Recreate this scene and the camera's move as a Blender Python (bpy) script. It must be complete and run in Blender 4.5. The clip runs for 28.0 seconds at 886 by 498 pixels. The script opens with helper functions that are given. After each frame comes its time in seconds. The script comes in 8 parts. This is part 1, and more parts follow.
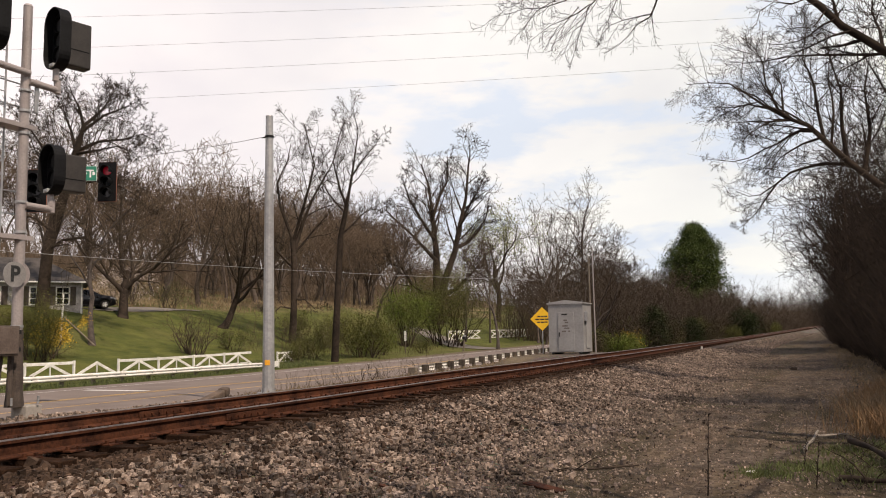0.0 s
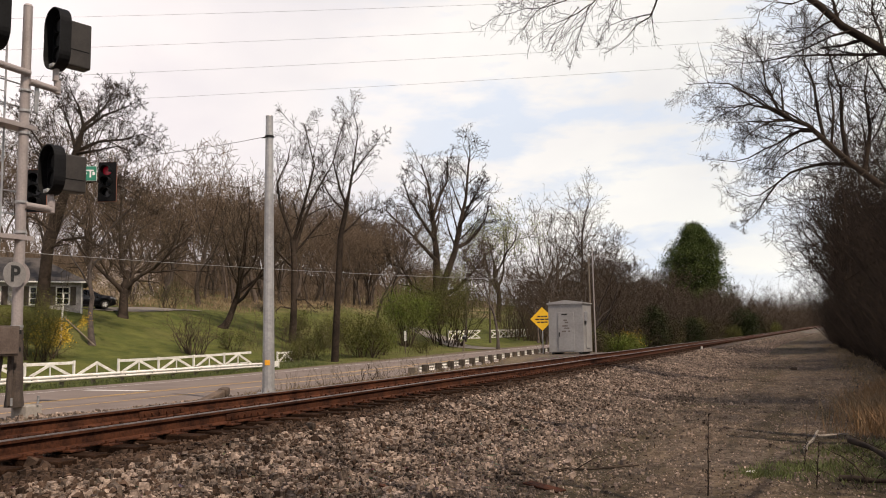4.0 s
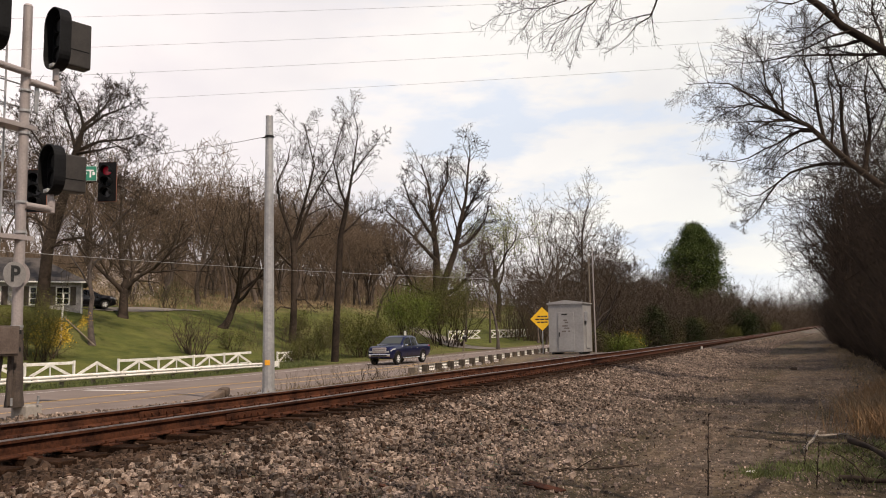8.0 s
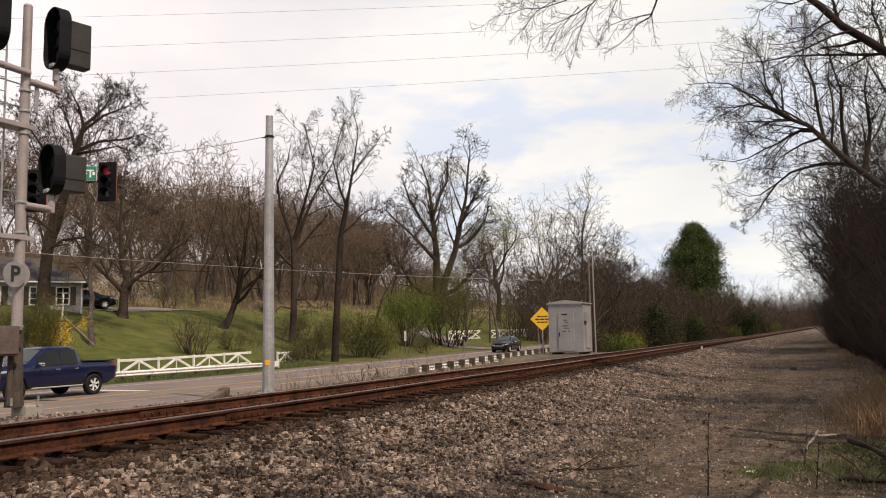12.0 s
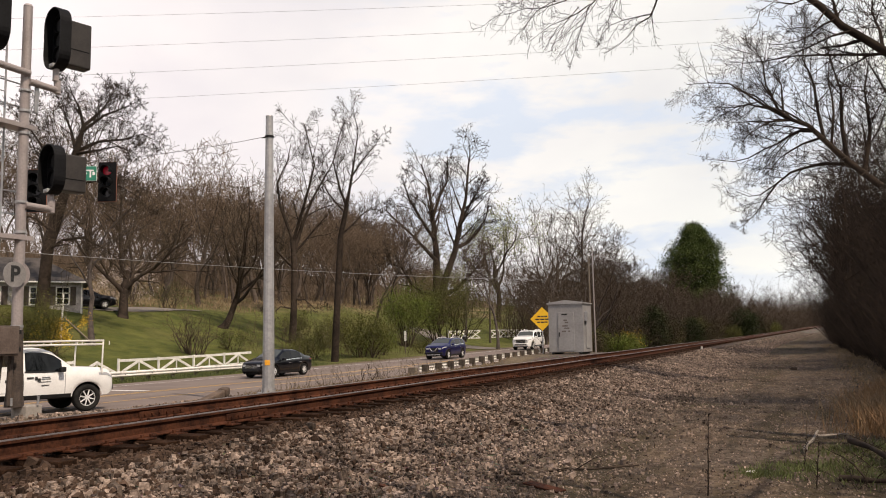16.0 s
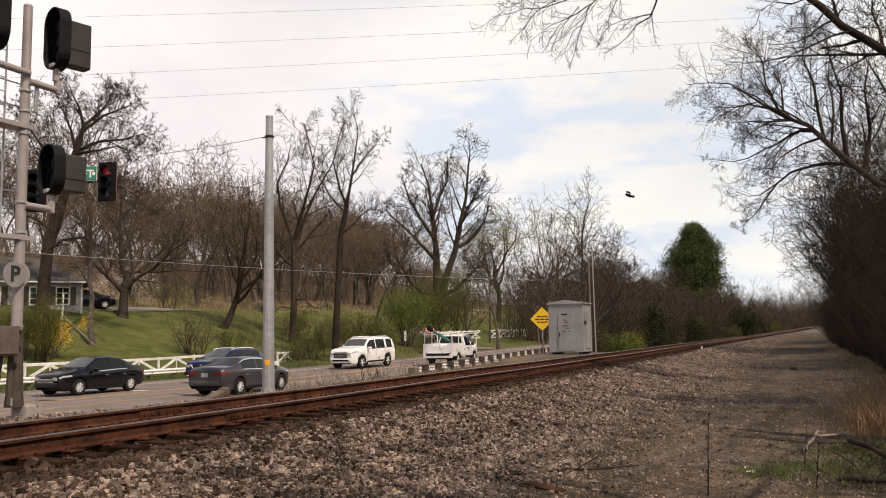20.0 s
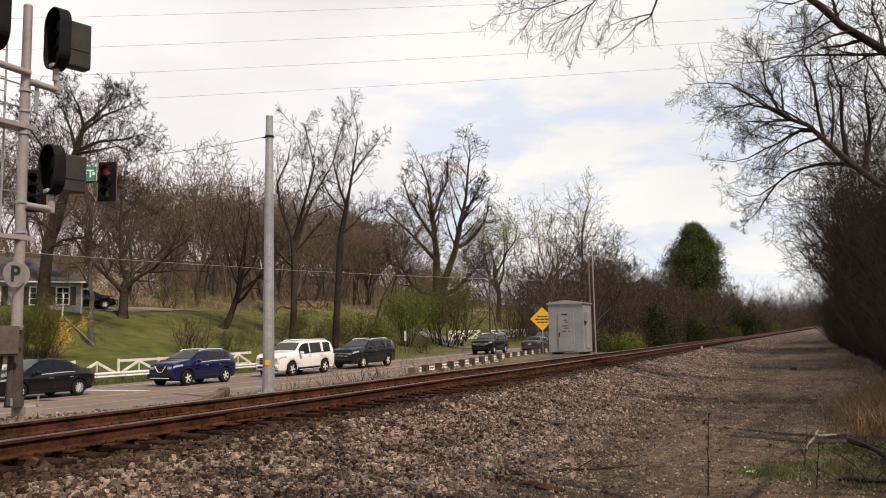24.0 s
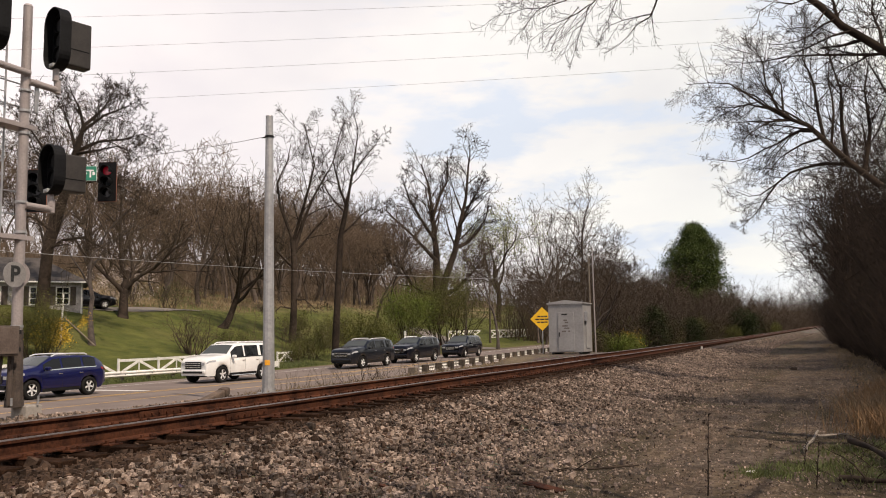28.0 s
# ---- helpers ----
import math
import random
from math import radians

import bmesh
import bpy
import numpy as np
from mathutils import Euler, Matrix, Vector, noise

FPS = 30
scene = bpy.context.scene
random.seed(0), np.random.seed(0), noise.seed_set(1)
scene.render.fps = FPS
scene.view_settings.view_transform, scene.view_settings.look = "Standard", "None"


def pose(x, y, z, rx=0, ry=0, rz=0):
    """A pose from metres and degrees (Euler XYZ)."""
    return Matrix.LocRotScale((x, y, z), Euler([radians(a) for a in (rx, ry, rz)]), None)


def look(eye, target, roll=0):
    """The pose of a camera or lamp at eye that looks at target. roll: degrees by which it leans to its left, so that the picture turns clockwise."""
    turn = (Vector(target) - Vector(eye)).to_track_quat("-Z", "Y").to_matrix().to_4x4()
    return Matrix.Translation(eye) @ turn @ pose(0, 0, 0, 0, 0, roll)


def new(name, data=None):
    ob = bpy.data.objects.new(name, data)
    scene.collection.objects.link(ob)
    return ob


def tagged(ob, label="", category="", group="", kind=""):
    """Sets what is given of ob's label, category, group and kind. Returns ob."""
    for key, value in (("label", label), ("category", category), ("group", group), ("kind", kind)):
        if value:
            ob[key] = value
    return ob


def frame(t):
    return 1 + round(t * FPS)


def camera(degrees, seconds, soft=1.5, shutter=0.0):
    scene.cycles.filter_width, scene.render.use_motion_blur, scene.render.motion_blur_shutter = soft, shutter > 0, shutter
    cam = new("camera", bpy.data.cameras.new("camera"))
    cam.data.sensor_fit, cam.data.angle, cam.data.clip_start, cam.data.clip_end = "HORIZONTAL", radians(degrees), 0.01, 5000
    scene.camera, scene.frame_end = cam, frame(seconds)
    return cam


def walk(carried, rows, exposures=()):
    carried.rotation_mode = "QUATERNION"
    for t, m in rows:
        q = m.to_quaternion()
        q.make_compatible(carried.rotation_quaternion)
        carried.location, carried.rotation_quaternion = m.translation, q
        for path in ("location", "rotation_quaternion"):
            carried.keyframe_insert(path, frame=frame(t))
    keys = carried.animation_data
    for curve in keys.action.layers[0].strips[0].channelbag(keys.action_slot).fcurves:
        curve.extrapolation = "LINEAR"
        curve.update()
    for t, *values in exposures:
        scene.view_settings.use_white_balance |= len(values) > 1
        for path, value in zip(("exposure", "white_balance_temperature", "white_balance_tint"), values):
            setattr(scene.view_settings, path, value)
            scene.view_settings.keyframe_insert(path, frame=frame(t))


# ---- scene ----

# ------------------------------------------------------------------ camera
# World: y runs along the railway, x to the right of it, z = 0 on the road by the crossing.
cam = camera(56.80, 28.0, soft=1.0)
EYE = Vector((0.0, 0.0, 2.05))
YAW, TILT = radians(23.583), radians(6.069)
AHEAD = Vector((-math.sin(YAW) * math.cos(TILT), math.cos(YAW) * math.cos(TILT), math.sin(TILT)))
view = look(EYE, EYE + AHEAD * 10, -1.078)
walk(cam, [(0.0, view), (28.0, view)], exposures=[(0.0, 0.0, 6900, 13), (28.0, 0.0, 6900, 13)])

# ------------------------------------------------------------------ light
SUN_EL, SUN_DIR = radians(54), Vector((0.92, -0.39, 0.0)).normalized()
sun_vec = Vector((SUN_DIR.x * math.cos(SUN_EL), SUN_DIR.y * math.cos(SUN_EL), math.sin(SUN_EL)))
sun = new("sun", bpy.data.lights.new("sun", "SUN"))
sun.data.energy, sun.data.angle, sun.data.color = 4.3, radians(0.6), (1.0, 0.87, 0.72)
sun.matrix_world = look((0, 0, 60), Vector((0, 0, 60)) - sun_vec)

world = bpy.data.worlds.new("sky")
scene.world = world
world.use_nodes = True
wn, wl = world.node_tree.nodes, world.node_tree.links
wn.clear()
w_out, w_bg = wn.new("ShaderNodeOutputWorld"), wn.new("ShaderNodeBackground")
w_sky = wn.new("ShaderNodeTexSky")
w_sky.sky_type, w_sky.sun_disc = "NISHITA", False
w_sky.sun_elevation, w_sky.sun_rotation = SUN_EL, math.atan2(SUN_DIR.x, SUN_DIR.y)
w_sky.air_density, w_sky.dust_density, w_sky.ozone_density = 1.0, 0.7, 1.5
w_co = wn.new("ShaderNodeTexCoord")
w_map = wn.new("ShaderNodeMapping")
w_map.inputs["Scale"].default_value = (1.0, 1.0, 1.9)
w_map.inputs["Location"].default_value = (2.9, 0.7, 3.1)
w_n = wn.new("ShaderNodeTexNoise")
w_n.inputs["Scale"].default_value, w_n.inputs["Detail"].default_value, w_n.inputs["Roughness"].default_value = 2.3, 7, 0.52
w_n.inputs["Distortion"].default_value = 0.0
w_r = wn.new("ShaderNodeValToRGB")
w_r.color_ramp.elements[0].position, w_r.color_ramp.elements[1].position = 0.43, 0.55
w_r.color_ramp.elements[0].color, w_r.color_ramp.elements[1].color = (0.93, 0.93, 0.93, 1), (1, 1, 1, 1)
w_n2 = wn.new("ShaderNodeTexNoise")
w_n2.inputs["Scale"].default_value, w_n2.inputs["Detail"].default_value = 2.2, 6
w_c = wn.new("ShaderNodeValToRGB")
w_c.color_ramp.elements[0].position, w_c.color_ramp.elements[1].position = 0.36, 0.60
w_c.color_ramp.elements[0].color, w_c.color_ramp.elements[1].color = (8.9, 8.8, 9.1, 1), (10.4, 10.25, 10.1, 1)
w_mix = wn.new("ShaderNodeMix")
w_mix.data_type = "RGBA"
wl.new(w_co.outputs["Generated"], w_map.inputs["Vector"])
wl.new(w_map.outputs["Vector"], w_n.inputs["Vector"])
wl.new(w_map.outputs["Vector"], w_n2.inputs["Vector"])
wl.new(w_n.outputs["Fac"], w_r.inputs["Fac"])
wl.new(w_n2.outputs["Fac"], w_c.inputs["Fac"])
w_sep, w_el, w_cov = wn.new("ShaderNodeSeparateXYZ"), wn.new("ShaderNodeMapRange"), wn.new("ShaderNodeMath")
wl.new(w_co.outputs["Generated"], w_sep.inputs[0])
wl.new(w_sep.outputs["Z"], w_el.inputs["Value"])
for key, v in (("From Min", 0.38), ("From Max", 0.70), ("To Min", 1.0), ("To Max", 0.12)):
    w_el.inputs[key].default_value = v
w_cov.operation = "MULTIPLY"
wl.new(w_r.outputs["Color"], w_cov.inputs[0])
wl.new(w_el.outputs[0], w_cov.inputs[1])
# a thinner, bluer opening among the clouds, with small bright heaps in it
w_dot, w_open, w_n3, w_heap, w_thin = wn.new("ShaderNodeVectorMath"), wn.new("ShaderNodeMapRange"), wn.new("ShaderNodeTexNoise"), wn.new("ShaderNodeMapRange"), wn.new("ShaderNodeMath")
w_dot.operation = "DOT_PRODUCT"
w_dot.inputs[1].default_value = (-0.208, 0.945, 0.253)
wl.new(w_co.outputs["Generated"], w_dot.inputs[0])
wl.new(w_dot.outputs["Value"], w_open.inputs["Value"])
w_open.interpolation_type = "SMOOTHSTEP"
for key, v in (("From Min", 0.930), ("From Max", 0.992), ("To Min", 0.0), ("To Max", 1.0)):
    w_open.inputs[key].default_value = v
w_flat = wn.new("ShaderNodeMapping")
w_flat.inputs["Scale"].default_value, w_flat.inputs["Location"].default_value = (1.0, 1.0, 3.2), (1.3, 0.4, 0.9)
wl.new(w_co.outputs["Generated"], w_flat.inputs["Vector"])
w_n3.inputs["Scale"].default_value, w_n3.inputs["Detail"].default_value, w_n3.inputs["Roughness"].default_value = 4.2, 8, 0.55
wl.new(w_flat.outputs["Vector"], w_n3.inputs["Vector"])
wl.new(w_n3.outputs["Fac"], w_heap.inputs["Value"])
for key, v in (("From Min", 0.53), ("From Max", 0.43), ("To Min", 0.0), ("To Max", 1.0)):
    w_heap.inputs[key].default_value = v
w_thin.operation = "MULTIPLY"
wl.new(w_open.outputs[0], w_thin.inputs[0])
wl.new(w_heap.outputs[0], w_thin.inputs[1])
w_veil = wn.new("ShaderNodeMix")
w_veil.data_type = "RGBA"
w_veil.inputs["B"].default_value = (7.5, 8.45, 9.8, 1)
wl.new(w_thin.outputs[0], w_veil.inputs["Factor"])
wl.new(w_cov.outputs[0], w_mix.inputs["Factor"])
wl.new(w_sky.outputs["Color"], w_mix.inputs["A"])
# the cloud sheet is a little lilac to the west and cream to the north
w_side, w_tint, w_hue = wn.new("ShaderNodeVectorMath"), wn.new("ShaderNodeMapRange"), wn.new("ShaderNodeMix")
w_side.operation, w_side.inputs[1].default_value = "DOT_PRODUCT", (0.917, 0.400, 0.0)
wl.new(w_co.outputs["Generated"], w_side.inputs[0])
wl.new(w_side.outputs["Value"], w_tint.inputs["Value"])
for key, v in (("From Min", -0.40), ("From Max", 0.30), ("To Min", 0.0), ("To Max", 1.0)):
    w_tint.inputs[key].default_value = v
w_hue.data_type = "RGBA"
w_hue.inputs["A"].default_value, w_hue.inputs["B"].default_value = (1.01, 0.985, 1.02, 1), (0.975, 1.015, 1.0, 1)
wl.new(w_tint.outputs[0], w_hue.inputs["Factor"])
w_mul = wn.new("ShaderNodeMix")
w_mul.data_type, w_mul.blend_type = "RGBA", "MULTIPLY"
w_mul.inputs["Factor"].default_value = 1.0
wl.new(w_c.outputs["Color"], w_mul.inputs["A"])
wl.new(w_hue.outputs["Result"], w_mul.inputs["B"])
wl.new(w_mul.outputs["Result"], w_veil.inputs["A"])
wl.new(w_veil.outputs["Result"], w_mix.inputs["B"])
wl.new(w_mix.outputs["Result"], w_bg.inputs["Color"])
w_bg.inputs["Strength"].default_value = 0.10
wl.new(w_bg.outputs["Background"], w_out.inputs["Surface"])

# ------------------------------------------------------------------ materials
def nodes_of(name):
    m = bpy.data.materials.new(name)
    m.use_nodes = True
    nt = m.node_tree
    return m, nt, nt.nodes["Principled BSDF"]


def noise_node(nt, vec, scale, detail=5.0, rough=0.6):
    n = nt.nodes.new("ShaderNodeTexNoise")
    n.inputs["Scale"].default_value, n.inputs["Detail"].default_value, n.inputs["Roughness"].default_value = scale, detail, rough
    nt.links.new(vec, n.inputs["Vector"])
    return n.outputs["Fac"]


def math_node(nt, op, a, b=0.0, c=None):
    n = nt.nodes.new("ShaderNodeMath")
    n.operation = op
    for i, v in enumerate((a, b, c)):
        if v is None:
            continue
        if isinstance(v, (int, float)):
            n.inputs[i].default_value = v
        else:
            nt.links.new(v, n.inputs[i])
    return n.outputs[0]


def span(nt, v, lo, hi):
    n = nt.nodes.new("ShaderNodeMapRange")
    n.interpolation_type = "SMOOTHSTEP"
    n.inputs["From Min"].default_value, n.inputs["From Max"].default_value = lo, hi
    nt.links.new(v, n.inputs["Value"])
    return n.outputs[0]


def blend(nt, fac, a, b):
    n = nt.nodes.new("ShaderNodeMix")
    n.data_type = "RGBA"
    for key, v in (("Factor", fac), ("A", a), ("B", b)):
        if isinstance(v, (int, float)):
            n.inputs[key].default_value = v
        elif isinstance(v, tuple):
            n.inputs[key].default_value = (*v, 1)
        else:
            nt.links.new(v, n.inputs[key])
    return n.outputs["Result"]


def surf(name, c1, c2, scale=6.0, rough=0.7, metal=0.0, bump=0.15, fine=8.0, vary=0.12, coat=0.0, island=False, spec=0.5):
    """A surface that runs between two colours at two scales, with fine relief and a little difference from piece to piece."""
    m, nt, b = nodes_of(name)
    co = nt.nodes.new("ShaderNodeTexCoord").outputs["Object"]
    big, small = noise_node(nt, co, scale), noise_node(nt, co, scale * fine, 3.0)
    f = span(nt, math_node(nt, "MULTIPLY_ADD", small, 0.45, math_node(nt, "MULTIPLY", big, 0.62)), 0.36, 0.70)
    col = blend(nt, f, c1, c2)
    if vary:
        info = nt.nodes.new("ShaderNodeNewGeometry").outputs["Random Per Island"] if island else nt.nodes.new("ShaderNodeObjectInfo").outputs["Random"]
        hsv = nt.nodes.new("ShaderNodeHueSaturation")
        nt.links.new(math_node(nt, "MULTIPLY_ADD", info, 2 * vary, 1 - vary), hsv.inputs["Value"])
        nt.links.new(col, hsv.inputs["Color"])
        col = hsv.outputs["Color"]
    nt.links.new(col, b.inputs["Base Color"])
    nt.links.new(math_node(nt, "MULTIPLY_ADD", small, 0.3, rough - 0.15), b.inputs["Roughness"])
    b.inputs["Metallic"].default_value = metal
    b.inputs["Specular IOR Level"].default_value = spec
    b.inputs["Coat Weight"].default_value = coat
    b.inputs["Coat Roughness"].default_value = 0.05
    if bump:
        n = nt.nodes.new("ShaderNodeBump")
        n.inputs["Strength"].default_value, n.inputs["Distance"].default_value = bump, 0.02
        nt.links.new(small, n.inputs["Height"])
        nt.links.new(n.outputs["Normal"], b.inputs["Normal"])
    return m


def glass(name, tint, rough=0.03):
    m, nt, b = nodes_of(name)
    b.inputs["Base Color"].default_value = (*tint, 1)
    b.inputs["Roughness"].default_value = rough
    b.inputs["Specular IOR Level"].default_value = 0.34
    return m


def glow(name, colour, power):
    m, nt, b = nodes_of(name)
    b.inputs["Base Color"].default_value = (*colour, 1)
    b.inputs["Emission Color"].default_value = (*colour, 1)
    b.inputs["Emission Strength"].default_value = power
    b.inputs["Roughness"].default_value = 0.2
    return m


M_RAIL = surf("rusty_rail", (0.021, 0.008, 0.005), (0.095, 0.035, 0.018), 3.0, 0.85, 0.0, 0.3, 9, spec=0.15)
M_RAILTOP = surf("polished_rail_head", (0.11, 0.088, 0.078), (0.24, 0.20, 0.18), 5.0, 0.42, 0.7, 0.05, 6)
M_TIE = surf("creosoted_wood", (0.014, 0.008, 0.005), (0.050, 0.026, 0.016), 5.0, 0.95, 0, 0.6, 7, 0.3, spec=0.05)
M_STONE = surf("ballast_stone", (0.031, 0.022, 0.017), (0.318, 0.243, 0.197), 2.0, 0.85, 0, 0.3, 12, 0.6, island=True, spec=0.2)
# rust brown by the rails; on the shoulder it also stands in for shade
M_RUSTSHADESTONE = surf("rust_and_shade_stone", (0.024, 0.016, 0.012), (0.095, 0.062, 0.045), 2.0, 0.9, 0, 0.3, 12, 0.5, island=True, spec=0.1)
M_BARK = surf("grey_brown_bark", (0.036, 0.027, 0.022), (0.104, 0.080, 0.068), 3.0, 0.9, 0, 0.5, 7, 0.25)
M_TWIG = surf("brown_twig", (0.045, 0.034, 0.024), (0.092, 0.070, 0.050), 0.6, 0.9, 0, 0, 6, 0.25, spec=0.1)
M_DARKTWIG = surf("dark_twig", (0.020, 0.015, 0.012), (0.055, 0.041, 0.032), 0.6, 0.9, 0, 0, 6, 0.2, spec=0.1)
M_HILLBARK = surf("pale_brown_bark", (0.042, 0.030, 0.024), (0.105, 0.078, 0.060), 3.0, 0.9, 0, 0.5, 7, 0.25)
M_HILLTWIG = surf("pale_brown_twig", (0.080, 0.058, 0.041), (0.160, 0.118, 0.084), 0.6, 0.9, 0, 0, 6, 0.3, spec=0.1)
M_GREYTWIG = surf("grey_brush_twig", (0.036, 0.027, 0.020), (0.082, 0.062, 0.046), 0.6, 0.9, 0, 0, 6, 0.3, spec=0.1)
M_RUSSET = surf("russet_dry_grass", (0.130, 0.074, 0.034), (0.300, 0.180, 0.088), 1.0, 0.8, 0, 0, 6, 0.3, island=True)
M_LEAF = surf("spring_leaf", (0.058, 0.084, 0.014), (0.150, 0.182, 0.040), 0.7, 0.7, 0, 0, 6, 0.3, island=True, spec=0.1)
M_SHRUB = surf("olive_shrub_leaf", (0.045, 0.055, 0.014), (0.110, 0.115, 0.035), 0.7, 0.7, 0, 0, 6, 0.3, island=True, spec=0.1)
M_OLIVE = surf("young_olive_leaf", (0.050, 0.056, 0.015), (0.120, 0.118, 0.036), 0.7, 0.75, 0, 0, 6, 0.35, island=True, spec=0.1)
M_PINE = surf("evergreen_needle", (0.028, 0.044, 0.012), (0.085, 0.108, 0.032), 0.7, 0.7, 0, 0, 6, 0.3, island=True, spec=0.1)
M_BUD = surf("pale_green_bud", (0.20, 0.22, 0.09), (0.34, 0.36, 0.17), 0.7, 0.6, 0, 0, 6, 0.3, island=True)
M_BLOSSOM = surf("pale_blossom", (0.50, 0.42, 0.40), (0.72, 0.64, 0.60), 0.7, 0.6, 0, 0, 6, 0.2, island=True)
M_FORSYTHIA = surf("yellow_blossom", (0.50, 0.30, 0.01), (0.75, 0.50, 0.03), 0.7, 0.6, 0, 0, 6, 0.2, island=True)
M_STRAW = surf("dry_grass", (0.120, 0.083, 0.045), (0.270, 0.195, 0.112), 1.0, 0.8, 0, 0, 6, 0.3, island=True)
M_GRASS = surf("green_grass", (0.045, 0.062, 0.014), (0.100, 0.118, 0.030), 1.0, 0.7, 0, 0, 6, 0.3, island=True)
M_ASPHALT = surf("worn_asphalt", (0.135, 0.107, 0.094), (0.212, 0.170, 0.150), 0.35, 0.85, 0, 0.1, 60, 0, spec=0.3)
M_WHITELINE = surf("worn_white_line", (0.42, 0.40, 0.37), (0.75, 0.73, 0.70), 3.0, 0.7, 0, 0, 8, 0)
M_YELLOWLINE = surf("worn_yellow_line", (0.38, 0.23, 0.08), (0.58, 0.36, 0.10), 2.0, 0.7, 0, 0, 8, 0)
M_GALV = surf("galvanised_steel", (0.288, 0.288, 0.296), (0.416, 0.416, 0.424), 3.0, 0.5, 0.55, 0.05, 9)
M_ALU = surf("warm_grey_painted_metal", (0.27, 0.235, 0.23), (0.38, 0.335, 0.325), 2.5, 0.55, 0.15, 0.08, 10)
M_POLE = surf("weathered_zinc_pole", (0.247, 0.247, 0.255), (0.375, 0.375, 0.383), 1.2, 0.55, 0.4, 0.05, 9)
M_CAB = surf("silver_cabinet_paint", (0.255, 0.247, 0.247), (0.345, 0.338, 0.338), 1.2, 0.6, 0.15, 0.06, 9)
M_WHITE = surf("weathered_white_paint", (0.54, 0.52, 0.485), (0.79, 0.775, 0.74), 2.5, 0.7, 0, 0.15, 9, 0.08)
M_WOODPOST = surf("weathered_post_wood", (0.105, 0.081, 0.059), (0.210, 0.175, 0.140), 3.0, 0.85, 0, 0.4, 8, 0.25)
M_DARKPOST = surf("dark_stained_post", (0.040, 0.031, 0.024), (0.095, 0.075, 0.058), 3.0, 0.9, 0, 0.4, 8, 0.25)
M_BLACK = surf("matt_black_paint", (0.004, 0.004, 0.0045), (0.009, 0.009, 0.010), 3.0, 0.6, 0, 0.05, 8, spec=0.15)
M_RUSTBOX = surf("brown_painted_box", (0.070, 0.050, 0.042), (0.120, 0.090, 0.075), 3.0, 0.7, 0, 0.1, 8)
M_CONC = surf("concrete", (0.225, 0.203, 0.180), (0.345, 0.315, 0.285), 3.0, 0.9, 0, 0.3, 9)
M_YSIGN = surf("yellow_sign_sheet", (0.72, 0.40, 0.01), (0.82, 0.50, 0.02), 2.0, 0.45, 0, 0, 8, 0)
M_GREENSIGN = surf("green_sign_sheet", (0.01, 0.16, 0.10), (0.015, 0.22, 0.14), 2.0, 0.45, 0, 0, 8, 0)
M_LETTER = surf("black_lettering", (0.01, 0.01, 0.01), (0.03, 0.03, 0.03), 4.0, 0.6, 0, 0, 8, 0)
M_WLETTER = surf("white_lettering", (0.7, 0.7, 0.7), (0.8, 0.8, 0.8), 4.0, 0.6, 0, 0, 8, 0)
M_ORANGE = surf("orange_tape", (0.75, 0.32, 0.02), (0.85, 0.42, 0.03), 4.0, 0.6, 0, 0, 8, 0)
M_WIRE = surf("dark_cable", (0.06, 0.055, 0.055), (0.13, 0.12, 0.12), 4.0, 0.6, 0, 0, 8, 0)
M_RUBBER = surf("tyre_rubber", (0.008, 0.008, 0.008), (0.02, 0.019, 0.018), 6.0, 0.9, 0, 0.1, 8, spec=0.2)
M_ALLOY = surf("bright_alloy", (0.66, 0.66, 0.67), (0.84, 0.84, 0.85), 4.0, 0.35, 0.15, 0.02, 8)
M_CHROME = surf("chrome", (0.70, 0.70, 0.71), (0.80, 0.80, 0.81), 4.0, 0.16, 1.0, 0, 8, 0)
M_TRIM = surf("black_plastic", (0.006, 0.006, 0.007), (0.016, 0.016, 0.017), 4.0, 0.6, 0, 0.05, 8, spec=0.25)
M_GLASS = glass("tinted_glass", (0.004, 0.005, 0.006))
# grey base paints in the reflected sky and the cabin behind the glass
M_SCREEN = glass("windscreen_glass", (0.070, 0.078, 0.076), 0.05)
M_LAMP = glass("clear_headlamp", (0.34, 0.35, 0.37), 0.06)
M_TAIL = glass("red_lamp_lens", (0.20, 0.005, 0.008), 0.10)
M_PLATE = surf("number_plate", (0.26, 0.27, 0.28), (0.36, 0.37, 0.37), 8.0, 0.5, 0, 0, 8, 0)


def paint(name, c, metal=0.35):
    m = surf(name, tuple(v * 0.92 for v in c), tuple(min(1, v * 1.10) for v in c), 1.5, 0.36, metal, 0.0, 20, 0, coat=0.75, spec=0.10)
    return m


# ------------------------------------------------------------------ mesh helpers
def data_of(name, verts, faces, material=None, smooth=False):
    me = bpy.data.meshes.new(name)
    me.from_pydata([tuple(v) for v in verts], [], [tuple(f) for f in faces])
    if material:
        me.materials.append(material)
    if smooth:
        me.polygons.foreach_set("use_smooth", [True] * len(me.polygons))
    me.update()
    return me


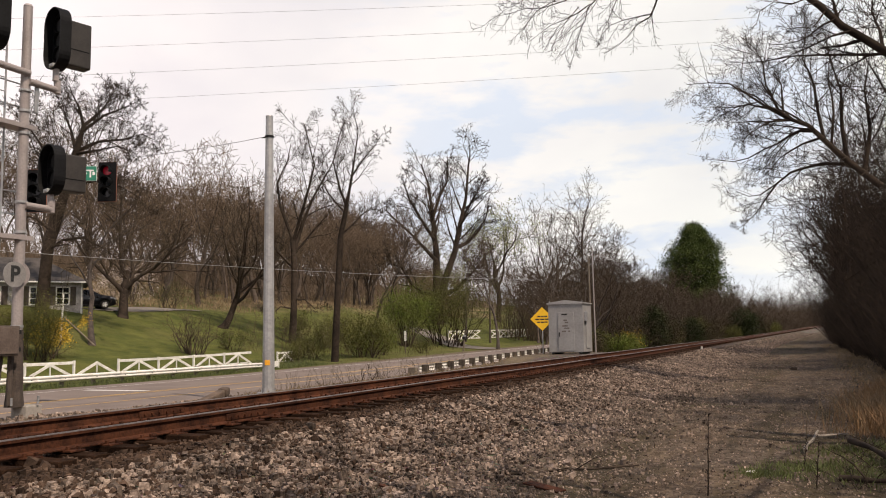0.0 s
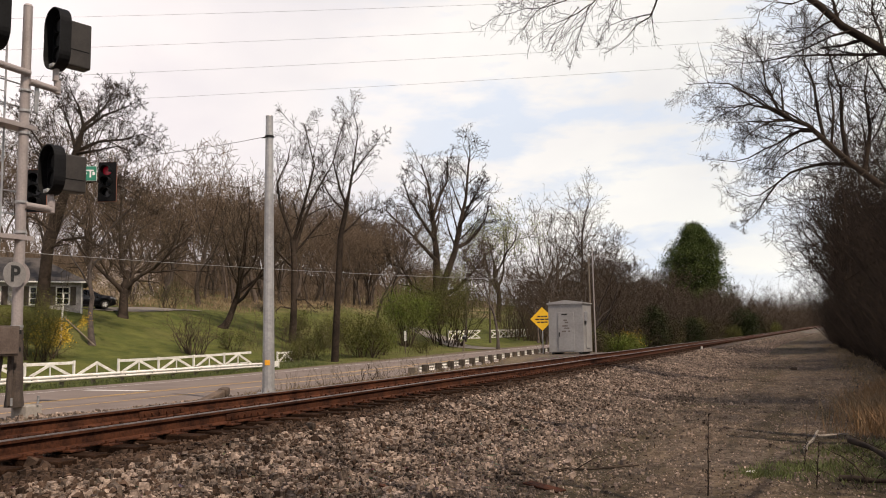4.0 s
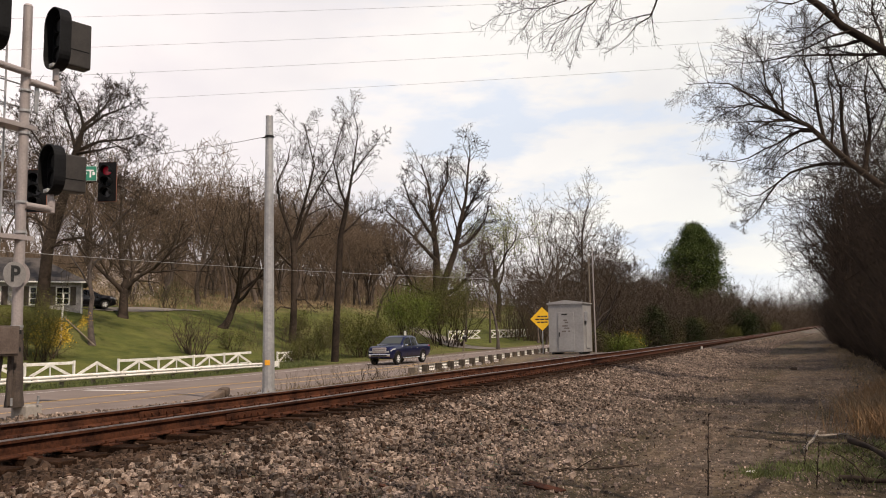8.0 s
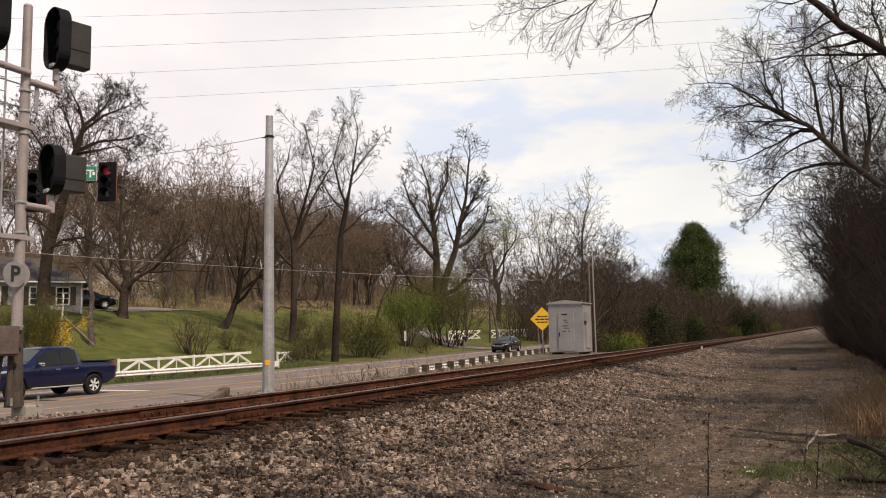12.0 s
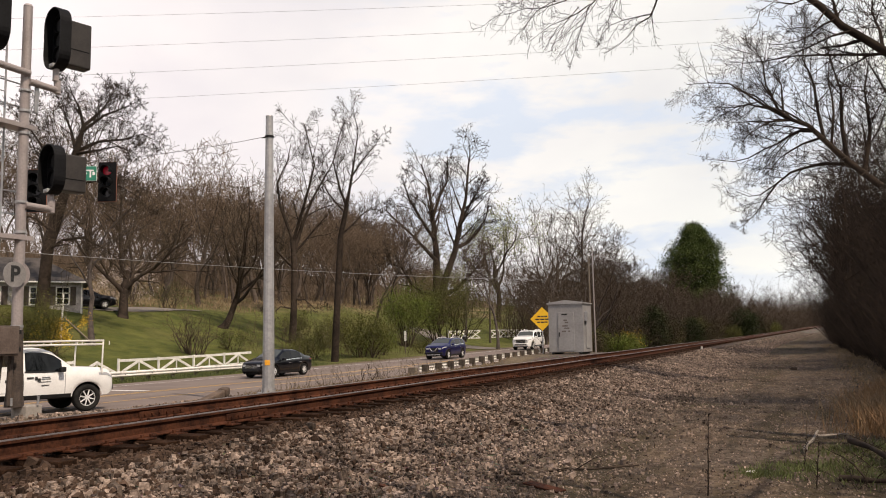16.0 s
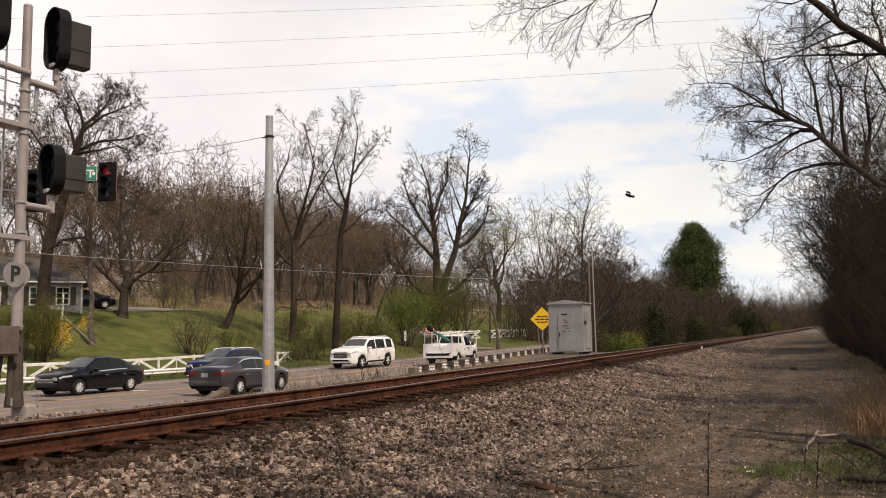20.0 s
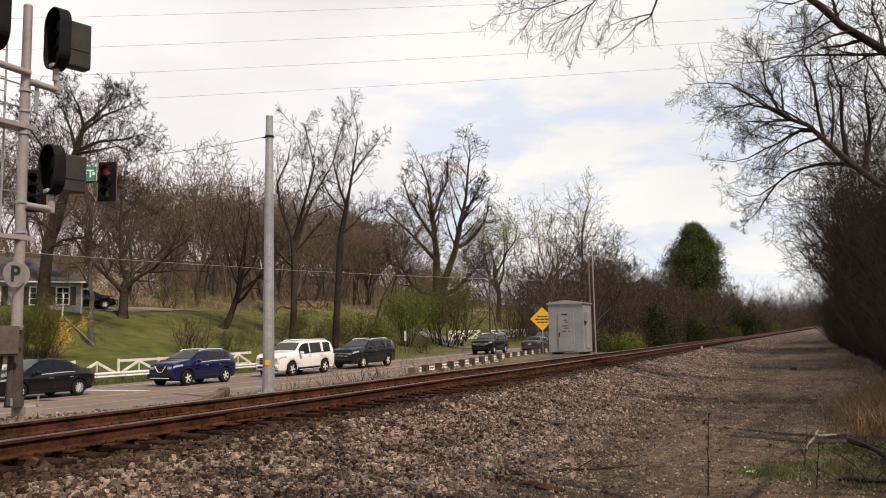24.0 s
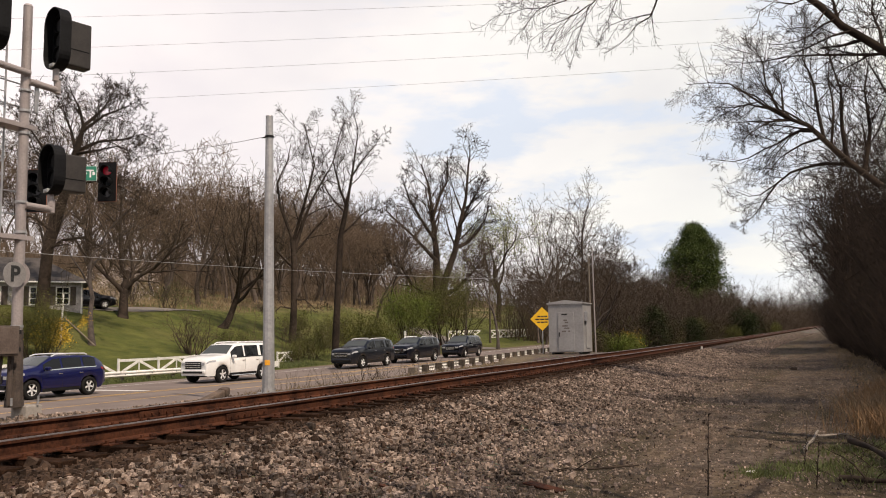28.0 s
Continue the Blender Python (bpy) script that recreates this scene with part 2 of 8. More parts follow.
def part(name, bm, material, parent=None, label="", smooth=False, m=None):
    """Links a bmesh, or ready mesh data, as one object under its thing."""
    if isinstance(bm, bmesh.types.BMesh):
        me = bpy.data.meshes.new(name)
        bmesh.ops.recalc_face_normals(bm, faces=bm.faces)
        bm.to_mesh(me)
        bm.free()
        if smooth:
            me.polygons.foreach_set("use_smooth", [True] * len(me.polygons))
    else:
        me = bm
    if material and not me.materials:
        me.materials.append(material)
    ob = new(name, me)
    ob.parent = parent
    if m is not None:
        ob.matrix_basis = m
    if label:
        ob["label"] = label
    return ob


def thing(name, label, category, m=None, group="", kind=""):
    ob = new(name)
    ob.empty_display_size = 0.2
    if m is not None:
        ob.matrix_basis = m
    return tagged(ob, label, category, group, kind)


def box(size, at=(0, 0, 0), bevel=0.0, bm=None, turn=None):
    bm = bm or bmesh.new()
    m = Matrix.Translation(at) @ (turn or Matrix()) @ Matrix.Diagonal((*size, 1))
    vs = bmesh.ops.create_cube(bm, size=1, matrix=m)["verts"]
    if bevel:
        es = list({e for v in vs for e in v.link_edges})
        bmesh.ops.bevel(bm, geom=es, offset=bevel, segments=2, affect="EDGES", profile=0.5)
    return bm


def rod(a, b, r1, r2=None, sides=10, bm=None, cap=True):
    bm = bm or bmesh.new()
    a, b = Vector(a), Vector(b)
    q = (b - a).to_track_quat("Z", "Y").to_matrix().to_4x4()
    bmesh.ops.create_cone(bm, cap_ends=cap, segments=sides, radius1=r1, radius2=r1 if r2 is None else r2, depth=(b - a).length,
                          matrix=Matrix.Translation((a + b) / 2) @ q)
    return bm


def tube_mesh(name, lines, material, sides=None, smooth=True):
    """One mesh from polylines of (points, radii); lines of one length are worked out together."""
    groups = {}
    for pts, rad in lines:
        k = sides or (8 if rad[0] > 0.09 else 5 if rad[0] > 0.03 else 3)
        groups.setdefault((len(pts), k), []).append((pts, rad))
    V, F, base = [], [], 0
    for (n, k), items in groups.items():
        P = np.array([i[0] for i in items], float)
        R = np.array([i[1] for i in items], float)
        c = len(items)
        t = np.empty_like(P)
        t[:, 1:-1] = P[:, 2:] - P[:, :-2]
        t[:, 0], t[:, -1] = P[:, 1] - P[:, 0], P[:, -1] - P[:, -2]
        t /= np.linalg.norm(t, axis=2)[..., None] + 1e-9
        steep = np.abs(t[:, :1, 2:3]) >= 0.8
        ref = np.where(steep, np.array([1.0, 0.0, 0.0]), np.array([0.0, 0.0, 1.0]))
        u = np.cross(t, np.broadcast_to(ref, t.shape))
        u /= np.linalg.norm(u, axis=2)[..., None] + 1e-9
        w = np.cross(t, u)
        a = np.arange(k) * 2 * math.pi / k
        ring = P[:, :, None, :] + R[:, :, None, None] * (np.cos(a)[:, None] * u[:, :, None, :] + np.sin(a)[:, None] * w[:, :, None, :])
        V.append(ring.reshape(-1, 3))
        i, j = np.meshgrid(np.arange(n - 1), np.arange(k), indexing="ij")
        j2 = (j + 1) % k
        q = np.stack([i * k + j, i * k + j2, (i + 1) * k + j2, (i + 1) * k + j], -1).reshape(-1, 4)
        F.append((q[None] + (base + np.arange(c) * n * k)[:, None, None]).reshape(-1, 4))
        base += c * n * k
    return fast_mesh(name, np.concatenate(V), np.concatenate(F), material, smooth)


def fast_mesh(name, V, F, material, smooth=False):
    me = bpy.data.meshes.new(name)
    k = F.shape[1]
    me.vertices.add(len(V))
    me.vertices.foreach_set("co", np.asarray(V, np.float32).ravel())
    me.loops.add(len(F) * k)
    me.loops.foreach_set("vertex_index", np.asarray(F, np.int32).ravel())
    me.polygons.add(len(F))
    me.polygons.foreach_set("loop_start", np.arange(0, len(F) * k, k, dtype=np.int32))
    me.polygons.foreach_set("use_smooth", np.full(len(F), smooth))
    me.materials.append(material)
    me.update(calc_edges=True)
    return me


def smooth01(a, b, x):
    t = np.clip((np.asarray(x, float) - a) / (b - a), 0, 1)
    return t * t * (3 - 2 * t)


# ------------------------------------------------------------------ plan
NEAR_RAIL, FAR_RAIL, RAIL_TOP, TRACK_MID = -7.116, -8.621, 1.13, -7.869
D_KNOTS = (-900, -120, -40, -12, -5, -2.2, 0.0, 3.2, 4.3, 6.2, 9.7, 11.5, 13, 17, 18.2, 31.5, 33, 37, 45, 54, 80, 120, 170, 260, 600, 1600)
Z_KNOTS = (2.0, 1.6, 1.4, 1.0, 0.62, 0.45, 0.40, 0.39, 0.46, 0.86, 0.86, 0.36, 0.30, 0.26, -0.06, -0.06, -0.02, 0.15, 1.9, 4.7, 9.2, 17.0, 28, 38, 40, 20)


def road_z(s):
    return 0.012 * np.maximum(0.0, np.minimum(np.asarray(s, float), 160) - 34) * smooth01(30, 48, s)


def far_rise(s):
    """The railway climbs a little beyond the cabinet."""
    s = np.minimum(np.asarray(s, float), 320)
    return 0.0012 * np.clip(s - 45, 0, 30) + 0.000058 * np.maximum(0.0, s - 80) ** 2


def bend(s):
    """How far the railway has swung to the right at a distance."""
    return 0.00034 * np.maximum(0.0, np.minimum(np.asarray(s, float), 420) - 71) ** 2


def ground_z(x, y):
    """Height of the ground: bank of the railway, verge, road bed, lawn and the hill behind."""
    x, y = np.asarray(x, float), np.asarray(y, float)
    d = -x
    d = d + bend(y) * (1 - smooth01(14, 22, d))
    z = np.interp(d, D_KNOTS, Z_KNOTS)
    hill = 1 - 0.22 * smooth01(60, 130, y) + 0.10 * smooth01(130, 220, y) - 0.45 * smooth01(240, 600, y)
    z = np.where(d > 37, 0.15 + (z - 0.15) * hill, z)
    z = z + road_z(y) * smooth01(12, 18, d) + far_rise(y) * (1 - smooth01(12, 18, d))
    z = z + (np.sin(x * 0.31 + 1.3 * np.sin(y * 0.17)) * np.sin(y * 0.23) * 0.35 + np.sin(x * 0.11 + 2) * np.sin(y * 0.07) * 0.5) * smooth01(40, 60, d)
    z = z + 0.035 * np.sin(y * 0.9 + x) * np.sin(x * 1.7 - y * 0.4) * smooth01(-3.6, -2.2, x) + 0.10 * np.sin(y * 0.33) * np.sin(x * 0.8) * smooth01(0.5, 3, x)
    z = z + 0.24 * np.exp(-((x + 14.8) / 1.5) ** 2 - ((y - 12.6) / 2.6) ** 2)
    pad = smooth01(36.5, 39.5, y) * (1 - smooth01(46, 49, y)) * smooth01(8.6, 9.4, d) * (1 - smooth01(13.2, 15.5, d))
    return z + (0.98 - z) * pad


def far_lane(s):
    return 27.0 - 1.3 * smooth01(30, 62, s)


def near_line(s):
    """The lane beside the railway, straight to the crossing."""
    return 20.3 + 1.7 * smooth01(25, 65, s)


def near_lane(s):
    """The way that vehicles take in it: they swing in from the crossing."""
    u = np.maximum(0.0, 23.5 - np.asarray(s, float))
    v = np.maximum(0.0, u - 6.0)
    return near_line(s) + 0.03 * np.minimum(u, 6.0) ** 2 + 1.6 * (1 - np.exp(-0.36 * v / 1.6))


def on_ground(x, y, sink=0.0, rz=0.0):
    return pose(x, y, float(ground_z(x, y)) - sink, 0, 0, rz)


# ------------------------------------------------------------------ ground
def ground_material():
    m, nt, b = nodes_of("ground_cover")
    geo = nt.nodes.new("ShaderNodeNewGeometry")
    pos = geo.outputs["Position"]
    sep = nt.nodes.new("ShaderNodeSeparateXYZ")
    nt.links.new(pos, sep.inputs[0])
    big, mid, fine = noise_node(nt, pos, 0.09, 4), noise_node(nt, pos, 0.7, 5), noise_node(nt, pos, 9.0, 4)
    grit = noise_node(nt, pos, 38.0, 2)
    vor = nt.nodes.new("ShaderNodeTexVoronoi")
    vor.inputs["Scale"].default_value = 17.0
    nt.links.new(pos, vor.inputs["Vector"])
    run = math_node(nt, "MAXIMUM", math_node(nt, "SUBTRACT", sep.outputs["Y"], 71.0), 0.0)
    d = math_node(nt, "SUBTRACT", math_node(nt, "MULTIPLY", math_node(nt, "MULTIPLY", run, run), 0.00034), sep.outputs["X"])
    dj = math_node(nt, "ADD", d, math_node(nt, "MULTIPLY_ADD", mid, 2.4, -1.2))
    dk = math_node(nt, "ADD", d, math_node(nt, "MULTIPLY_ADD", big, 26.0, -13.0))
    litter = blend(nt, span(nt, mid, 0.3, 0.7), (0.040, 0.028, 0.020), (0.100, 0.070, 0.044))
    gravel = blend(nt, span(nt, fine, 0.3, 0.7), (0.058, 0.045, 0.035), (0.160, 0.122, 0.094))
    tan_dirt = blend(nt, span(nt, fine, 0.3, 0.7), (0.082, 0.058, 0.041), (0.195, 0.142, 0.100))
    path = blend(nt, span(nt, mid, 0.42, 0.60), gravel, tan_dirt)
    path = blend(nt, math_node(nt, "MULTIPLY", span(nt, noise_node(nt, pos, 0.35, 4), 0.56, 0.68), 0.6), path, (0.054, 0.060, 0.021))
    stretch = nt.nodes.new("ShaderNodeMapping")
    stretch.inputs["Scale"].default_value = (1.0, 0.35, 1.0)
    nt.links.new(pos, stretch.inputs["Vector"])
    blot, speck = noise_node(nt, stretch.outputs[0], 1.3, 6, 0.7), noise_node(nt, stretch.outputs[0], 5.0, 5, 0.75)
    path = blend(nt, math_node(nt, "MULTIPLY", span(nt, blot, 0.47, 0.66), 0.7), path, (0.050, 0.038, 0.028))
    path = blend(nt, math_node(nt, "MULTIPLY", span(nt, speck, 0.55, 0.70), 0.8), path, (0.205, 0.165, 0.125))
    path = blend(nt, math_node(nt, "MULTIPLY", span(nt, speck, 0.46, 0.34), 0.8), path, (0.030, 0.024, 0.019))
    track = nt.nodes.new("ShaderNodeMapping")
    track.inputs["Scale"].default_value = (1.0, 0.11, 1.0)
    nt.links.new(pos, track.inputs["Vector"])
    rut, clod = noise_node(nt, track.outputs[0], 0.75, 5, 0.7), noise_node(nt, track.outputs[0], 2.6, 5, 0.75)
    path = blend(nt, math_node(nt, "MULTIPLY", span(nt, rut, 0.50, 0.62), 0.75), path, (0.058, 0.046, 0.026))
    path = blend(nt, math_node(nt, "MULTIPLY", span(nt, clod, 0.54, 0.66), 0.7), path, (0.170, 0.128, 0.088))
    path = blend(nt, math_node(nt, "MULTIPLY", span(nt, clod, 0.45, 0.33), 0.55), path, (0.040, 0.031, 0.022))
    stone = nt.nodes.new("ShaderNodeMixRGB")
    stone.blend_type, stone.inputs[0].default_value = "MULTIPLY", 0.55
    nt.links.new(blend(nt, span(nt, math_node(nt, "MULTIPLY_ADD", speck, 0.5, math_node(nt, "MULTIPLY", fine, 0.5)), 0.36, 0.64), (0.096, 0.075, 0.063), (0.204, 0.171, 0.150)), stone.inputs[1])
    nt.links.new(vor.outputs["Color"], stone.inputs[2])
    rusty = blend(nt, math_node(nt, "MULTIPLY", span(nt, math_node(nt, "ABSOLUTE", math_node(nt, "SUBTRACT", d, 7.87)), 2.2, 1.2), 0.9), stone.outputs[0], (0.062, 0.038, 0.027))
    verge = blend(nt, span(nt, mid, 0.40, 0.62), (0.126, 0.099, 0.072), (0.180, 0.144, 0.096))
    lawn = blend(nt, span(nt, mid, 0.30, 0.72), (0.062, 0.076, 0.018), (0.128, 0.132, 0.036))
    lawn = blend(nt, math_node(nt, "MULTIPLY", span(nt, big, 0.52, 0.66), 0.5), lawn, (0.126, 0.114, 0.042))
    field = blend(nt, span(nt, noise_node(nt, pos, 0.16, 5), 0.40, 0.62), (0.078, 0.084, 0.027), (0.198, 0.150, 0.084))
    wood = blend(nt, span(nt, mid, 0.3, 0.7), (0.060, 0.043, 0.030), (0.132, 0.096, 0.063))
    col = blend(nt, span(nt, dj, -3.2, -1.4), litter, path)
    col = blend(nt, span(nt, dj, 2.8, 4.4), col, rusty)
    col = blend(nt, span(nt, dj, 11.4, 12.6), col, verge)
    col = blend(nt, span(nt, d, 31.4, 31.7), col, blend(nt, 0.25, lawn, (0.132, 0.114, 0.048)))
    col = blend(nt, span(nt, d, 36.0, 38.0), col, lawn)
    col = blend(nt, span(nt, dk, 52, 66), col, field)
    col = blend(nt, span(nt, dk, 76, 96), col, wood)
    nt.links.new(col, b.inputs["Base Color"])
    b.inputs["Roughness"].default_value = 0.95
    b.inputs["Specular IOR Level"].default_value = 0.15
    bump = nt.nodes.new("ShaderNodeBump")
    bump.inputs["Strength"].default_value, bump.inputs["Distance"].default_value = 0.8, 0.05
    h = math_node(nt, "MULTIPLY_ADD", vor.outputs["Distance"], -0.8, math_node(nt, "ADD", fine, grit))
    nt.links.new(h, bump.inputs["Height"])
    nt.links.new(bump.outputs["Normal"], b.inputs["Normal"])
    return m


def axis(*runs):
    out = []
    for lo, hi, step in runs:
        out += list(np.arange(lo, hi, step))
    return np.array(out + [runs[-1][1]])


def make_ground():
    xs = -axis((-900, -120, 60), (-120, -12, 6), (-12, 14, 0.25), (14, 40, 0.5), (40, 120, 2), (120, 300, 12), (300, 1600, 100))
    ys = axis((-500, -40, 20), (-40, 0, 2), (0, 60, 0.5), (60, 160, 2), (160, 400, 10), (400, 2200, 100))
    X, Y = np.meshgrid(xs, ys, indexing="ij")
    V = np.stack([X, Y, ground_z(X, Y)], -1).reshape(-1, 3)
    n = len(ys)
    i, j = np.meshgrid(np.arange(len(xs) - 1), np.arange(n - 1), indexing="ij")
    F = np.stack([i * n + j, i * n + j + 1, (i + 1) * n + j + 1, (i + 1) * n + j], -1).reshape(-1, 4)
    ob = new("ground", fast_mesh("ground", V, F, ground_material(), True))
    return tagged(ob, "gravel, dry grass and green lawn rising to a hill", "ground", kind="structure")


make_ground()


def strip_mesh(name, ss, left, right, lift, material):
    """A sheet on the road between two distances from the railway."""
    rows = []
    for s, a, b in zip(ss, left, right):
        for k in range(5):
            d = a + (b - a) * k / 4
            rows.append((-d, s, float(road_z(s)) + lift))
    F = [(i * 5 + k, i * 5 + k + 1, i * 5 + k + 6, i * 5 + k + 5) for i in range(len(ss) - 1) for k in range(4)]
    return fast_mesh(name, np.array(rows), np.array(F), material)


S_ROAD = axis((-300, -20, 20), (-20, 120, 2), (120, 600, 20))
road = new("road", strip_mesh("road", S_ROAD, far_lane(S_ROAD) + 4.3 - 1.0 * smooth01(35, 70, S_ROAD), near_line(S_ROAD) - 2.6, 0.0, M_ASPHALT))
tagged(road, "worn grey asphalt road with faded lane markings", "road", kind="structure")


def line_mark(name, label, s0, s1, d_at, width, material):
    ss = np.arange(s0, s1 + 0.01, 1.0)
    d = np.array([d_at(s) for s in ss])
    ob = new(name, strip_mesh(name, ss, d + width / 2, d - width / 2, 0.005, material))
    return tagged(ob, label, "road marking", kind="structure")


line_mark("road_marking", "faded white edge line on asphalt", -30, 110, lambda s: far_lane(s) + 2.6 - 0.4 * float(smooth01(35, 70, s)), 0.12, M_WHITELINE)
line_mark("road_marking", "white edge line along the gravel shoulder", -30, 110, lambda s: near_line(s) - 2.1, 0.12, M_WHITELINE)
line_mark("road_marking", "faded yellow centre line on asphalt", -30, 110, lambda s: far_lane(s) - 2.05, 0.13, M_YELLOWLINE)
line_mark("road_marking", "faded yellow centre line on asphalt", 6, 110, lambda s: far_lane(s) - 2.35, 0.13, M_YELLOWLINE)
line_mark("road_marking", "yellow line beside the turning lane", -10, 48, lambda s: near_line(s) + 1.75, 0.13, M_YELLOWLINE)
stop = new("stop_line", strip_mesh("stop_line", [26.6, 27.1], [28.9, 28.9], [25.4, 25.4], 0.006, M_WHITELINE))
tagged(stop, "worn white stop line across one lane", "road marking", kind="structure")

# ------------------------------------------------------------------ railway
def rail_x(s, x0):
    """Straight past the camera, with a slow bend to the right far off."""
    return x0 + float(bend(s))


def make_track():
    track = thing("railway_track", "rusty single railway track on dark wooden ties", "railway track", pose(0, 0, 0))
    prof = [(-0.075, 0), (-0.075, 0.012), (-0.012, 0.035), (-0.010, 0.125), (-0.036, 0.140), (-0.036, 0.168), (-0.026, 0.178),
            (0.026, 0.178), (0.036, 0.168), (0.036, 0.140), (0.010, 0.125), (0.012, 0.035), (0.075, 0.012), (0.075, 0)]
    ss = axis((-60, 60, 2.0), (60, 420, 6.0))
    for x0 in (NEAR_RAIL, FAR_RAIL):
        bm = bmesh.new()
        rings = []
        for s in ss:
            x = rail_x(s, x0)
            z = RAIL_TOP - 0.178 + 0.004 * math.sin(s * 0.5 + x0) + float(far_rise(s))
            rings.append([bm.verts.new((x + a, s, z + b)) for a, b in prof])
        k = len(prof)
        for p, q in zip(rings, rings[1:]):
            for i in range(k):
                f = bm.faces.new((p[i], p[(i + 1) % k], q[(i + 1) % k], q[i]))
                f.material_index = 1 if i in (5, 6, 7) else 0
        ob = part("rail", bm, M_RAIL, track)
        ob.data.materials.append(M_RAILTOP)
        for s in (9.4, 21.3, 33.2):
            bar = box((0.02, 0.9, 0.085), (x0 + 0.026, s, RAIL_TOP - 0.10), 0.004)
            for k2 in range(6):
                rod((x0 + 0.03, s - 0.36 + 0.145 * k2, RAIL_TOP - 0.10), (x0 + 0.062, s - 0.36 + 0.145 * k2, RAIL_TOP - 0.10), 0.016, sides=6, bm=bar)
            part("joint_bar", bar, M_RAIL, track, "bolted rusty joint bar")
    tie = bmesh.new()
    box((2.6, 0.225, 0.18), (0, 0, 0), 0.012, tie)
    tie_me = bpy.data.meshes.new("tie")
    tie.to_mesh(tie_me), tie.free()
    tie_me.materials.append(M_TIE)
    plate = bmesh.new()
    box((0.36, 0.19, 0.018), (0, 0, 0), 0.003, plate)
    for a, b in ((-0.1, 0.06), (0.1, -0.06), (0.13, 0.05)):
        box((0.03, 0.03, 0.05), (a, b, 0.02), 0, plate)
    plate_me = bpy.data.meshes.new("tie_plate")
    plate.to_mesh(plate_me), plate.free()
    plate_me.materials.append(M_RAIL)
    rng = random.Random(4)
    far_bm = bmesh.new()
    i = 0
    s = -4.0
    while s < 240:
        m = pose(rail_x(s, TRACK_MID) + rng.uniform(-0.05, 0.05), s, RAIL_TOP - 0.178 - 0.108 + rng.uniform(-0.012, 0.004) + float(far_rise(s)), 0, rng.uniform(-0.4, 0.4), rng.uniform(-1.5, 1.5))
        if s < 75:
            part("tie", tie_me, None, track, m=m)
            if s < 34:
                for x0 in (NEAR_RAIL, FAR_RAIL):
                    part("tie_plate", plate_me, None, track, m=pose(rail_x(s, x0), s, RAIL_TOP - 0.178 - 0.009))
        else:
            box((2.6, 0.225, 0.18), (0, 0, 0), 0, far_bm, m)
        s += 0.519
        i += 1
    part("far_sleeper", far_bm, M_TIE, track)["kind"] = "stuff"


make_track()


def pebble_bed(name, label, count, region, size, material, seed, lift=0.3, keep=None):
    """Loose broken stones, each a small uneven block, lying on the ground."""
    r = np.random.RandomState(seed)
    x0, x1, y0, y1 = region
    x = r.uniform(x0, x1, count)
    y = y0 + (y1 - y0) * r.uniform(0, 1, count) ** 1.5
    if keep is not None:
        ok = keep(x, y, r)
        x, y = x[ok], y[ok]
        count = len(x)
    x = x + bend(y)
    z = ground_z(x, y)
    cube = np.array([(-1, -1, -1), (1, -1, -1), (1, 1, -1), (-1, 1, -1), (-1, -1, 1), (1, -1, 1), (1, 1, 1), (-1, 1, 1)], float) * 0.5
    quads = np.array([(0, 3, 2, 1), (4, 5, 6, 7), (0, 1, 5, 4), (1, 2, 6, 5), (2, 3, 7, 6), (3, 0, 4, 7)])
    sc = size * np.exp(r.normal(0, 0.32, (count, 1))) * r.uniform(0.6, 1.25, (count, 3))
    P = cube[None] * (1 + r.uniform(-0.38, 0.30, (count, 8, 3)))
    P = P * sc[:, None, :]
    a, b = r.uniform(0, 6.283, count), r.normal(0, 0.5, count)
    ca, sa, cb, sb = np.cos(a), np.sin(a), np.cos(b), np.sin(b)
    X, Y, Z = P[..., 0], P[..., 1], P[..., 2]
    Y, Z = Y * cb[:, None] - Z * sb[:, None], Y * sb[:, None] + Z * cb[:, None]
    X, Y = X * ca[:, None] - Y * sa[:, None], X * sa[:, None] + Y * ca[:, None]
    P = np.stack([X + x[:, None], Y + y[:, None], Z + (z + lift * sc[:, 2])[:, None]], -1).reshape(-1, 3)
    F = (quads[None] + (np.arange(count) * 8)[:, None, None]).reshape(-1, 4)
    ob = new(name, fast_mesh(name, P, F, material))
    return tagged(ob, label, "gravel", kind="stuff")


def keep_ballast(x, y, r):
    d = -x
    return r.uniform(0, 1, len(x)) < np.interp(d, (1.0, 2.4, 3.4, 4.8, 11, 12), (0.01, 0.06, 0.36, 1, 1, 0.2))


def keep_shade_mix(x, y, r):
    """Stained stones, doubling as painted foreground shade, thin out with the distance from the rail and along it."""
    return r.uniform(0, 1, len(x)) < np.interp(-x, (4.0, 6.1), (0.15, 1.0)) * np.interp(y, (9, 33), (0.8, 0.0))


pebble_bed("ballast", "loose grey and pinkish crushed stone ballast", 120000, (-6.10, -1.0, 3.0, 60), 0.029, M_STONE, 3, lift=0.5, keep=keep_ballast)
pebble_bed("stained_ballast", "rust-stained crushed stone at the ends of the ties", 13000, (-6.75, -6.0, 3.0, 52), 0.031, M_RUSTSHADESTONE, 4)
# these darker stones put the shade of the near foreground into colour
pebble_bed("mixed_ballast", "brown-stained stone scattered as painted foreground shade over the ballast shoulder", 24000, (-6.1, -4.0, 3.0, 34), 0.029, M_RUSTSHADESTONE, 14, lift=0.6, keep=keep_shade_mix)
pebble_bed("ballast_between_rails", "crushed stone between the rails, stained with rust", 7000, (-9.4, -6.6, 3.0, 26), 0.034, M_RUSTSHADESTONE, 5)
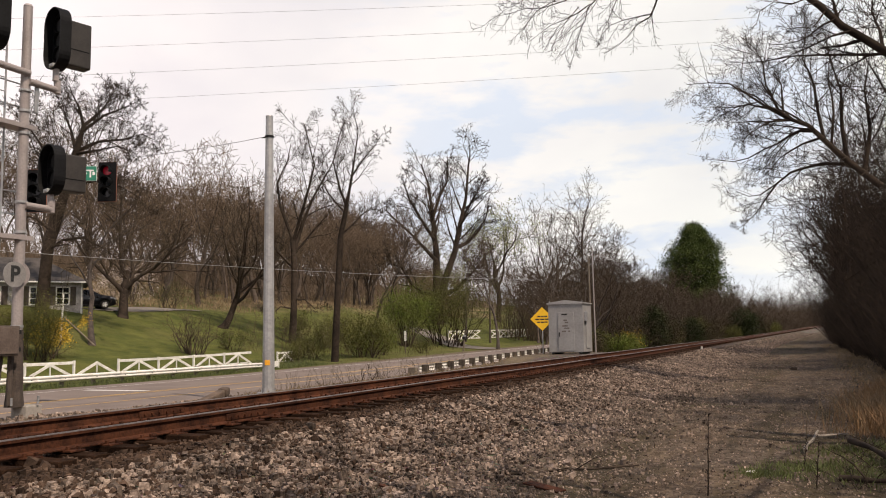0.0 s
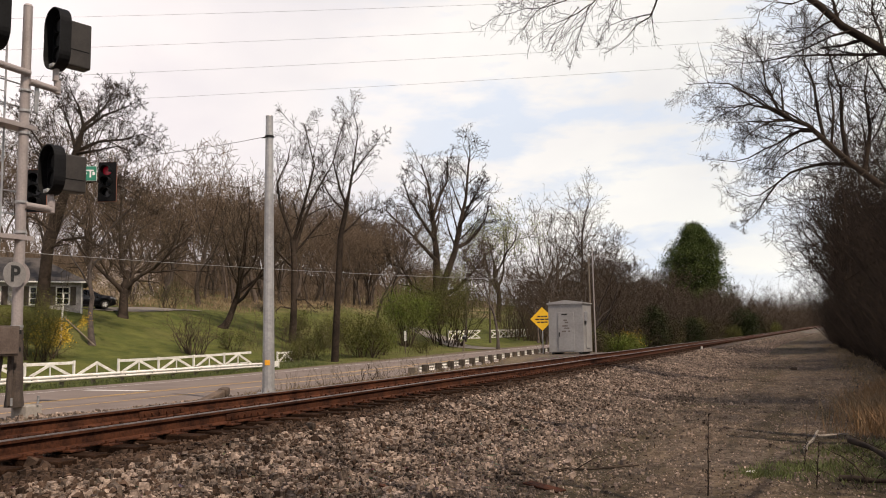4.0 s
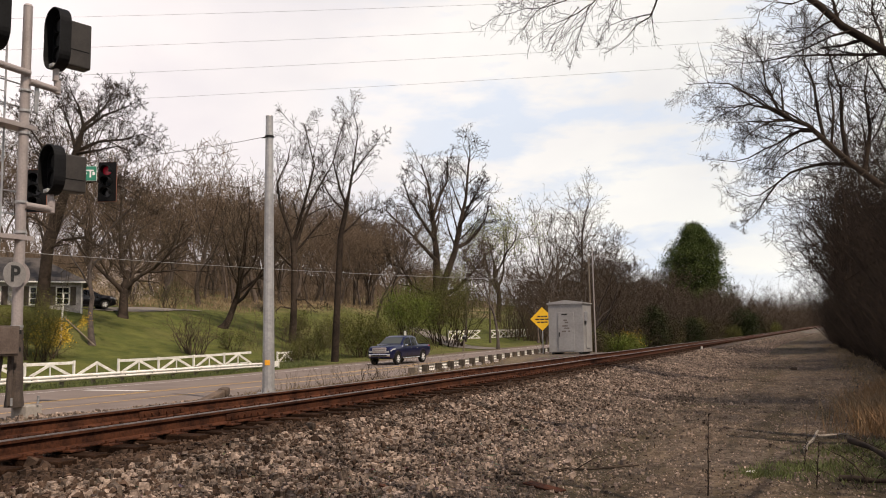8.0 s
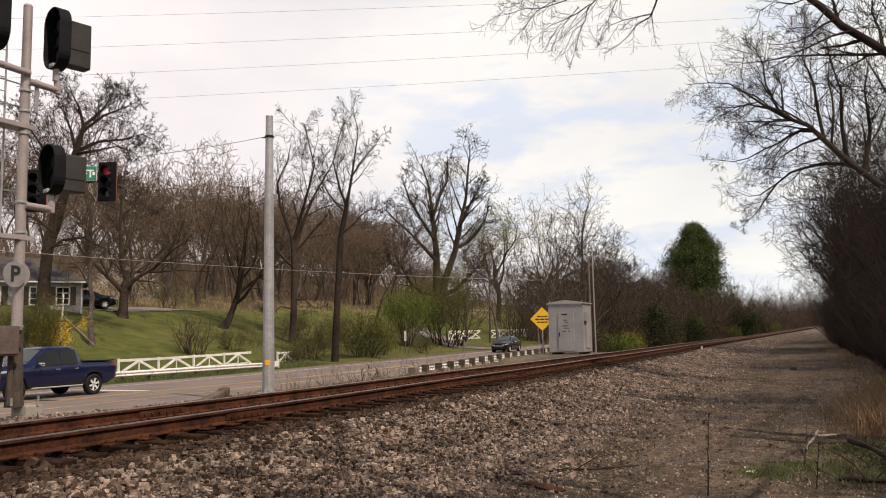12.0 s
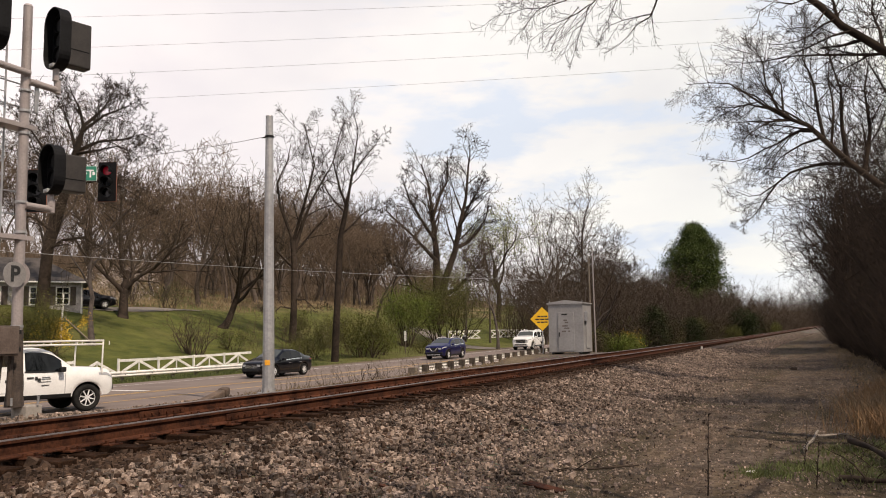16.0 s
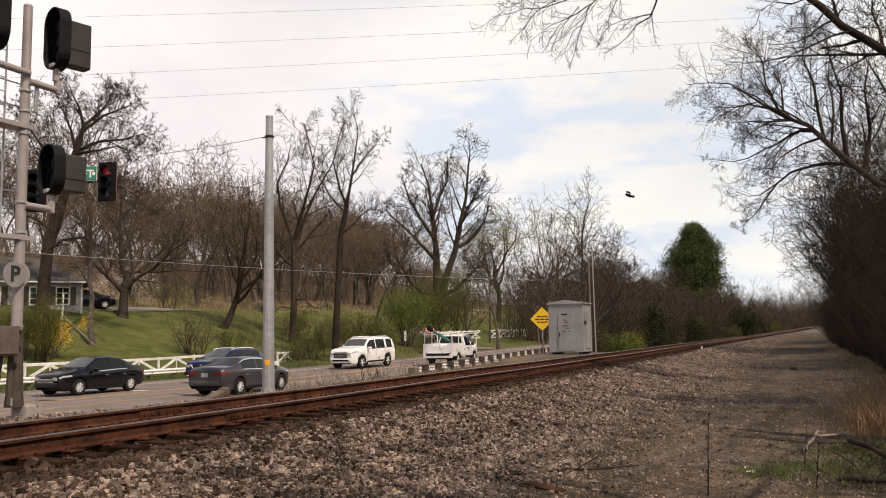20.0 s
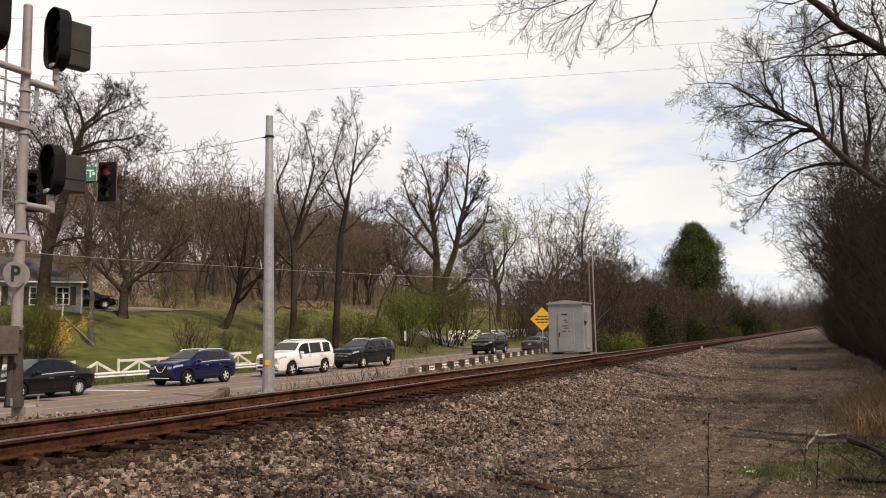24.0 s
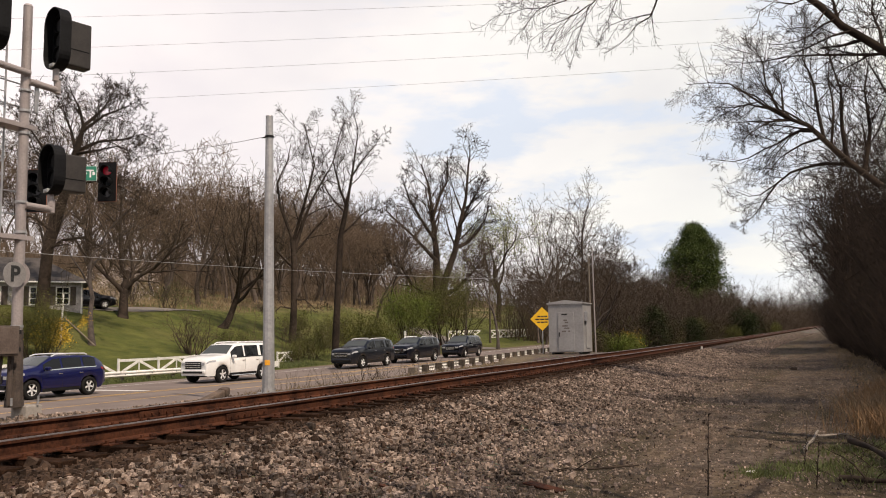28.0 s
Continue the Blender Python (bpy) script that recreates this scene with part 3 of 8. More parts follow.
pebble_bed("loose_gravel", "scattered small stones on the dirt track", 42000, (-4.2, 3.2, 6.0, 55), 0.013, M_STONE, 7)
pebble_bed("far_gravel", "coarse stones along the farther track side", 11000, (-5.8, -2.4, 55, 190), 0.05, M_STONE, 8)
pebble_bed("signal_gravel", "pale gravel round the foot of the signal", 5000, (-17.2, -10.5, 7, 22), 0.045, M_STONE, 9)

# ------------------------------------------------------------------ trees
def skeleton(rng, height, radius, lean=(0, 0), fork=0.35, limbs=9, spread=0.75, wander=0.13, depth=4, up=0.10, droop=0.0, twig=0.006, dens=1.0, leader=0.86, limb=0.42):
    """Branches of a bare tree as (level, points, radii)."""
    out = []

    def grow(p, way, length, r, level, r_end):
        n = (9, 7, 5, 3, 2, 2)[level]
        step = length / n
        pts, rad = [p.copy()], [r]
        q, w = p.copy(), way.copy()
        for i in range(n):
            w = w + np.array([rng.gauss(0, wander), rng.gauss(0, wander), rng.gauss(0, wander * 0.7) + up * (1.0, 0.8, 0.35, 0.1, 0.0)[level] - droop * (level > 1)]) * (1.0, 1.25, 1.45, 1.5, 1.5)[level]
            w /= np.linalg.norm(w)
            q = q + w * step
            pts.append(q.copy())
            rad.append(max(twig, r + (r_end - r) * (i + 1) / n))
        if level == 0:
            rad[0] *= 1.45
            rad[1] *= 1.06
        out.append((level, pts, rad))
        if level >= depth:
            return
        count = (limbs, 7, 6, 4, 3)[level]
        count = max(2, int(count * dens * rng.uniform(0.8, 1.2)))
        lo = fork if level == 0 else 0.18
        turn = rng.uniform(0, 6.28)
        for c in range(count):
            t = lo + (1.0 - lo) * (c + rng.uniform(0.1, 0.9)) / count
            k = min(n - 1, int(t * n))
            f = t * n - k
            b = np.array(pts[k]) * (1 - f) + np.array(pts[k + 1]) * f
            ax = np.array(pts[k + 1]) - np.array(pts[k])
            ax /= np.linalg.norm(ax)
            turn += 2.4 + rng.uniform(-0.5, 0.5)
            side = np.cross(ax, [math.cos(turn), math.sin(turn), 0.3])
            side /= np.linalg.norm(side) + 1e-9
            ang = rng.uniform(0.55, 1.05) * spread if level == 0 else rng.uniform(0.55, 1.10)
            w2 = ax * math.cos(ang) + side * math.sin(ang)
            rr = rad[k] * (1 - f) + rad[k + 1] * f
            l2 = length * rng.uniform(0.42, 0.62) * (1.15 - 0.55 * (t - lo) / (1 - lo)) if level else height * limb * rng.uniform(0.8, 1.2) * (1.1 - 0.55 * (t - lo) / (1 - lo) * (leader > 0.6))
            r2 = max(twig, rr * rng.uniform(0.48, 0.68))
            grow(b, w2, l2, r2, level + 1, max(twig, r2 * 0.22))

    grow(np.array([0.0, 0.0, -0.25]), np.array([lean[0], lean[1], 1.0]) / math.sqrt(1 + lean[0] ** 2 + lean[1] ** 2), height * leader, radius, 0, radius * (0.14 if leader > 0.6 else 0.5))
    return out


TREE_DATA = {}


def bare_tree(key, name, label, m, material=None, twigs=None, group="", leaves=None, mass=None, **form):
    """A bare tree: trunk, limbs and fine twigs. Trees of one key share their meshes."""
    slot = (key, twigs.name if twigs else "")
    if slot not in TREE_DATA:
        rng = random.Random(key)
        sk = skeleton(rng, **form)
        bark, tw = material or M_BARK, twigs or M_TWIG
        TREE_DATA[slot] = (tube_mesh("trunk", [(p, r) for l, p, r in sk if l == 0], bark),
                          tube_mesh("limb_frame", [(p, r) for l, p, r in sk if l == 1], bark),
                          tube_mesh("crown", [(p, r) for l, p, r in sk if l > 1], tw, smooth=False),
                          leaf_mesh("spring_growth", [np.array(p[-1]) for l, p, r in sk if l >= 3], leaves, key) if leaves else None)
    if mass:
        for nm, me in zip(("trunk", "limb_frame", "crown"), TREE_DATA[slot]):
            part(nm, me, None, mass, m=m)
        return mass
    ob = thing(name, label, "tree", m, group)
    for nm, me in zip(("trunk", "limb_frame", "crown", "spring_growth"), TREE_DATA[slot]):
        if me:
            part(nm, me, None, ob)
    return ob


def leaf_mesh(name, tips, spec, seed):
    """Small leaves round the tips: spec is (material, leaves a tip, leaf size, scatter)."""
    material, per, size, scatter = spec
    r = np.random.RandomState(seed)
    c = np.repeat(np.array(tips), per, axis=0) + r.normal(0, scatter, (len(tips) * per, 3))
    n = len(c)
    a = r.normal(0, 1, (n, 3))
    a /= np.linalg.norm(a, axis=1)[:, None]
    b = np.cross(a, r.normal(0, 1, (n, 3)))
    b /= np.linalg.norm(b, axis=1)[:, None]
    s = size * r.uniform(0.6, 1.4, (n, 1))
    V = np.stack([c - a * s * 0.6, c + b * s * 0.35, c + a * s * 0.6, c - b * s * 0.35], 1).reshape(-1, 3)
    F = (np.arange(n)[:, None] * 4 + np.arange(4)[None]).astype(int)
    return fast_mesh(name, V, F, material)


def bush(key, name, label, m, height, width, leaves, stems=14, depth=2, category="bush", material=None, lift=0.3):
    """A shrub: stems fanning out from the foot, twigs, and many small leaves."""
    if key not in TREE_DATA:
        rng = random.Random(key)
        lines, tips = [], []
        for i in range(stems):
            a, o = rng.uniform(0, 6.28), rng.uniform(0.1, 0.9) * width / height * 0.5
            form = skeleton(rng, height * rng.uniform(0.7, 1.05), 0.022 * height ** 0.5, (math.cos(a) * o, math.sin(a) * o), 0.2, 5, 0.7, 0.2, depth, 0.05, dens=0.75)
            off = np.array([math.cos(a) * width * 0.1, math.sin(a) * width * 0.1, 0])
            for l, p, r in form:
                lines.append(([q + off for q in p], r))
                if l >= 1:
                    tips += [q + off for q in p[1:] if q[2] > lift]
        TREE_DATA[key] = (tube_mesh("stalk_clump", lines, material or M_TWIG, smooth=False), leaf_mesh("foliage", tips, leaves, key) if leaves else None)
    ob = thing(name, label, category, m)
    for nm, me in zip(("stalk_clump", "foliage"), TREE_DATA[key]):
        if me:
            part(nm, me, None, ob)
    return ob

# ------------------------------------------------------------------ vehicles
def lerp_rows(x, rows):
    xs, zs = zip(*rows)
    return float(np.interp(x, xs, zs))


def car_surface(spec):
    """The body as a function: S(x, k) for the ring points 0..6 from the sill to the middle of the roof."""
    W, H = spec["width"] / 2, spec["height"]

    def ring(x):
        belt, top = lerp_rows(x, spec["belt"]), lerp_rows(x, spec["top"])
        nose = lerp_rows(x, spec["plan"])
        low = spec["sill"]
        for xw in spec["wheels"]:
            R = spec["wheel_r"] * 1.17
            if abs(x - xw) < R:
                low = max(low, spec["wheel_r"] + math.sqrt(R * R - (x - xw) ** 2))
        ends = lerp_rows(x, spec["under"])
        low = max(low, ends)
        mid = max(low + 0.02, 0.5 * (belt + spec["sill"]) + 0.05)
        w = W * nose
        rise = max(0.0, top - belt)
        tw = w * (0.93 - spec["tumble"] * min(1.0, rise / 0.5))
        z3 = max(mid + 0.03, belt)
        return [(w * 0.945, low), (w * 0.985, low + (mid - low) * 0.45), (w, mid), (w * 0.992, mid + (z3 - mid) * 0.62), (w * 0.95, z3),
                (tw + 0.03 * (rise > 0.2), belt + rise * 0.90 + 0.005), (tw - 0.07, belt + rise * 0.99 + 0.012), (tw * 0.5, top + 0.030), (0.0, top + 0.038)]
    return ring


def car_patch(ring, xs, v0, v1, k0, side, off, bm, steps=3):
    """A pane or panel that lies on the body between two ring points, off metres proud of it."""
    rows = []
    for x in xs:
        r = ring(x)
        row = []
        for i in range(steps + 1):
            v = v0 + (v1 - v0) * i / steps
            (y0, z0), (y1, z1) = r[k0], r[k0 + 1]
            ny, nz = z1 - z0, y0 - y1
            l = math.hypot(ny, nz) + 1e-9
            row.append(bm.verts.new((x, side * (y0 + (y1 - y0) * v + off * ny / l), z0 + (z1 - z0) * v + off * nz / l)))
        rows.append(row)
    for a, b in zip(rows, rows[1:]):
        for i in range(steps):
            bm.faces.new((a[i], a[i + 1], b[i + 1], b[i]))
    return bm


def make_wheel(car, name, x, y, r, width, rim_material, spokes):
    """Tyre, rim and hub, turning about the thing's y axis."""
    side = 1 if y > 0 else -1
    w = thing_part(name, car, pose(x, y, r))
    V, F = [], []
    prof = [(0.62, -0.5), (0.92, -0.5), (0.985, -0.42), (1.0, -0.25), (1.0, 0.25), (0.985, 0.42), (0.92, 0.5), (0.62, 0.5)]
    n = 28
    for i in range(n):
        a = 2 * math.pi * i / n
        for q, h in prof:
            V.append((r * q * math.cos(a), h * width, r * q * math.sin(a)))
    k = len(prof)
    F = [(i * k + j, i * k + (j + 1) % k, ((i + 1) % n) * k + (j + 1) % k, ((i + 1) % n) * k + j) for i in range(n) for j in range(k)]
    w.data = data_of("tyre", V, F, M_RUBBER, True)
    rim = bmesh.new()
    yo = side * width * 0.40
    rod((0, -side * width * 0.1, 0), (0, side * width * 0.05, 0), r * 0.64, sides=24, bm=rim)
    for f in list(rim.faces):
        f.material_index = 1
    m0 = len(rim.faces)
    for i in range(24):
        a, b = 2 * math.pi * i / 24, 2 * math.pi * (i + 1) / 24
        quad = [rim.verts.new((r * q * math.cos(t), yy, r * q * math.sin(t))) for q, t, yy in ((0.66, a, yo), (0.66, b, yo), (0.57, b, yo), (0.57, a, yo))]
        rim.faces.new(quad)
    for i in range(spokes):
        a = 2 * math.pi * i / spokes
        box((r * 0.60, width * 0.12, r * (0.16 if spokes < 8 else 0.085)), (r * 0.31 * math.cos(a), yo * 0.92, r * 0.31 * math.sin(a)), 0, rim, Matrix.Rotation(-a, 4, "Y"))
    rod((0, yo * 0.8, 0), (0, yo * 1.06, 0), r * 0.14, sides=12, bm=rim)
    ob = part("rim", rim, rim_material, w, "bright metal wheel rim")
    ob.data.materials.append(M_TRIM)
    return w


def thing_part(name, parent, m):
    me = bpy.data.meshes.new(name)
    ob = new(name, me)
    ob.parent = parent
    ob.matrix_basis = m
    return ob


def make_car(name, label, category, spec):
    """A road vehicle; x is forward, z = 0 on the ground."""
    car = thing(name, label, category, pose(0, 0, 0))
    L, W = spec["length"] / 2, spec["width"] / 2
    ring = car_surface(spec)
    col = spec["paint"]
    # shell
    bm = bmesh.new()
    xs = list(np.arange(-L, L, 0.06)) + [L]
    for xw in spec["wheels"]:
        R = spec["wheel_r"] * 1.17
        xs += [xw - R, xw - R + 0.015, xw + R, xw + R - 0.015]
    xs = sorted(set(round(float(min(L, max(-L, x))), 4) for x in xs))
    cols = []
    for x in xs:
        r = ring(x)
        pts = [(x, y, z) for y, z in r] + [(x, -y, z) for y, z in r[-2::-1]]
        cols.append([bm.verts.new(p) for p in pts])
    for a, b in zip(cols, cols[1:]):
        for i in range(len(a) - 1):
            bm.faces.new((a[i], b[i], b[i + 1], a[i + 1]))
    for c in (cols[0], cols[-1]):
        bm.faces.new(c)
    part("body", bm, col, car, smooth=False)
    body = car.children[-1]
    body.data.polygons.foreach_set("use_smooth", [len(p.vertices) == 4 for p in body.data.polygons])
    # underside and wheel wells
    well = box((2 * L - 0.7, 2 * W - 0.42, 0.42), (0, 0, spec["sill"] + 0.17), 0.03)
    part("underbody", well, M_TRIM, car, "black underside")
    # glass
    for i, (a, b) in enumerate(spec["side_glass"]):
        for side in (1, -1):
            bm = bmesh.new()
            car_patch(ring, list(np.linspace(a, b, 9)), 0.06, 0.93, 4, side, 0.008, bm)
            part("side_window", bm, M_GLASS, car, "dark tinted side window", True)
    for nm, (a, b) in (("windscreen", spec["screen"]), ("rear_window", spec["rear"])):
        bm = bmesh.new()
        rows = []
        for x in np.linspace(a, b, 9):
            r = ring(x)
            w = r[6][0] * 1.0
            rows.append([bm.verts.new((x, w * t, (r[6][1] if abs(t) == 1 else r[7][1] if abs(t) > 0.3 else r[8][1]) + 0.010)) for t in (-1, -0.5, 0, 0.5, 1)])
        for p, q in zip(rows, rows[1:]):
            for i in range(4):
                bm.faces.new((p[i], p[i + 1], q[i + 1], q[i]))
        part(nm, bm, M_SCREEN if nm == "windscreen" else M_GLASS, car, "raked glass", True)
    # wheels
    for nm, x in (("front_wheel", spec["wheels"][0]), ("rear_wheel", spec["wheels"][1])):
        for side in (1, -1):
            make_wheel(car, nm, x, side * (W - 0.135), spec["wheel_r"], 0.235, spec.get("rim", M_ALLOY), spec.get("spokes", 6))
    # lamps, grille, bumpers
    belt_f, belt_r = lerp_rows(L - 0.1, spec["top"]), lerp_rows(-L + 0.1, spec["top"])
    hz, tz = spec["head_z"], spec["tail_z"]
    for side in (1, -1):
        lamp = bmesh.new()
        car_patch(ring, list(np.linspace(L - 0.50, L - 0.03, 8)), 0.20, 0.86, 3, side, 0.012, lamp)
        part("headlamp", lamp, M_LAMP, car, "clear headlamp")
        wrap = ring(L)
        face = box((0.03, wrap[2][0] * 0.34, 0.12), (L + 0.012, side * wrap[2][0] * 0.74, wrap[4][1] - 0.05), 0.01)
        part("headlamp_front", face, M_LAMP, car)
        tail = bmesh.new()
        car_patch(ring, list(np.linspace(-L + 0.01, -L + 0.30, 7)), 0.35, 0.95, 3, side, 0.012, tail)
        part("tail_lamp", tail, M_TAIL, car, "red tail lamp")
        back = ring(-L)
        face = box((0.03, back[2][0] * 0.36, spec["tail_h"]), (-L - 0.012, side * back[2][0] * 0.76, back[4][1] - spec["tail_h"] * 0.55), 0.01)
        part("tail_lamp_rear", face, M_TAIL, car)
        mir = box((0.16, 0.20, 0.15), (spec["mirror"], side * (W + 0.10), spec["belt"][len(spec["belt"]) // 2][1] + 0.08), 0.04)
        part("door_mirror", mir, spec.get("mirror_paint", col), car)
        for hx in spec["handles"]:
            part("door_handle", box((0.19, 0.035, 0.035), (hx, side * (W * 0.985 + 0.012), spec["belt"][len(spec["belt"]) // 2][1] - 0.13), 0.01), spec.get("handle", M_CHROME), car)
        for dx in spec["doors"]:
            seam = bmesh.new()
            r = ring(dx)
            vs = []
            for (y, z) in r[0:5]:
                vs.append((seam.verts.new((dx - 0.006, side * (y + 0.003), z)), seam.verts.new((dx + 0.006, side * (y + 0.003), z))))
            for (a, b), (c, d) in zip(vs, vs[1:]):
                seam.faces.new((a, b, d, c))
            part("door_seam", seam, M_TRIM, car)
    gz0, gz1, gw = spec["grille"]
    part("grille", box((0.10, gw, gz1 - gz0), (L - 0.02, 0, (gz0 + gz1) / 2), 0.02), spec.get("grille_mat", M_TRIM), car, "front grille")
    if spec.get("grille_bars", True):
        for k in range(3):
            part("grille_bar", box((0.03, gw * 0.94, 0.025), (L + 0.035, 0, gz0 + (gz1 - gz0) * (k + 0.8) / 3.6), 0.005), M_CHROME, car)
    if spec.get("vee"):
        for side in (1, -1):
            part("grille_vee", rod((L + 0.05, side * 0.12, gz0 + 0.03), (L + 0.03, side * 0.34, gz1 + 0.02), 0.026, sides=8), M_CHROME, car, "slanting chrome grille bar")
        part("grille_vee", rod((L + 0.05, -0.12, gz0 + 0.03), (L + 0.05, 0.12, gz0 + 0.03), 0.026, sides=8), M_CHROME, car)
        part("skid_strip", box((0.03, 1.1, 0.035), (L + 0.06, 0, spec["sill"] + 0.10), 0.01), M_ALLOY, car, "bright strip under the front bumper")
        part("lower_cladding", box((0.05, 1.5, 0.16), (L + 0.035, 0, spec["sill"] + 0.22), 0.02), M_TRIM, car, "black lower front")
    part("front_bumper", box((0.16, 2 * W * lerp_rows(L, spec["plan"]) * 0.97, 0.20), (L - 0.02, 0, spec["sill"] + 0.22), 0.06), spec.get("bumper", col), car)
    part("lower_intake", box((0.05, 2 * W * 0.60, 0.10), (L + 0.045, 0, spec["sill"] + 0.20), 0.01), M_TRIM, car)
    part("rear_bumper", box((0.16, 2 * W * lerp_rows(-L, spec["plan"]) * 0.97, 0.20), (-L + 0.02, 0, spec["sill"] + 0.26), 0.06), spec.get("bumper", col), car)
    part("number_plate", box((0.02, 0.31, 0.15), (-L - 0.06 if spec.get("plate_low") else -L - 0.015, 0, spec.get("plate_z", 0.75)), 0.004), M_PLATE, car, "plain pale number plate")
    for side in (1, -1):
        if spec.get("cladding", True):
            bm = bmesh.new()
            car_patch(ring, list(np.linspace(spec["wheels"][1] + spec["wheel_r"] * 1.25, spec["wheels"][0] - spec["wheel_r"] * 1.25, 8)), 0.0, 0.55, 0, side, 0.010, bm, 2)
            part("sill_cladding", bm, M_TRIM, car, "black sill cladding")
        bm = bmesh.new()
        pil = spec["side_glass"]
        car_patch(ring, list(np.linspace(pil[0][0] - 0.03, pil[-1][1] + 0.03, 16)), -0.01, 0.06, 4, side, 0.012, bm, 1)
        part("belt_moulding", bm, spec.get("moulding", M_TRIM), car)
    if spec.get("rails"):
        a, b, z = spec["rails"]
        for side in (1, -1):
            y = W * (0.93 - spec["tumble"]) - 0.10
            bm = bmesh.new()
            arc = [(a, z - 0.06), (a + 0.14, z - 0.01), (a * 0.5 + b * 0.5, z), (b - 0.20, z - 0.015), (b, z - 0.075)]
            for (p, pz), (q, qz) in zip(arc, arc[1:]):
                rod((p, side * y, pz), (q, side * y, qz), 0.027, sides=8, bm=bm)
            for x in (a, (a + b) / 2, b):
                rod((x, side * y, z - 0.10), (x, side * y, z - 0.05), 0.02, sides=6, bm=bm)
            part("roof_rail", bm, M_ALLOY, car, "bright roof rail")
    if spec.get("step"):
        for side in (1, -1):
            part("side_step", rod((spec["wheels"][0] - 0.6, side * (W - 0.02), spec["sill"] - 0.02), (spec["wheels"][1] + 0.6, side * (W - 0.02), spec["sill"] - 0.02), 0.035, sides=8), M_CHROME, car, "bright side step")
    if spec.get("chrome_line"):
        for side in (1, -1):
            a, b = spec["chrome_line"]
            bm = bmesh.new()
            car_patch(ring, list(np.linspace(a, b, 24)), 0.92, 1.02, 4, side, 0.016, bm, 1)
            part("window_trim", bm, M_CHROME, car, "chrome line over the side windows")
    return car


def sedan_spec(paint_m, length=4.63, width=1.79, height=1.47, **more):
    L = length / 2
    s = dict(length=length, width=width, height=height, paint=paint_m, sill=0.22, wheel_r=0.325, tumble=0.24,
             wheels=(L - 0.93, -L + 1.02),
             belt=[(-L, 0.88), (-L + 0.5, 0.95), (-0.6, 0.93), (0.7, 0.88), (L - 0.9, 0.86), (L - 0.15, 0.79), (L, 0.72)],
             top=[(-L, 0.92), (-L + 0.15, 1.03), (-L + 0.62, 1.07), (-L + 1.35, height - 0.08), (-0.35, height - 0.035), (0.25, height - 0.06), (1.00, 1.04), (L - 0.75, 0.95), (L - 0.22, 0.85), (L - 0.06, 0.79), (L, 0.73)],
             plan=[(-L, 0.82), (-L + 0.18, 0.93), (-L + 0.7, 0.99), (0, 1), (L - 0.8, 0.985), (L - 0.25, 0.90), (L, 0.72)],
             under=[(-L, 0.42), (-L + 0.25, 0.26), (-L + 0.7, 0.2), (L - 0.6, 0.2), (L - 0.2, 0.24), (L, 0.34)],
             side_glass=[(-L + 1.12, -0.22), (-0.14, 0.80)], screen=(0.32, 0.98), rear=(-L + 1.28, -L + 0.66),
             head_z=0.68, tail_z=0.86, tail_h=0.16, mirror=0.70, handles=(0.02, -0.92), doors=(0.88, -0.18, -1.08), grille=(0.52, 0.70, 0.86), plate_z=0.78, spokes=10)
    s.update(more)
    return s


def suv_spec(paint_m, length=4.69, width=1.84, height=1.70, **more):
    L = length / 2
    h = height
    s = dict(length=length, width=width, height=height, paint=paint_m, sill=0.27, wheel_r=0.36, tumble=0.19,
             wheels=(L - 0.95, -L + 1.03),
             belt=[(-L, 1.02), (-L + 0.3, 1.10), (-0.6, 1.08), (0.7, 1.03), (L - 0.9, 1.02), (L - 0.18, 0.97), (L, 0.88)],
             top=[(-L, 1.06), (-L + 0.10, 1.22), (-L + 0.48, h - 0.12), (-L + 0.75, h - 0.06), (-0.2, h - 0.04), (0.38, h - 0.08), (1.08, 1.18), (L - 0.55, 1.10), (L - 0.18, 1.02), (L - 0.05, 0.97), (L, 0.90)],
             plan=[(-L, 0.84), (-L + 0.18, 0.94), (-L + 0.7, 0.99), (0, 1), (L - 0.7, 0.985), (L - 0.25, 0.91), (L, 0.76)],
             under=[(-L, 0.48), (-L + 0.25, 0.30), (-L + 0.7, 0.2), (L - 0.6, 0.2), (L - 0.2, 0.28), (L, 0.38)],
             side_glass=[(-L + 0.55, -1.02), (-0.92, -0.02), (0.06, 0.86)], screen=(0.44, 1.04), rear=(-L + 0.46, -L + 0.13),
             head_z=0.86, tail_z=1.05, tail_h=0.24, mirror=0.80, handles=(0.12, -0.85), doors=(0.98, 0.02, -0.98), grille=(0.62, 0.90, 0.70), plate_z=0.85, spokes=5)
    s.update(more)
    return s


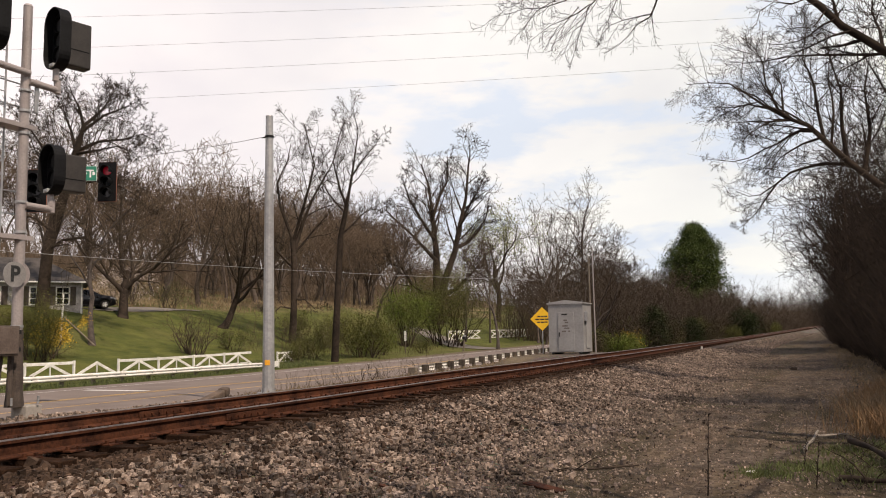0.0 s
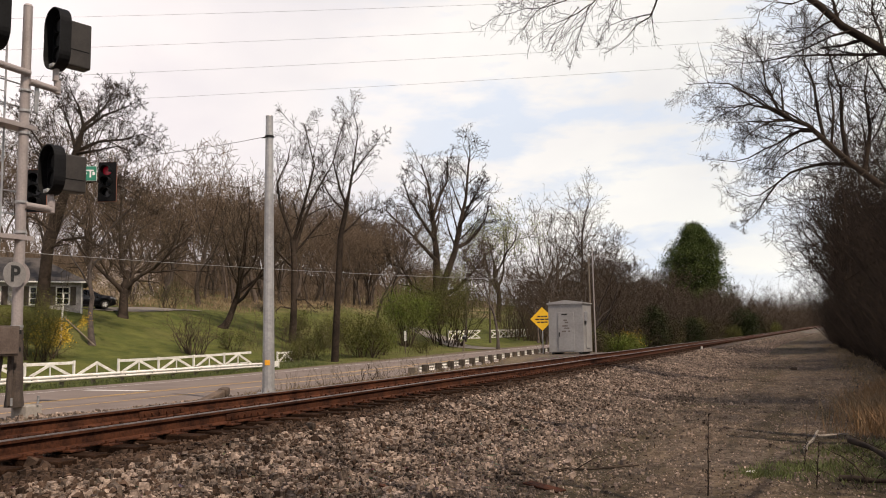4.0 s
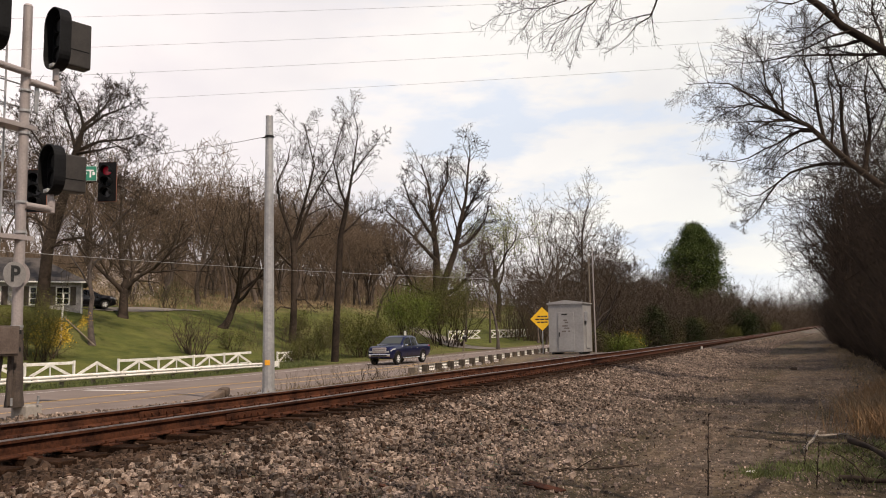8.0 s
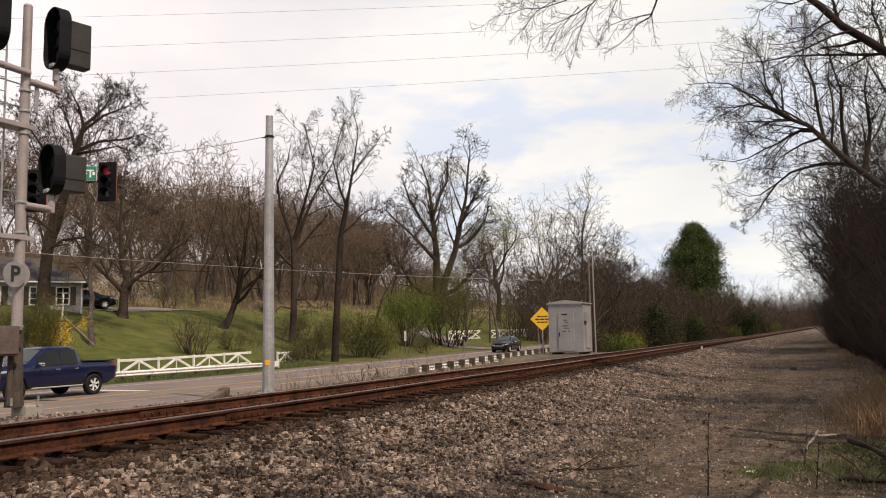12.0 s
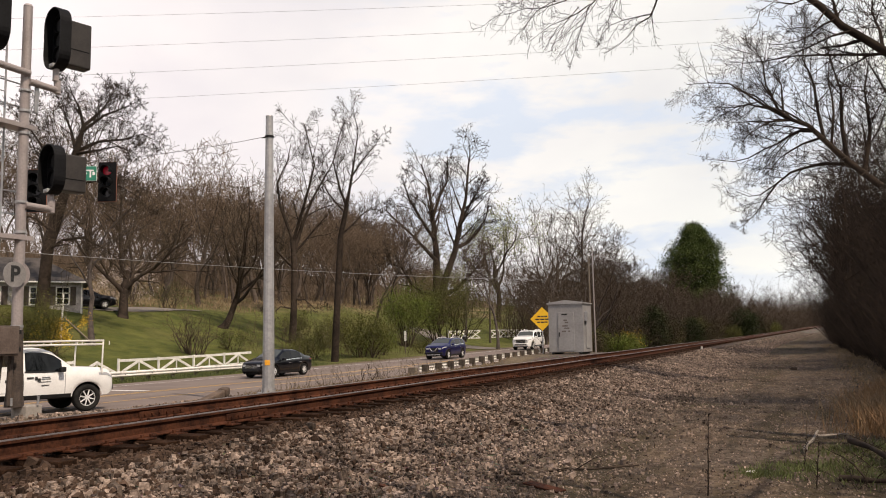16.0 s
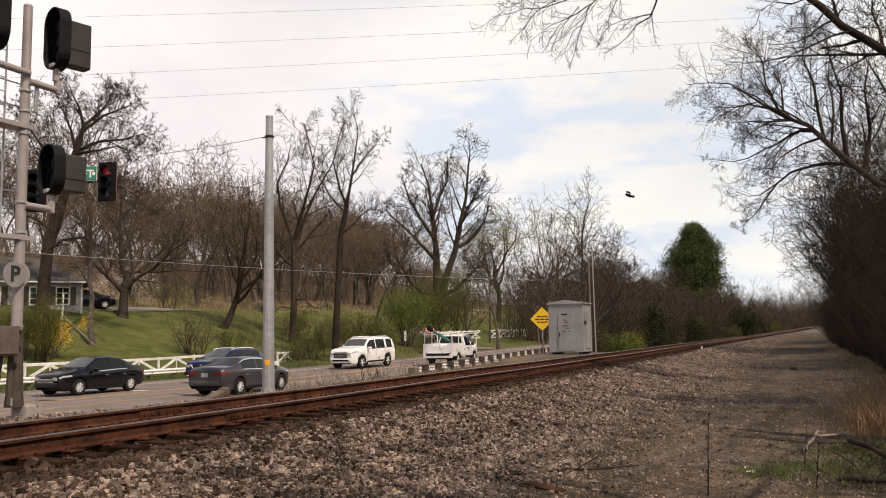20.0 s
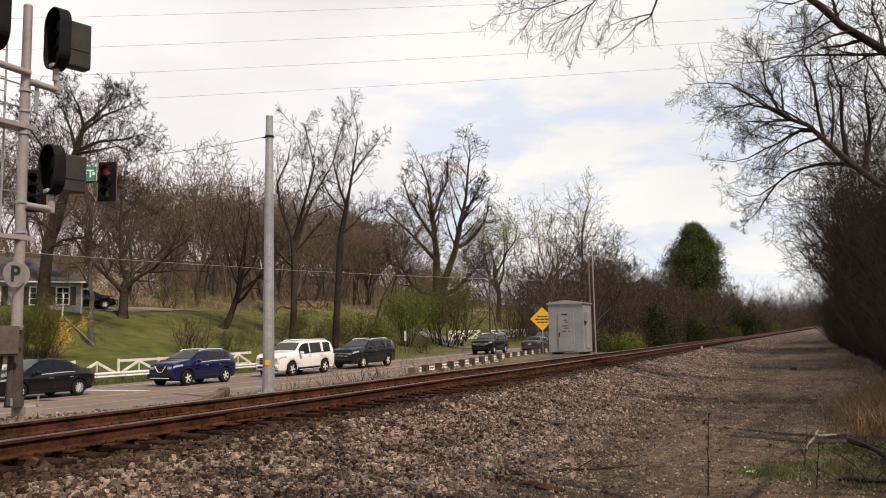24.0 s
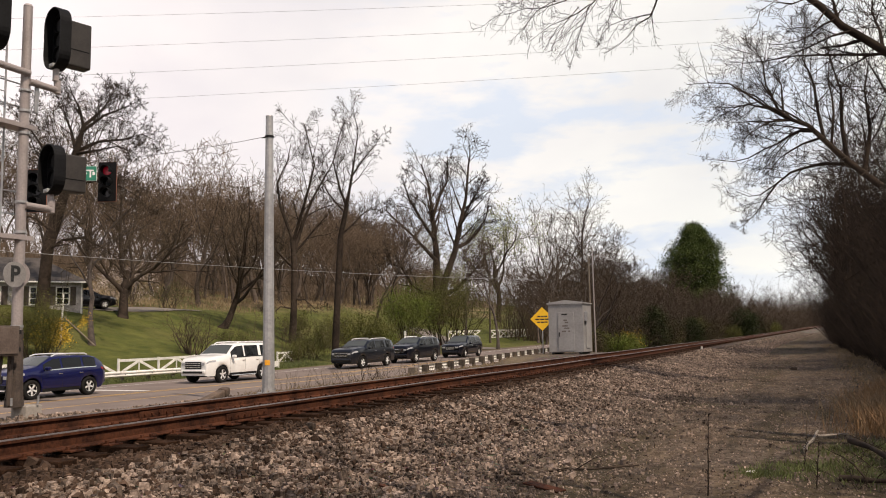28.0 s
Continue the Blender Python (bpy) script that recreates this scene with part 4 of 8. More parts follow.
def big_suv_spec(paint_m, length=5.2, width=2.03, height=1.93, **more):
    L = length / 2
    h = height
    s = suv_spec(paint_m, length, width, height, sill=0.34, wheel_r=0.40, tumble=0.15, wheels=(L - 0.97, -L + 1.14),
                 belt=[(-L, 1.14), (-L + 0.3, 1.22), (-0.6, 1.20), (0.7, 1.17), (L - 0.9, 1.15), (L - 0.18, 1.10), (L, 0.98)],
                 top=[(-L, 1.18), (-L + 0.08, 1.32), (-L + 0.30, h - 0.14), (-L + 0.6, h - 0.05), (0.0, h - 0.04), (0.55, h - 0.09), (1.20, 1.33), (L - 0.5, 1.25), (L - 0.14, 1.17), (L - 0.04, 1.10), (L, 1.02)],
                 side_glass=[(-L + 0.52, -1.36), (-1.14, -0.08), (0.02, 0.98)], screen=(0.62, 1.16), rear=(-L + 0.28, -L + 0.10),
                 head_z=1.00, tail_z=1.20, tail_h=0.32, mirror=0.95, handles=(0.10, -1.0), doors=(1.08, -0.03, -1.18), grille=(0.70, 1.04, 1.0), plate_z=0.95, spokes=5)
    s.update(more)
    return s

NAVY = paint("navy_blue_paint", (0.009, 0.012, 0.050), 0.45)
BLUE = paint("deep_blue_paint", (0.009, 0.011, 0.078), 0.5)
BLACKP = paint("black_car_paint", (0.004, 0.004, 0.006), 0.1)
GREYP = paint("graphite_grey_paint", (0.060, 0.056, 0.062))
WHITEP = paint("white_car_paint", (0.74, 0.74, 0.73), 0.0)
SLATE = paint("dark_slate_paint", (0.012, 0.014, 0.020))
INDIGO = paint("dark_indigo_paint", (0.006, 0.007, 0.013))


def make_pickup():
    L = 2.76
    spec = suv_spec(NAVY, 5.52, 2.03, 1.94, sill=0.44, wheel_r=0.41, tumble=0.17, wheels=(L - 0.84, -L + 1.13),
                    belt=[(-L, 1.22), (-0.95, 1.24), (-0.9, 1.24), (0.75, 1.20), (1.2, 1.19), (L - 0.2, 1.10), (L, 0.95)],
                    top=[(-L, 1.26), (-1.02, 1.28), (-0.98, 1.30), (-0.86, 1.82), (-0.55, 1.90), (0.35, 1.90), (0.65, 1.83), (1.35, 1.33), (L - 0.35, 1.25), (L - 0.1, 1.16), (L, 1.0)],
                    plan=[(-L, 0.95), (-L + 0.1, 0.98), (0, 1), (L - 0.5, 0.99), (L - 0.15, 0.93), (L, 0.84)],
                    under=[(-L, 0.62), (-L + 0.3, 0.5), (-L + 0.8, 0.3), (L - 0.6, 0.3), (L - 0.2, 0.42), (L, 0.5)],
                    side_glass=[(-0.78, -0.02), (0.06, 1.02)], screen=(0.72, 1.30), rear=(-0.88, -0.97),
                    head_z=1.06, tail_z=1.12, tail_h=0.34, mirror=0.98, mirror_paint=M_CHROME, handles=(0.16, -0.72), doors=(1.12, 0.02, -0.94),
                    grille=(0.80, 1.18, 1.05), grille_mat=M_ALU, bumper=M_CHROME, step=True, plate_z=0.68, spokes=6)
    car = make_car("pickup_truck", "dark blue crew-cab pickup truck with chrome grille on the road", "pickup truck", spec)
    part("bed_liner", box((1.64, 1.60, 0.03), (-1.87, 0, 1.315), 0.01), M_TRIM, car, "black truck bed")
    for side in (1, -1):
        part("bed_rail", box((1.68, 0.10, 0.04), (-1.87, side * 0.86, 1.335), 0.01), M_TRIM, car)
    return car


def make_utility():
    L = 2.70
    spec = suv_spec(WHITEP, 5.40, 1.98, 1.95, sill=0.46, wheel_r=0.40, tumble=0.15, wheels=(L - 0.83, -L + 1.18),
                    belt=[(-L, 0.80), (-0.32, 0.80), (-0.28, 1.22), (0.6, 1.20), (1.2, 1.20), (L - 0.2, 1.14), (L, 1.0)],
                    top=[(-L, 0.82), (-0.32, 0.82), (-0.28, 1.30), (-0.16, 1.84), (0.1, 1.91), (0.55, 1.90), (0.85, 1.80), (1.42, 1.34), (L - 0.35, 1.27), (L - 0.1, 1.20), (L, 1.05)],
                    plan=[(-L, 0.78), (-0.32, 0.78), (-0.28, 0.97), (0.6, 1), (L - 0.5, 1.0), (L - 0.15, 0.93), (L, 0.85)],
                    under=[(-L, 0.6), (-L + 0.3, 0.5), (-L + 0.8, 0.3), (L - 0.6, 0.3), (L - 0.2, 0.45), (L, 0.55)],
                    side_glass=[(0.06, 1.10)], screen=(0.90, 1.38), rear=(-0.17, -0.27),
                    head_z=1.05, tail_z=0.74, tail_h=0.12, mirror=1.05, mirror_paint=M_TRIM, handles=(0.18,), handle=M_TRIM, doors=(1.18, 0.0),
                    grille=(0.78, 1.16, 1.2), bumper=M_TRIM, plate_z=0.70, spokes=8)
    car = make_car("utility_truck", "white utility truck with service body, ladder rack and loaded pipes", "utility truck", spec)
    wr, xw = 0.47, spec["wheels"][1]
    for side in (1, -1):
        bm = bmesh.new()
        x0, x1, z0, z1 = -2.62, -0.36, 0.60, 1.40
        outline = [(x0, z0), (xw - wr, z0)] + [(xw + wr * math.cos(a), 0.40 + wr * math.sin(a)) for a in np.linspace(math.pi * 0.86, math.pi * 0.14, 12)] + [(xw + wr, z0), (x1, z0), (x1, z1), (x0, z1)]
        y0, y1 = side * 1.02, side * 0.62
        a = [bm.verts.new((x, y0, z)) for x, z in outline]
        b = [bm.verts.new((x, y1, z)) for x, z in outline]
        bm.faces.new(a), bm.faces.new(b)
        for i in range(len(a)):
            bm.faces.new((a[i], a[i - 1], b[i - 1], b[i]))
        part("tool_bin", bm, WHITEP, car, "white side tool bin")
        for x, w, z, h in ((-2.31, 0.50, 0.98, 0.62), (-1.62, 1.18, 1.10, 0.36), (-0.68, 0.52, 0.98, 0.62)):
            p = part("bin_door", box((w, 0.02, h), (x, side * 1.028, z), 0.008), WHITEP, car)
            part("latch", box((0.07, 0.03, 0.09), (x + w * 0.36, side * 1.04, z + 0.02), 0.008), M_TRIM, p, "black latch")
        part("mud_flap", box((0.02, 0.28, 0.32), (xw - 0.62, side * 0.82, 0.50), 0), M_TRIM, car)
        for x in (-2.56, -1.30, -0.30):
            part("rack_post", rod((x, side * 0.92, 1.40), (x, side * 0.92, 2.09), 0.026, sides=8), M_WHITE, car, "white ladder rack post")
        part("rack_strut", rod((2.30, side * 0.95, 1.10), (2.34, side * 0.92, 2.09), 0.026, sides=8), M_WHITE, car)
        for z in (2.09, 1.98):
            part("rack_rail", rod((-2.62, side * 0.92, z), (2.36, side * 0.92, z + 0.02), 0.028, sides=8), M_WHITE, car, "white rack rail")
        for k in range(6):
            part("rack_tie", rod((-2.46 + k * 1.0, side * 0.92, 1.98), (-2.46 + k * 1.0, side * 0.92, 2.09), 0.018, sides=6), M_WHITE, car)
        part("round_lamp", rod((-2.66, side * 0.78, 0.78), (-2.62, side * 0.78, 0.78), 0.06, sides=12), M_TAIL, car)
    for x in (-2.56, -1.3, -0.3, 1.2, 2.32):
        part("rack_cross_bar", rod((x, -0.92, 2.10), (x, 0.92, 2.10), 0.024, sides=8), M_WHITE, car)
    part("bed_floor", box((2.5, 1.30, 0.05), (-1.6, 0, 0.80), 0.01), M_GALV, car)
    part("tailgate", box((0.05, 1.26, 0.52), (-2.60, 0, 1.04), 0.01), WHITEP, car, "white tailgate")
    part("step_bumper", box((0.22, 1.90, 0.14), (-2.68, 0, 0.58), 0.02), WHITEP, car, "white step bumper")
    part("bumper_tread", box((0.20, 1.70, 0.02), (-2.68, 0, 0.66), 0.005), M_TRIM, car)
    part("rear_light", rod((-0.12, -0.12, 1.96), (-0.12, 0.12, 1.96), 0.02, sides=6), M_TRIM, car)
    teal = surf("green_pipe_plastic", (0.02, 0.13, 0.10), (0.03, 0.20, 0.16), 3.0, 0.5, 0, 0, 8, 0)
    part("green_pipe", rod((-3.01, 0.30, 2.30), (-0.95, -0.30, 1.46), 0.09, sides=14), teal, car, "green plastic pipe")
    part("pipe_end", rod((-3.24, 0.36, 2.38), (-2.99, 0.295, 2.295), 0.15, sides=14), M_BLACK, car)
    red = surf("faded_red_board", (0.55, 0.17, 0.12), (0.72, 0.30, 0.22), 3.0, 0.6, 0, 0, 8, 0)
    part("red_ladder", box((1.5, 0.06, 0.24), (-2.2, 0.70, 2.28), 0.01, turn=Matrix.Rotation(0.02, 4, "Y")), red, car, "faded red board")
    part("red_plank", box((1.9, 0.10, 0.10), (-1.9, 0.55, 2.16), 0.01), red, car)
    part("red_can", rod((-1.5, -0.5, 1.22), (-1.2, -0.5, 1.42), 0.13, sides=12), surf("red_plastic", (0.4, 0.02, 0.02), (0.55, 0.04, 0.03), 3, 0.5, 0, 0, 8, 0), car)
    part("white_sack", box((0.7, 0.5, 0.4), (-2.3, -0.2, 1.2), 0.12, turn=Matrix.Rotation(0.4, 4, "Z")), M_WHITE, car)
    for x, z, w, h in ((0.34, 1.05, 0.07, 0.09), (0.42, 1.00, 0.09, 0.09), (0.62, 1.07, 0.24, 0.018), (0.62, 1.02, 0.26, 0.018), (0.58, 0.94, 0.36, 0.016), (0.60, 0.84, 0.22, 0.022)):
        part("door_lettering", box((w, 0.006, h), (x, -0.998, z), 0), M_LETTER, car, "small dark lettering bar")
    return car


def far_pose(s, z=0.0):
    a = float(far_lane(s + 1) - far_lane(s - 1)) / 2
    slope = math.degrees(math.atan(float(road_z(s + 1) - road_z(s - 1)) / 2))
    return pose(-float(far_lane(s)), s, float(road_z(s)) + 0.004, 0, slope, -90 + math.degrees(math.atan(a)))


def near_pose(s, z=0.0):
    a = float(near_lane(s + 1) - near_lane(s - 1)) / 2
    slope = math.degrees(math.atan(float(road_z(s + 1) - road_z(s - 1)) / 2))
    return pose(-float(near_lane(s)), s, float(road_z(s)) + 0.004, 0, -slope, 90 + math.degrees(math.atan(a)))


def glide(rows):
    """A smooth way through (time, distance) rows that never runs backwards between two rows."""
    t, s = np.array(rows, float).T
    h, dl = np.diff(t), np.diff(s) / np.diff(t)
    m = np.zeros(len(t))
    m[0], m[-1] = dl[0], dl[-1]
    for i in range(1, len(t) - 1):
        if dl[i - 1] * dl[i] > 0:
            w1, w2 = 2 * h[i] + h[i - 1], h[i] + 2 * h[i - 1]
            m[i] = (w1 + w2) / (w1 / dl[i - 1] + w2 / dl[i])

    def at(u):
        k = int(np.clip(np.searchsorted(t, u) - 1, 0, len(h) - 1))
        x = (u - t[k]) / h[k]
        return float(s[k] * (1 + 2 * x) * (1 - x) ** 2 + m[k] * h[k] * x * (1 - x) ** 2 + s[k + 1] * x * x * (3 - 2 * x) + m[k + 1] * h[k] * x * x * (x - 1))
    return at


VEHICLES = []


def drive(car, lane, radius, rows):
    VEHICLES.append((car, lane, radius, rows))


drive(make_pickup(), far_pose, 0.41, [(0, 150), (3.5, 107), (5.5, 82.6), (5.8, 79.4), (6.2, 74.6), (6.6, 69.3), (7, 63.9), (7.5, 57.5), (8, 51.7), (9.5, 36.9), (10, 32.6), (10.5, 29.2), (11, 26.4), (11.5, 24.4), (11.8, 23.45), (12.2, 22.6), (12.5, 21.9), (13.2, 18.5), (14.4, 11), (16, 0), (20, -38), (28, -130)])
drive(make_car("sedan", "black four-door sedan with silver wheels on the road", "car", sedan_spec(BLACKP, 4.40, 1.76, 1.49, wheels=(1.36, -1.32), grille_bars=True, moulding=M_CHROME)), far_pose, 0.325,
      [(0, 240), (8, 128), (11.5, 79.5), (12, 73.3), (12.5, 67.6), (13.5, 57), (14.5, 48.4), (15, 44.7), (15.5, 41.2), (15.8, 39.4), (16.4, 35.9), (18, 28.9), (18.4, 27.7), (18.8, 26.9), (19.5, 25.8), (20, 25.4), (20.5, 25.2), (22.8, 25.2), (23.5, 24.2), (24, 22.7), (24.7, 20.4), (25.5, 16.5), (28, 0)])
drive(make_car("crossover", "blue compact crossover with silver roof rails on the road", "car", suv_spec(BLUE, 4.36, 1.82, 1.61, wheels=(1.36, -1.29), rails=(-1.4, 0.3, 1.645), moulding=M_CHROME, spokes=5, vee=True, grille_bars=False)), far_pose, 0.36,
      [(0, 260), (8, 160), (14.5, 74.4), (15, 69.0), (15.5, 63.9), (16, 59.1), (16.5, 54.8), (17, 50.9), (17.5, 47.0), (17.8, 44.9), (18.8, 39.3), (19.2, 37.2), (19.5, 35.8), (20, 34.0), (20.5, 32.9), (21, 32.1), (21.5, 31.7), (23.5, 31.6), (24, 31.6), (24.5, 31.4), (25, 30.8), (25.5, 29.9), (26, 28.6), (26.5, 27.2), (27, 25.8), (27.5, 24.5), (28, 23.2)])
drive(make_car("large_suv", "white full-size sport utility vehicle on the road", "car", big_suv_spec(WHITEP, 5.21, 2.03, 1.92, rails=(-1.9, 0.3, 1.955), step=True, grille_mat=M_TRIM)), far_pose, 0.40,
      [(0, 270), (8, 175), (15.5, 84.6), (16, 80.2), (16.5, 75.3), (17, 70.1), (17.5, 65.2), (18, 60.5), (18.5, 56.3), (19.5, 49.7), (20, 47.0), (20.5, 44.7), (21, 42.8), (21.5, 41.6), (23.0, 39.9), (24.5, 39.9), (25, 39.8), (25.5, 39.5), (26, 39.2), (26.5, 38.4), (27, 37.3), (27.5, 35.8), (28, 34.2)])
drive(make_car("suv", "dark grey sport utility vehicle waiting in the queue", "car", big_suv_spec(SLATE, 5.10, 2.0, 1.80, rails=(-1.7, 0.3, 1.835), wheel_r=0.385)), far_pose, 0.385,
      [(0, 280), (8, 180), (17.5, 82.0), (18, 77.2), (18.5, 72.7), (19, 68.2), (19.5, 63.9), (20.5, 56.9), (20.8, 55.2), (21.1, 53.9), (21.5, 52.4), (22.4, 49.4), (23.5, 47.4), (24, 47.1), (28, 47.0)])
drive(make_car("suv", "dark indigo sport utility vehicle closing up to the queue", "car", big_suv_spec(INDIGO, 5.04, 1.98, 1.78, rails=(-1.7, 0.3, 1.81), wheel_r=0.385, handle=M_TRIM)), far_pose, 0.385,
      [(0, 290), (8, 205), (20, 104), (21.5, 90.4), (23.5, 73.3), (23.9, 69.8), (24.3, 66.8), (24.7, 64.3), (25, 62.7), (25.4, 60.8), (26, 58.2), (26.5, 56.4), (27, 55.1), (27.5, 54.3), (28, 53.9)])
drive(make_car("suv", "black sport utility vehicle at the end of the queue", "car", suv_spec(INDIGO, 4.95, 1.93, 1.74, handle=M_CHROME)), far_pose, 0.36,
      [(0, 300), (8, 225), (20, 120), (23.5, 89.8), (24.7, 80.9), (25, 78.5), (25.4, 75.4), (26, 71.1), (26.5, 68.1), (27, 65.5), (27.5, 63.6), (28, 62.4)])
drive(make_utility(), near_pose, 0.40,
      [(0, -90), (8, -36), (13, -2), (14.5, 9.0), (15.5, 14.70), (16, 17.20), (16.5, 19.80), (17, 22.76), (18, 30.70), (18.5, 35.15), (19, 40.09), (19.5, 44.99), (20, 50.43), (20.5, 56.28), (21, 62.18), (21.5, 68.10), (24, 99.00), (28, 150.00)])
drive(make_car("sedan", "dark grey sedan with chrome window line on the road", "car", sedan_spec(GREYP, 4.48, 1.81, 1.43, wheels=(1.40, -1.28), tail_h=0.11, chrome_line=(-1.25, 0.75), moulding=M_CHROME)), near_pose, 0.325,
      [(0, -130), (10, -52), (16, -1.5), (18, 13.4), (18.5, 16.5), (19, 19.62), (19.5, 22.93), (20, 26.60), (20.4, 29.70), (20.8, 32.63), (21.1, 35.33), (21.5, 39.38), (22.5, 51.25), (23.5, 64.60), (23.9, 69.80), (26, 97.00), (28, 124.00)])


def motions():
    """Every vehicle along its lane, with its wheels rolling as far as it goes."""
    for car, lane, radius, rows in VEHICLES:
        at = glide(rows)
        times = [k / 5 for k in range(141)]
        walk(car, [(t, lane(at(t))) for t in times])
        turns, last = [], None
        for k in range(841):
            t = k / 30
            a = (min(112, max(-14, at(t))) - min(112, max(-14, at(0)))) * (1 if at(28) > at(0) else -1) / radius
            if last is None or k == 840 or a - last > 0.75 or abs(at(min(28, t + 1 / 30)) - at(t)) / radius + a - last > 1.45:
                turns.append((t, a))
                last = a
        for wheel in [o for o in car.children if o.name.startswith(("front_wheel", "rear_wheel"))]:
            loc = wheel.matrix_basis.translation.copy()
            walk(wheel, [(t, Matrix.Translation(loc) @ Matrix.Rotation(a, 4, "Y")) for t, a in turns])
    # the insect darts past once
    mid = Vector((-0.377, 2.018, 2.387))
    rows = [(0.0, pose(-9, -6, 6)), (19.0, pose(-6, -4, 5.2)), (19.8, pose(-2.2, -0.4, 3.1)), (19.9, pose(-1.5, 1.15, 2.55)), (20.0, Matrix.Translation(mid) @ pose(0, 0, 0, 0, 20, 28)),
            (20.1, pose(1.25, 2.2, 2.2)), (20.3, pose(4.0, 1.6, 2.4)), (21.0, pose(7, -3, 4)), (28.0, pose(12, -9, 6))]
    walk(insect, rows)

# ------------------------------------------------------------------ railway signal
M_RUSTBASE = surf("dark_brown_iron", (0.030, 0.022, 0.018), (0.075, 0.055, 0.045), 4.0, 0.8, 0, 0.2, 8)
M_HOUSING = surf("dark_grey_housing", (0.028, 0.025, 0.024), (0.045, 0.040, 0.038), 3.0, 0.6, 0, 0.03, 8, spec=0.3)


def sheet(outline, depth, axis_y=True):
    """A plate from an outline in x and z, depth metres thick along y."""
    bm = bmesh.new()
    a = [bm.verts.new((x, -depth / 2, z)) for x, z in outline]
    b = [bm.verts.new((x, depth / 2, z)) for x, z in outline]
    bm.faces.new(a), bm.faces.new(b)
    for i in range(len(a)):
        bm.faces.new((a[i], a[i - 1], b[i - 1], b[i]))
    return bm


def stadium(w, h, n=12):
    r = w / 2
    up = [(r * math.cos(t), h / 2 - r + r * math.sin(t)) for t in np.linspace(0, math.pi, n)]
    return up + [(-x, -z) for x, z in up]


def signal_head(mast, m, w, h, lights, label):
    """A colour-light head facing its own -y: an oval shroud, the housing behind it and the lenses set deep inside."""
    head = part("signal_head", bmesh.new(), M_BLACK, mast, label, m=m)
    bm = bmesh.new()
    out, inn = stadium(w, h, 14), stadium(w - 0.05, h - 0.05, 14)
    loops = [[bm.verts.new((x, y, z)) for x, z in o] for o, y in ((out, 0.10), (out, -0.16), (inn, -0.16), (inn, 0.04))]
    for p, q in zip(loops, loops[1:]):
        for i in range(len(p)):
            bm.faces.new((p[i - 1], p[i], q[i], q[i - 1]))
    bm.faces.new(loops[0]), bm.faces.new(loops[-1])
    bmesh.ops.recalc_face_normals(bm, faces=bm.faces)
    bm.to_mesh(head.data), bm.free()
    part("housing", box((w * 0.42, 0.60, h * 0.74), (0, 0.40, -0.04), 0.035), M_HOUSING, head, "dark grey housing")
    part("housing_door", box((w * 0.44, 0.50, 0.02), (0, 0.40, -0.18), 0.004), M_BLACK, head)
    for k in range(lights):
        zz = (k - (lights - 1) / 2) * (h - w) / max(1, lights - 1)
        part("lens", rod((0, 0.02, zz), (0, 0.035, zz), w * 0.20, sides=18), M_BLACK, head, "unlit dark lens")
        part("lens_ring", rod((0, -0.03, zz), (0, 0.03, zz), w * 0.25, sides=18, cap=False), M_BLACK, head)
    part("mount", rod((0.02, -0.05, -h / 2 - 0.26), (0.02, -0.05, -h / 2 + 0.12), 0.07, sides=12), M_ALU, head)
    part("clamp", box((0.18, 0.20, 0.09), (0.02, -0.08, -h / 2 + 0.08), 0.02), M_GALV, head)
    return head


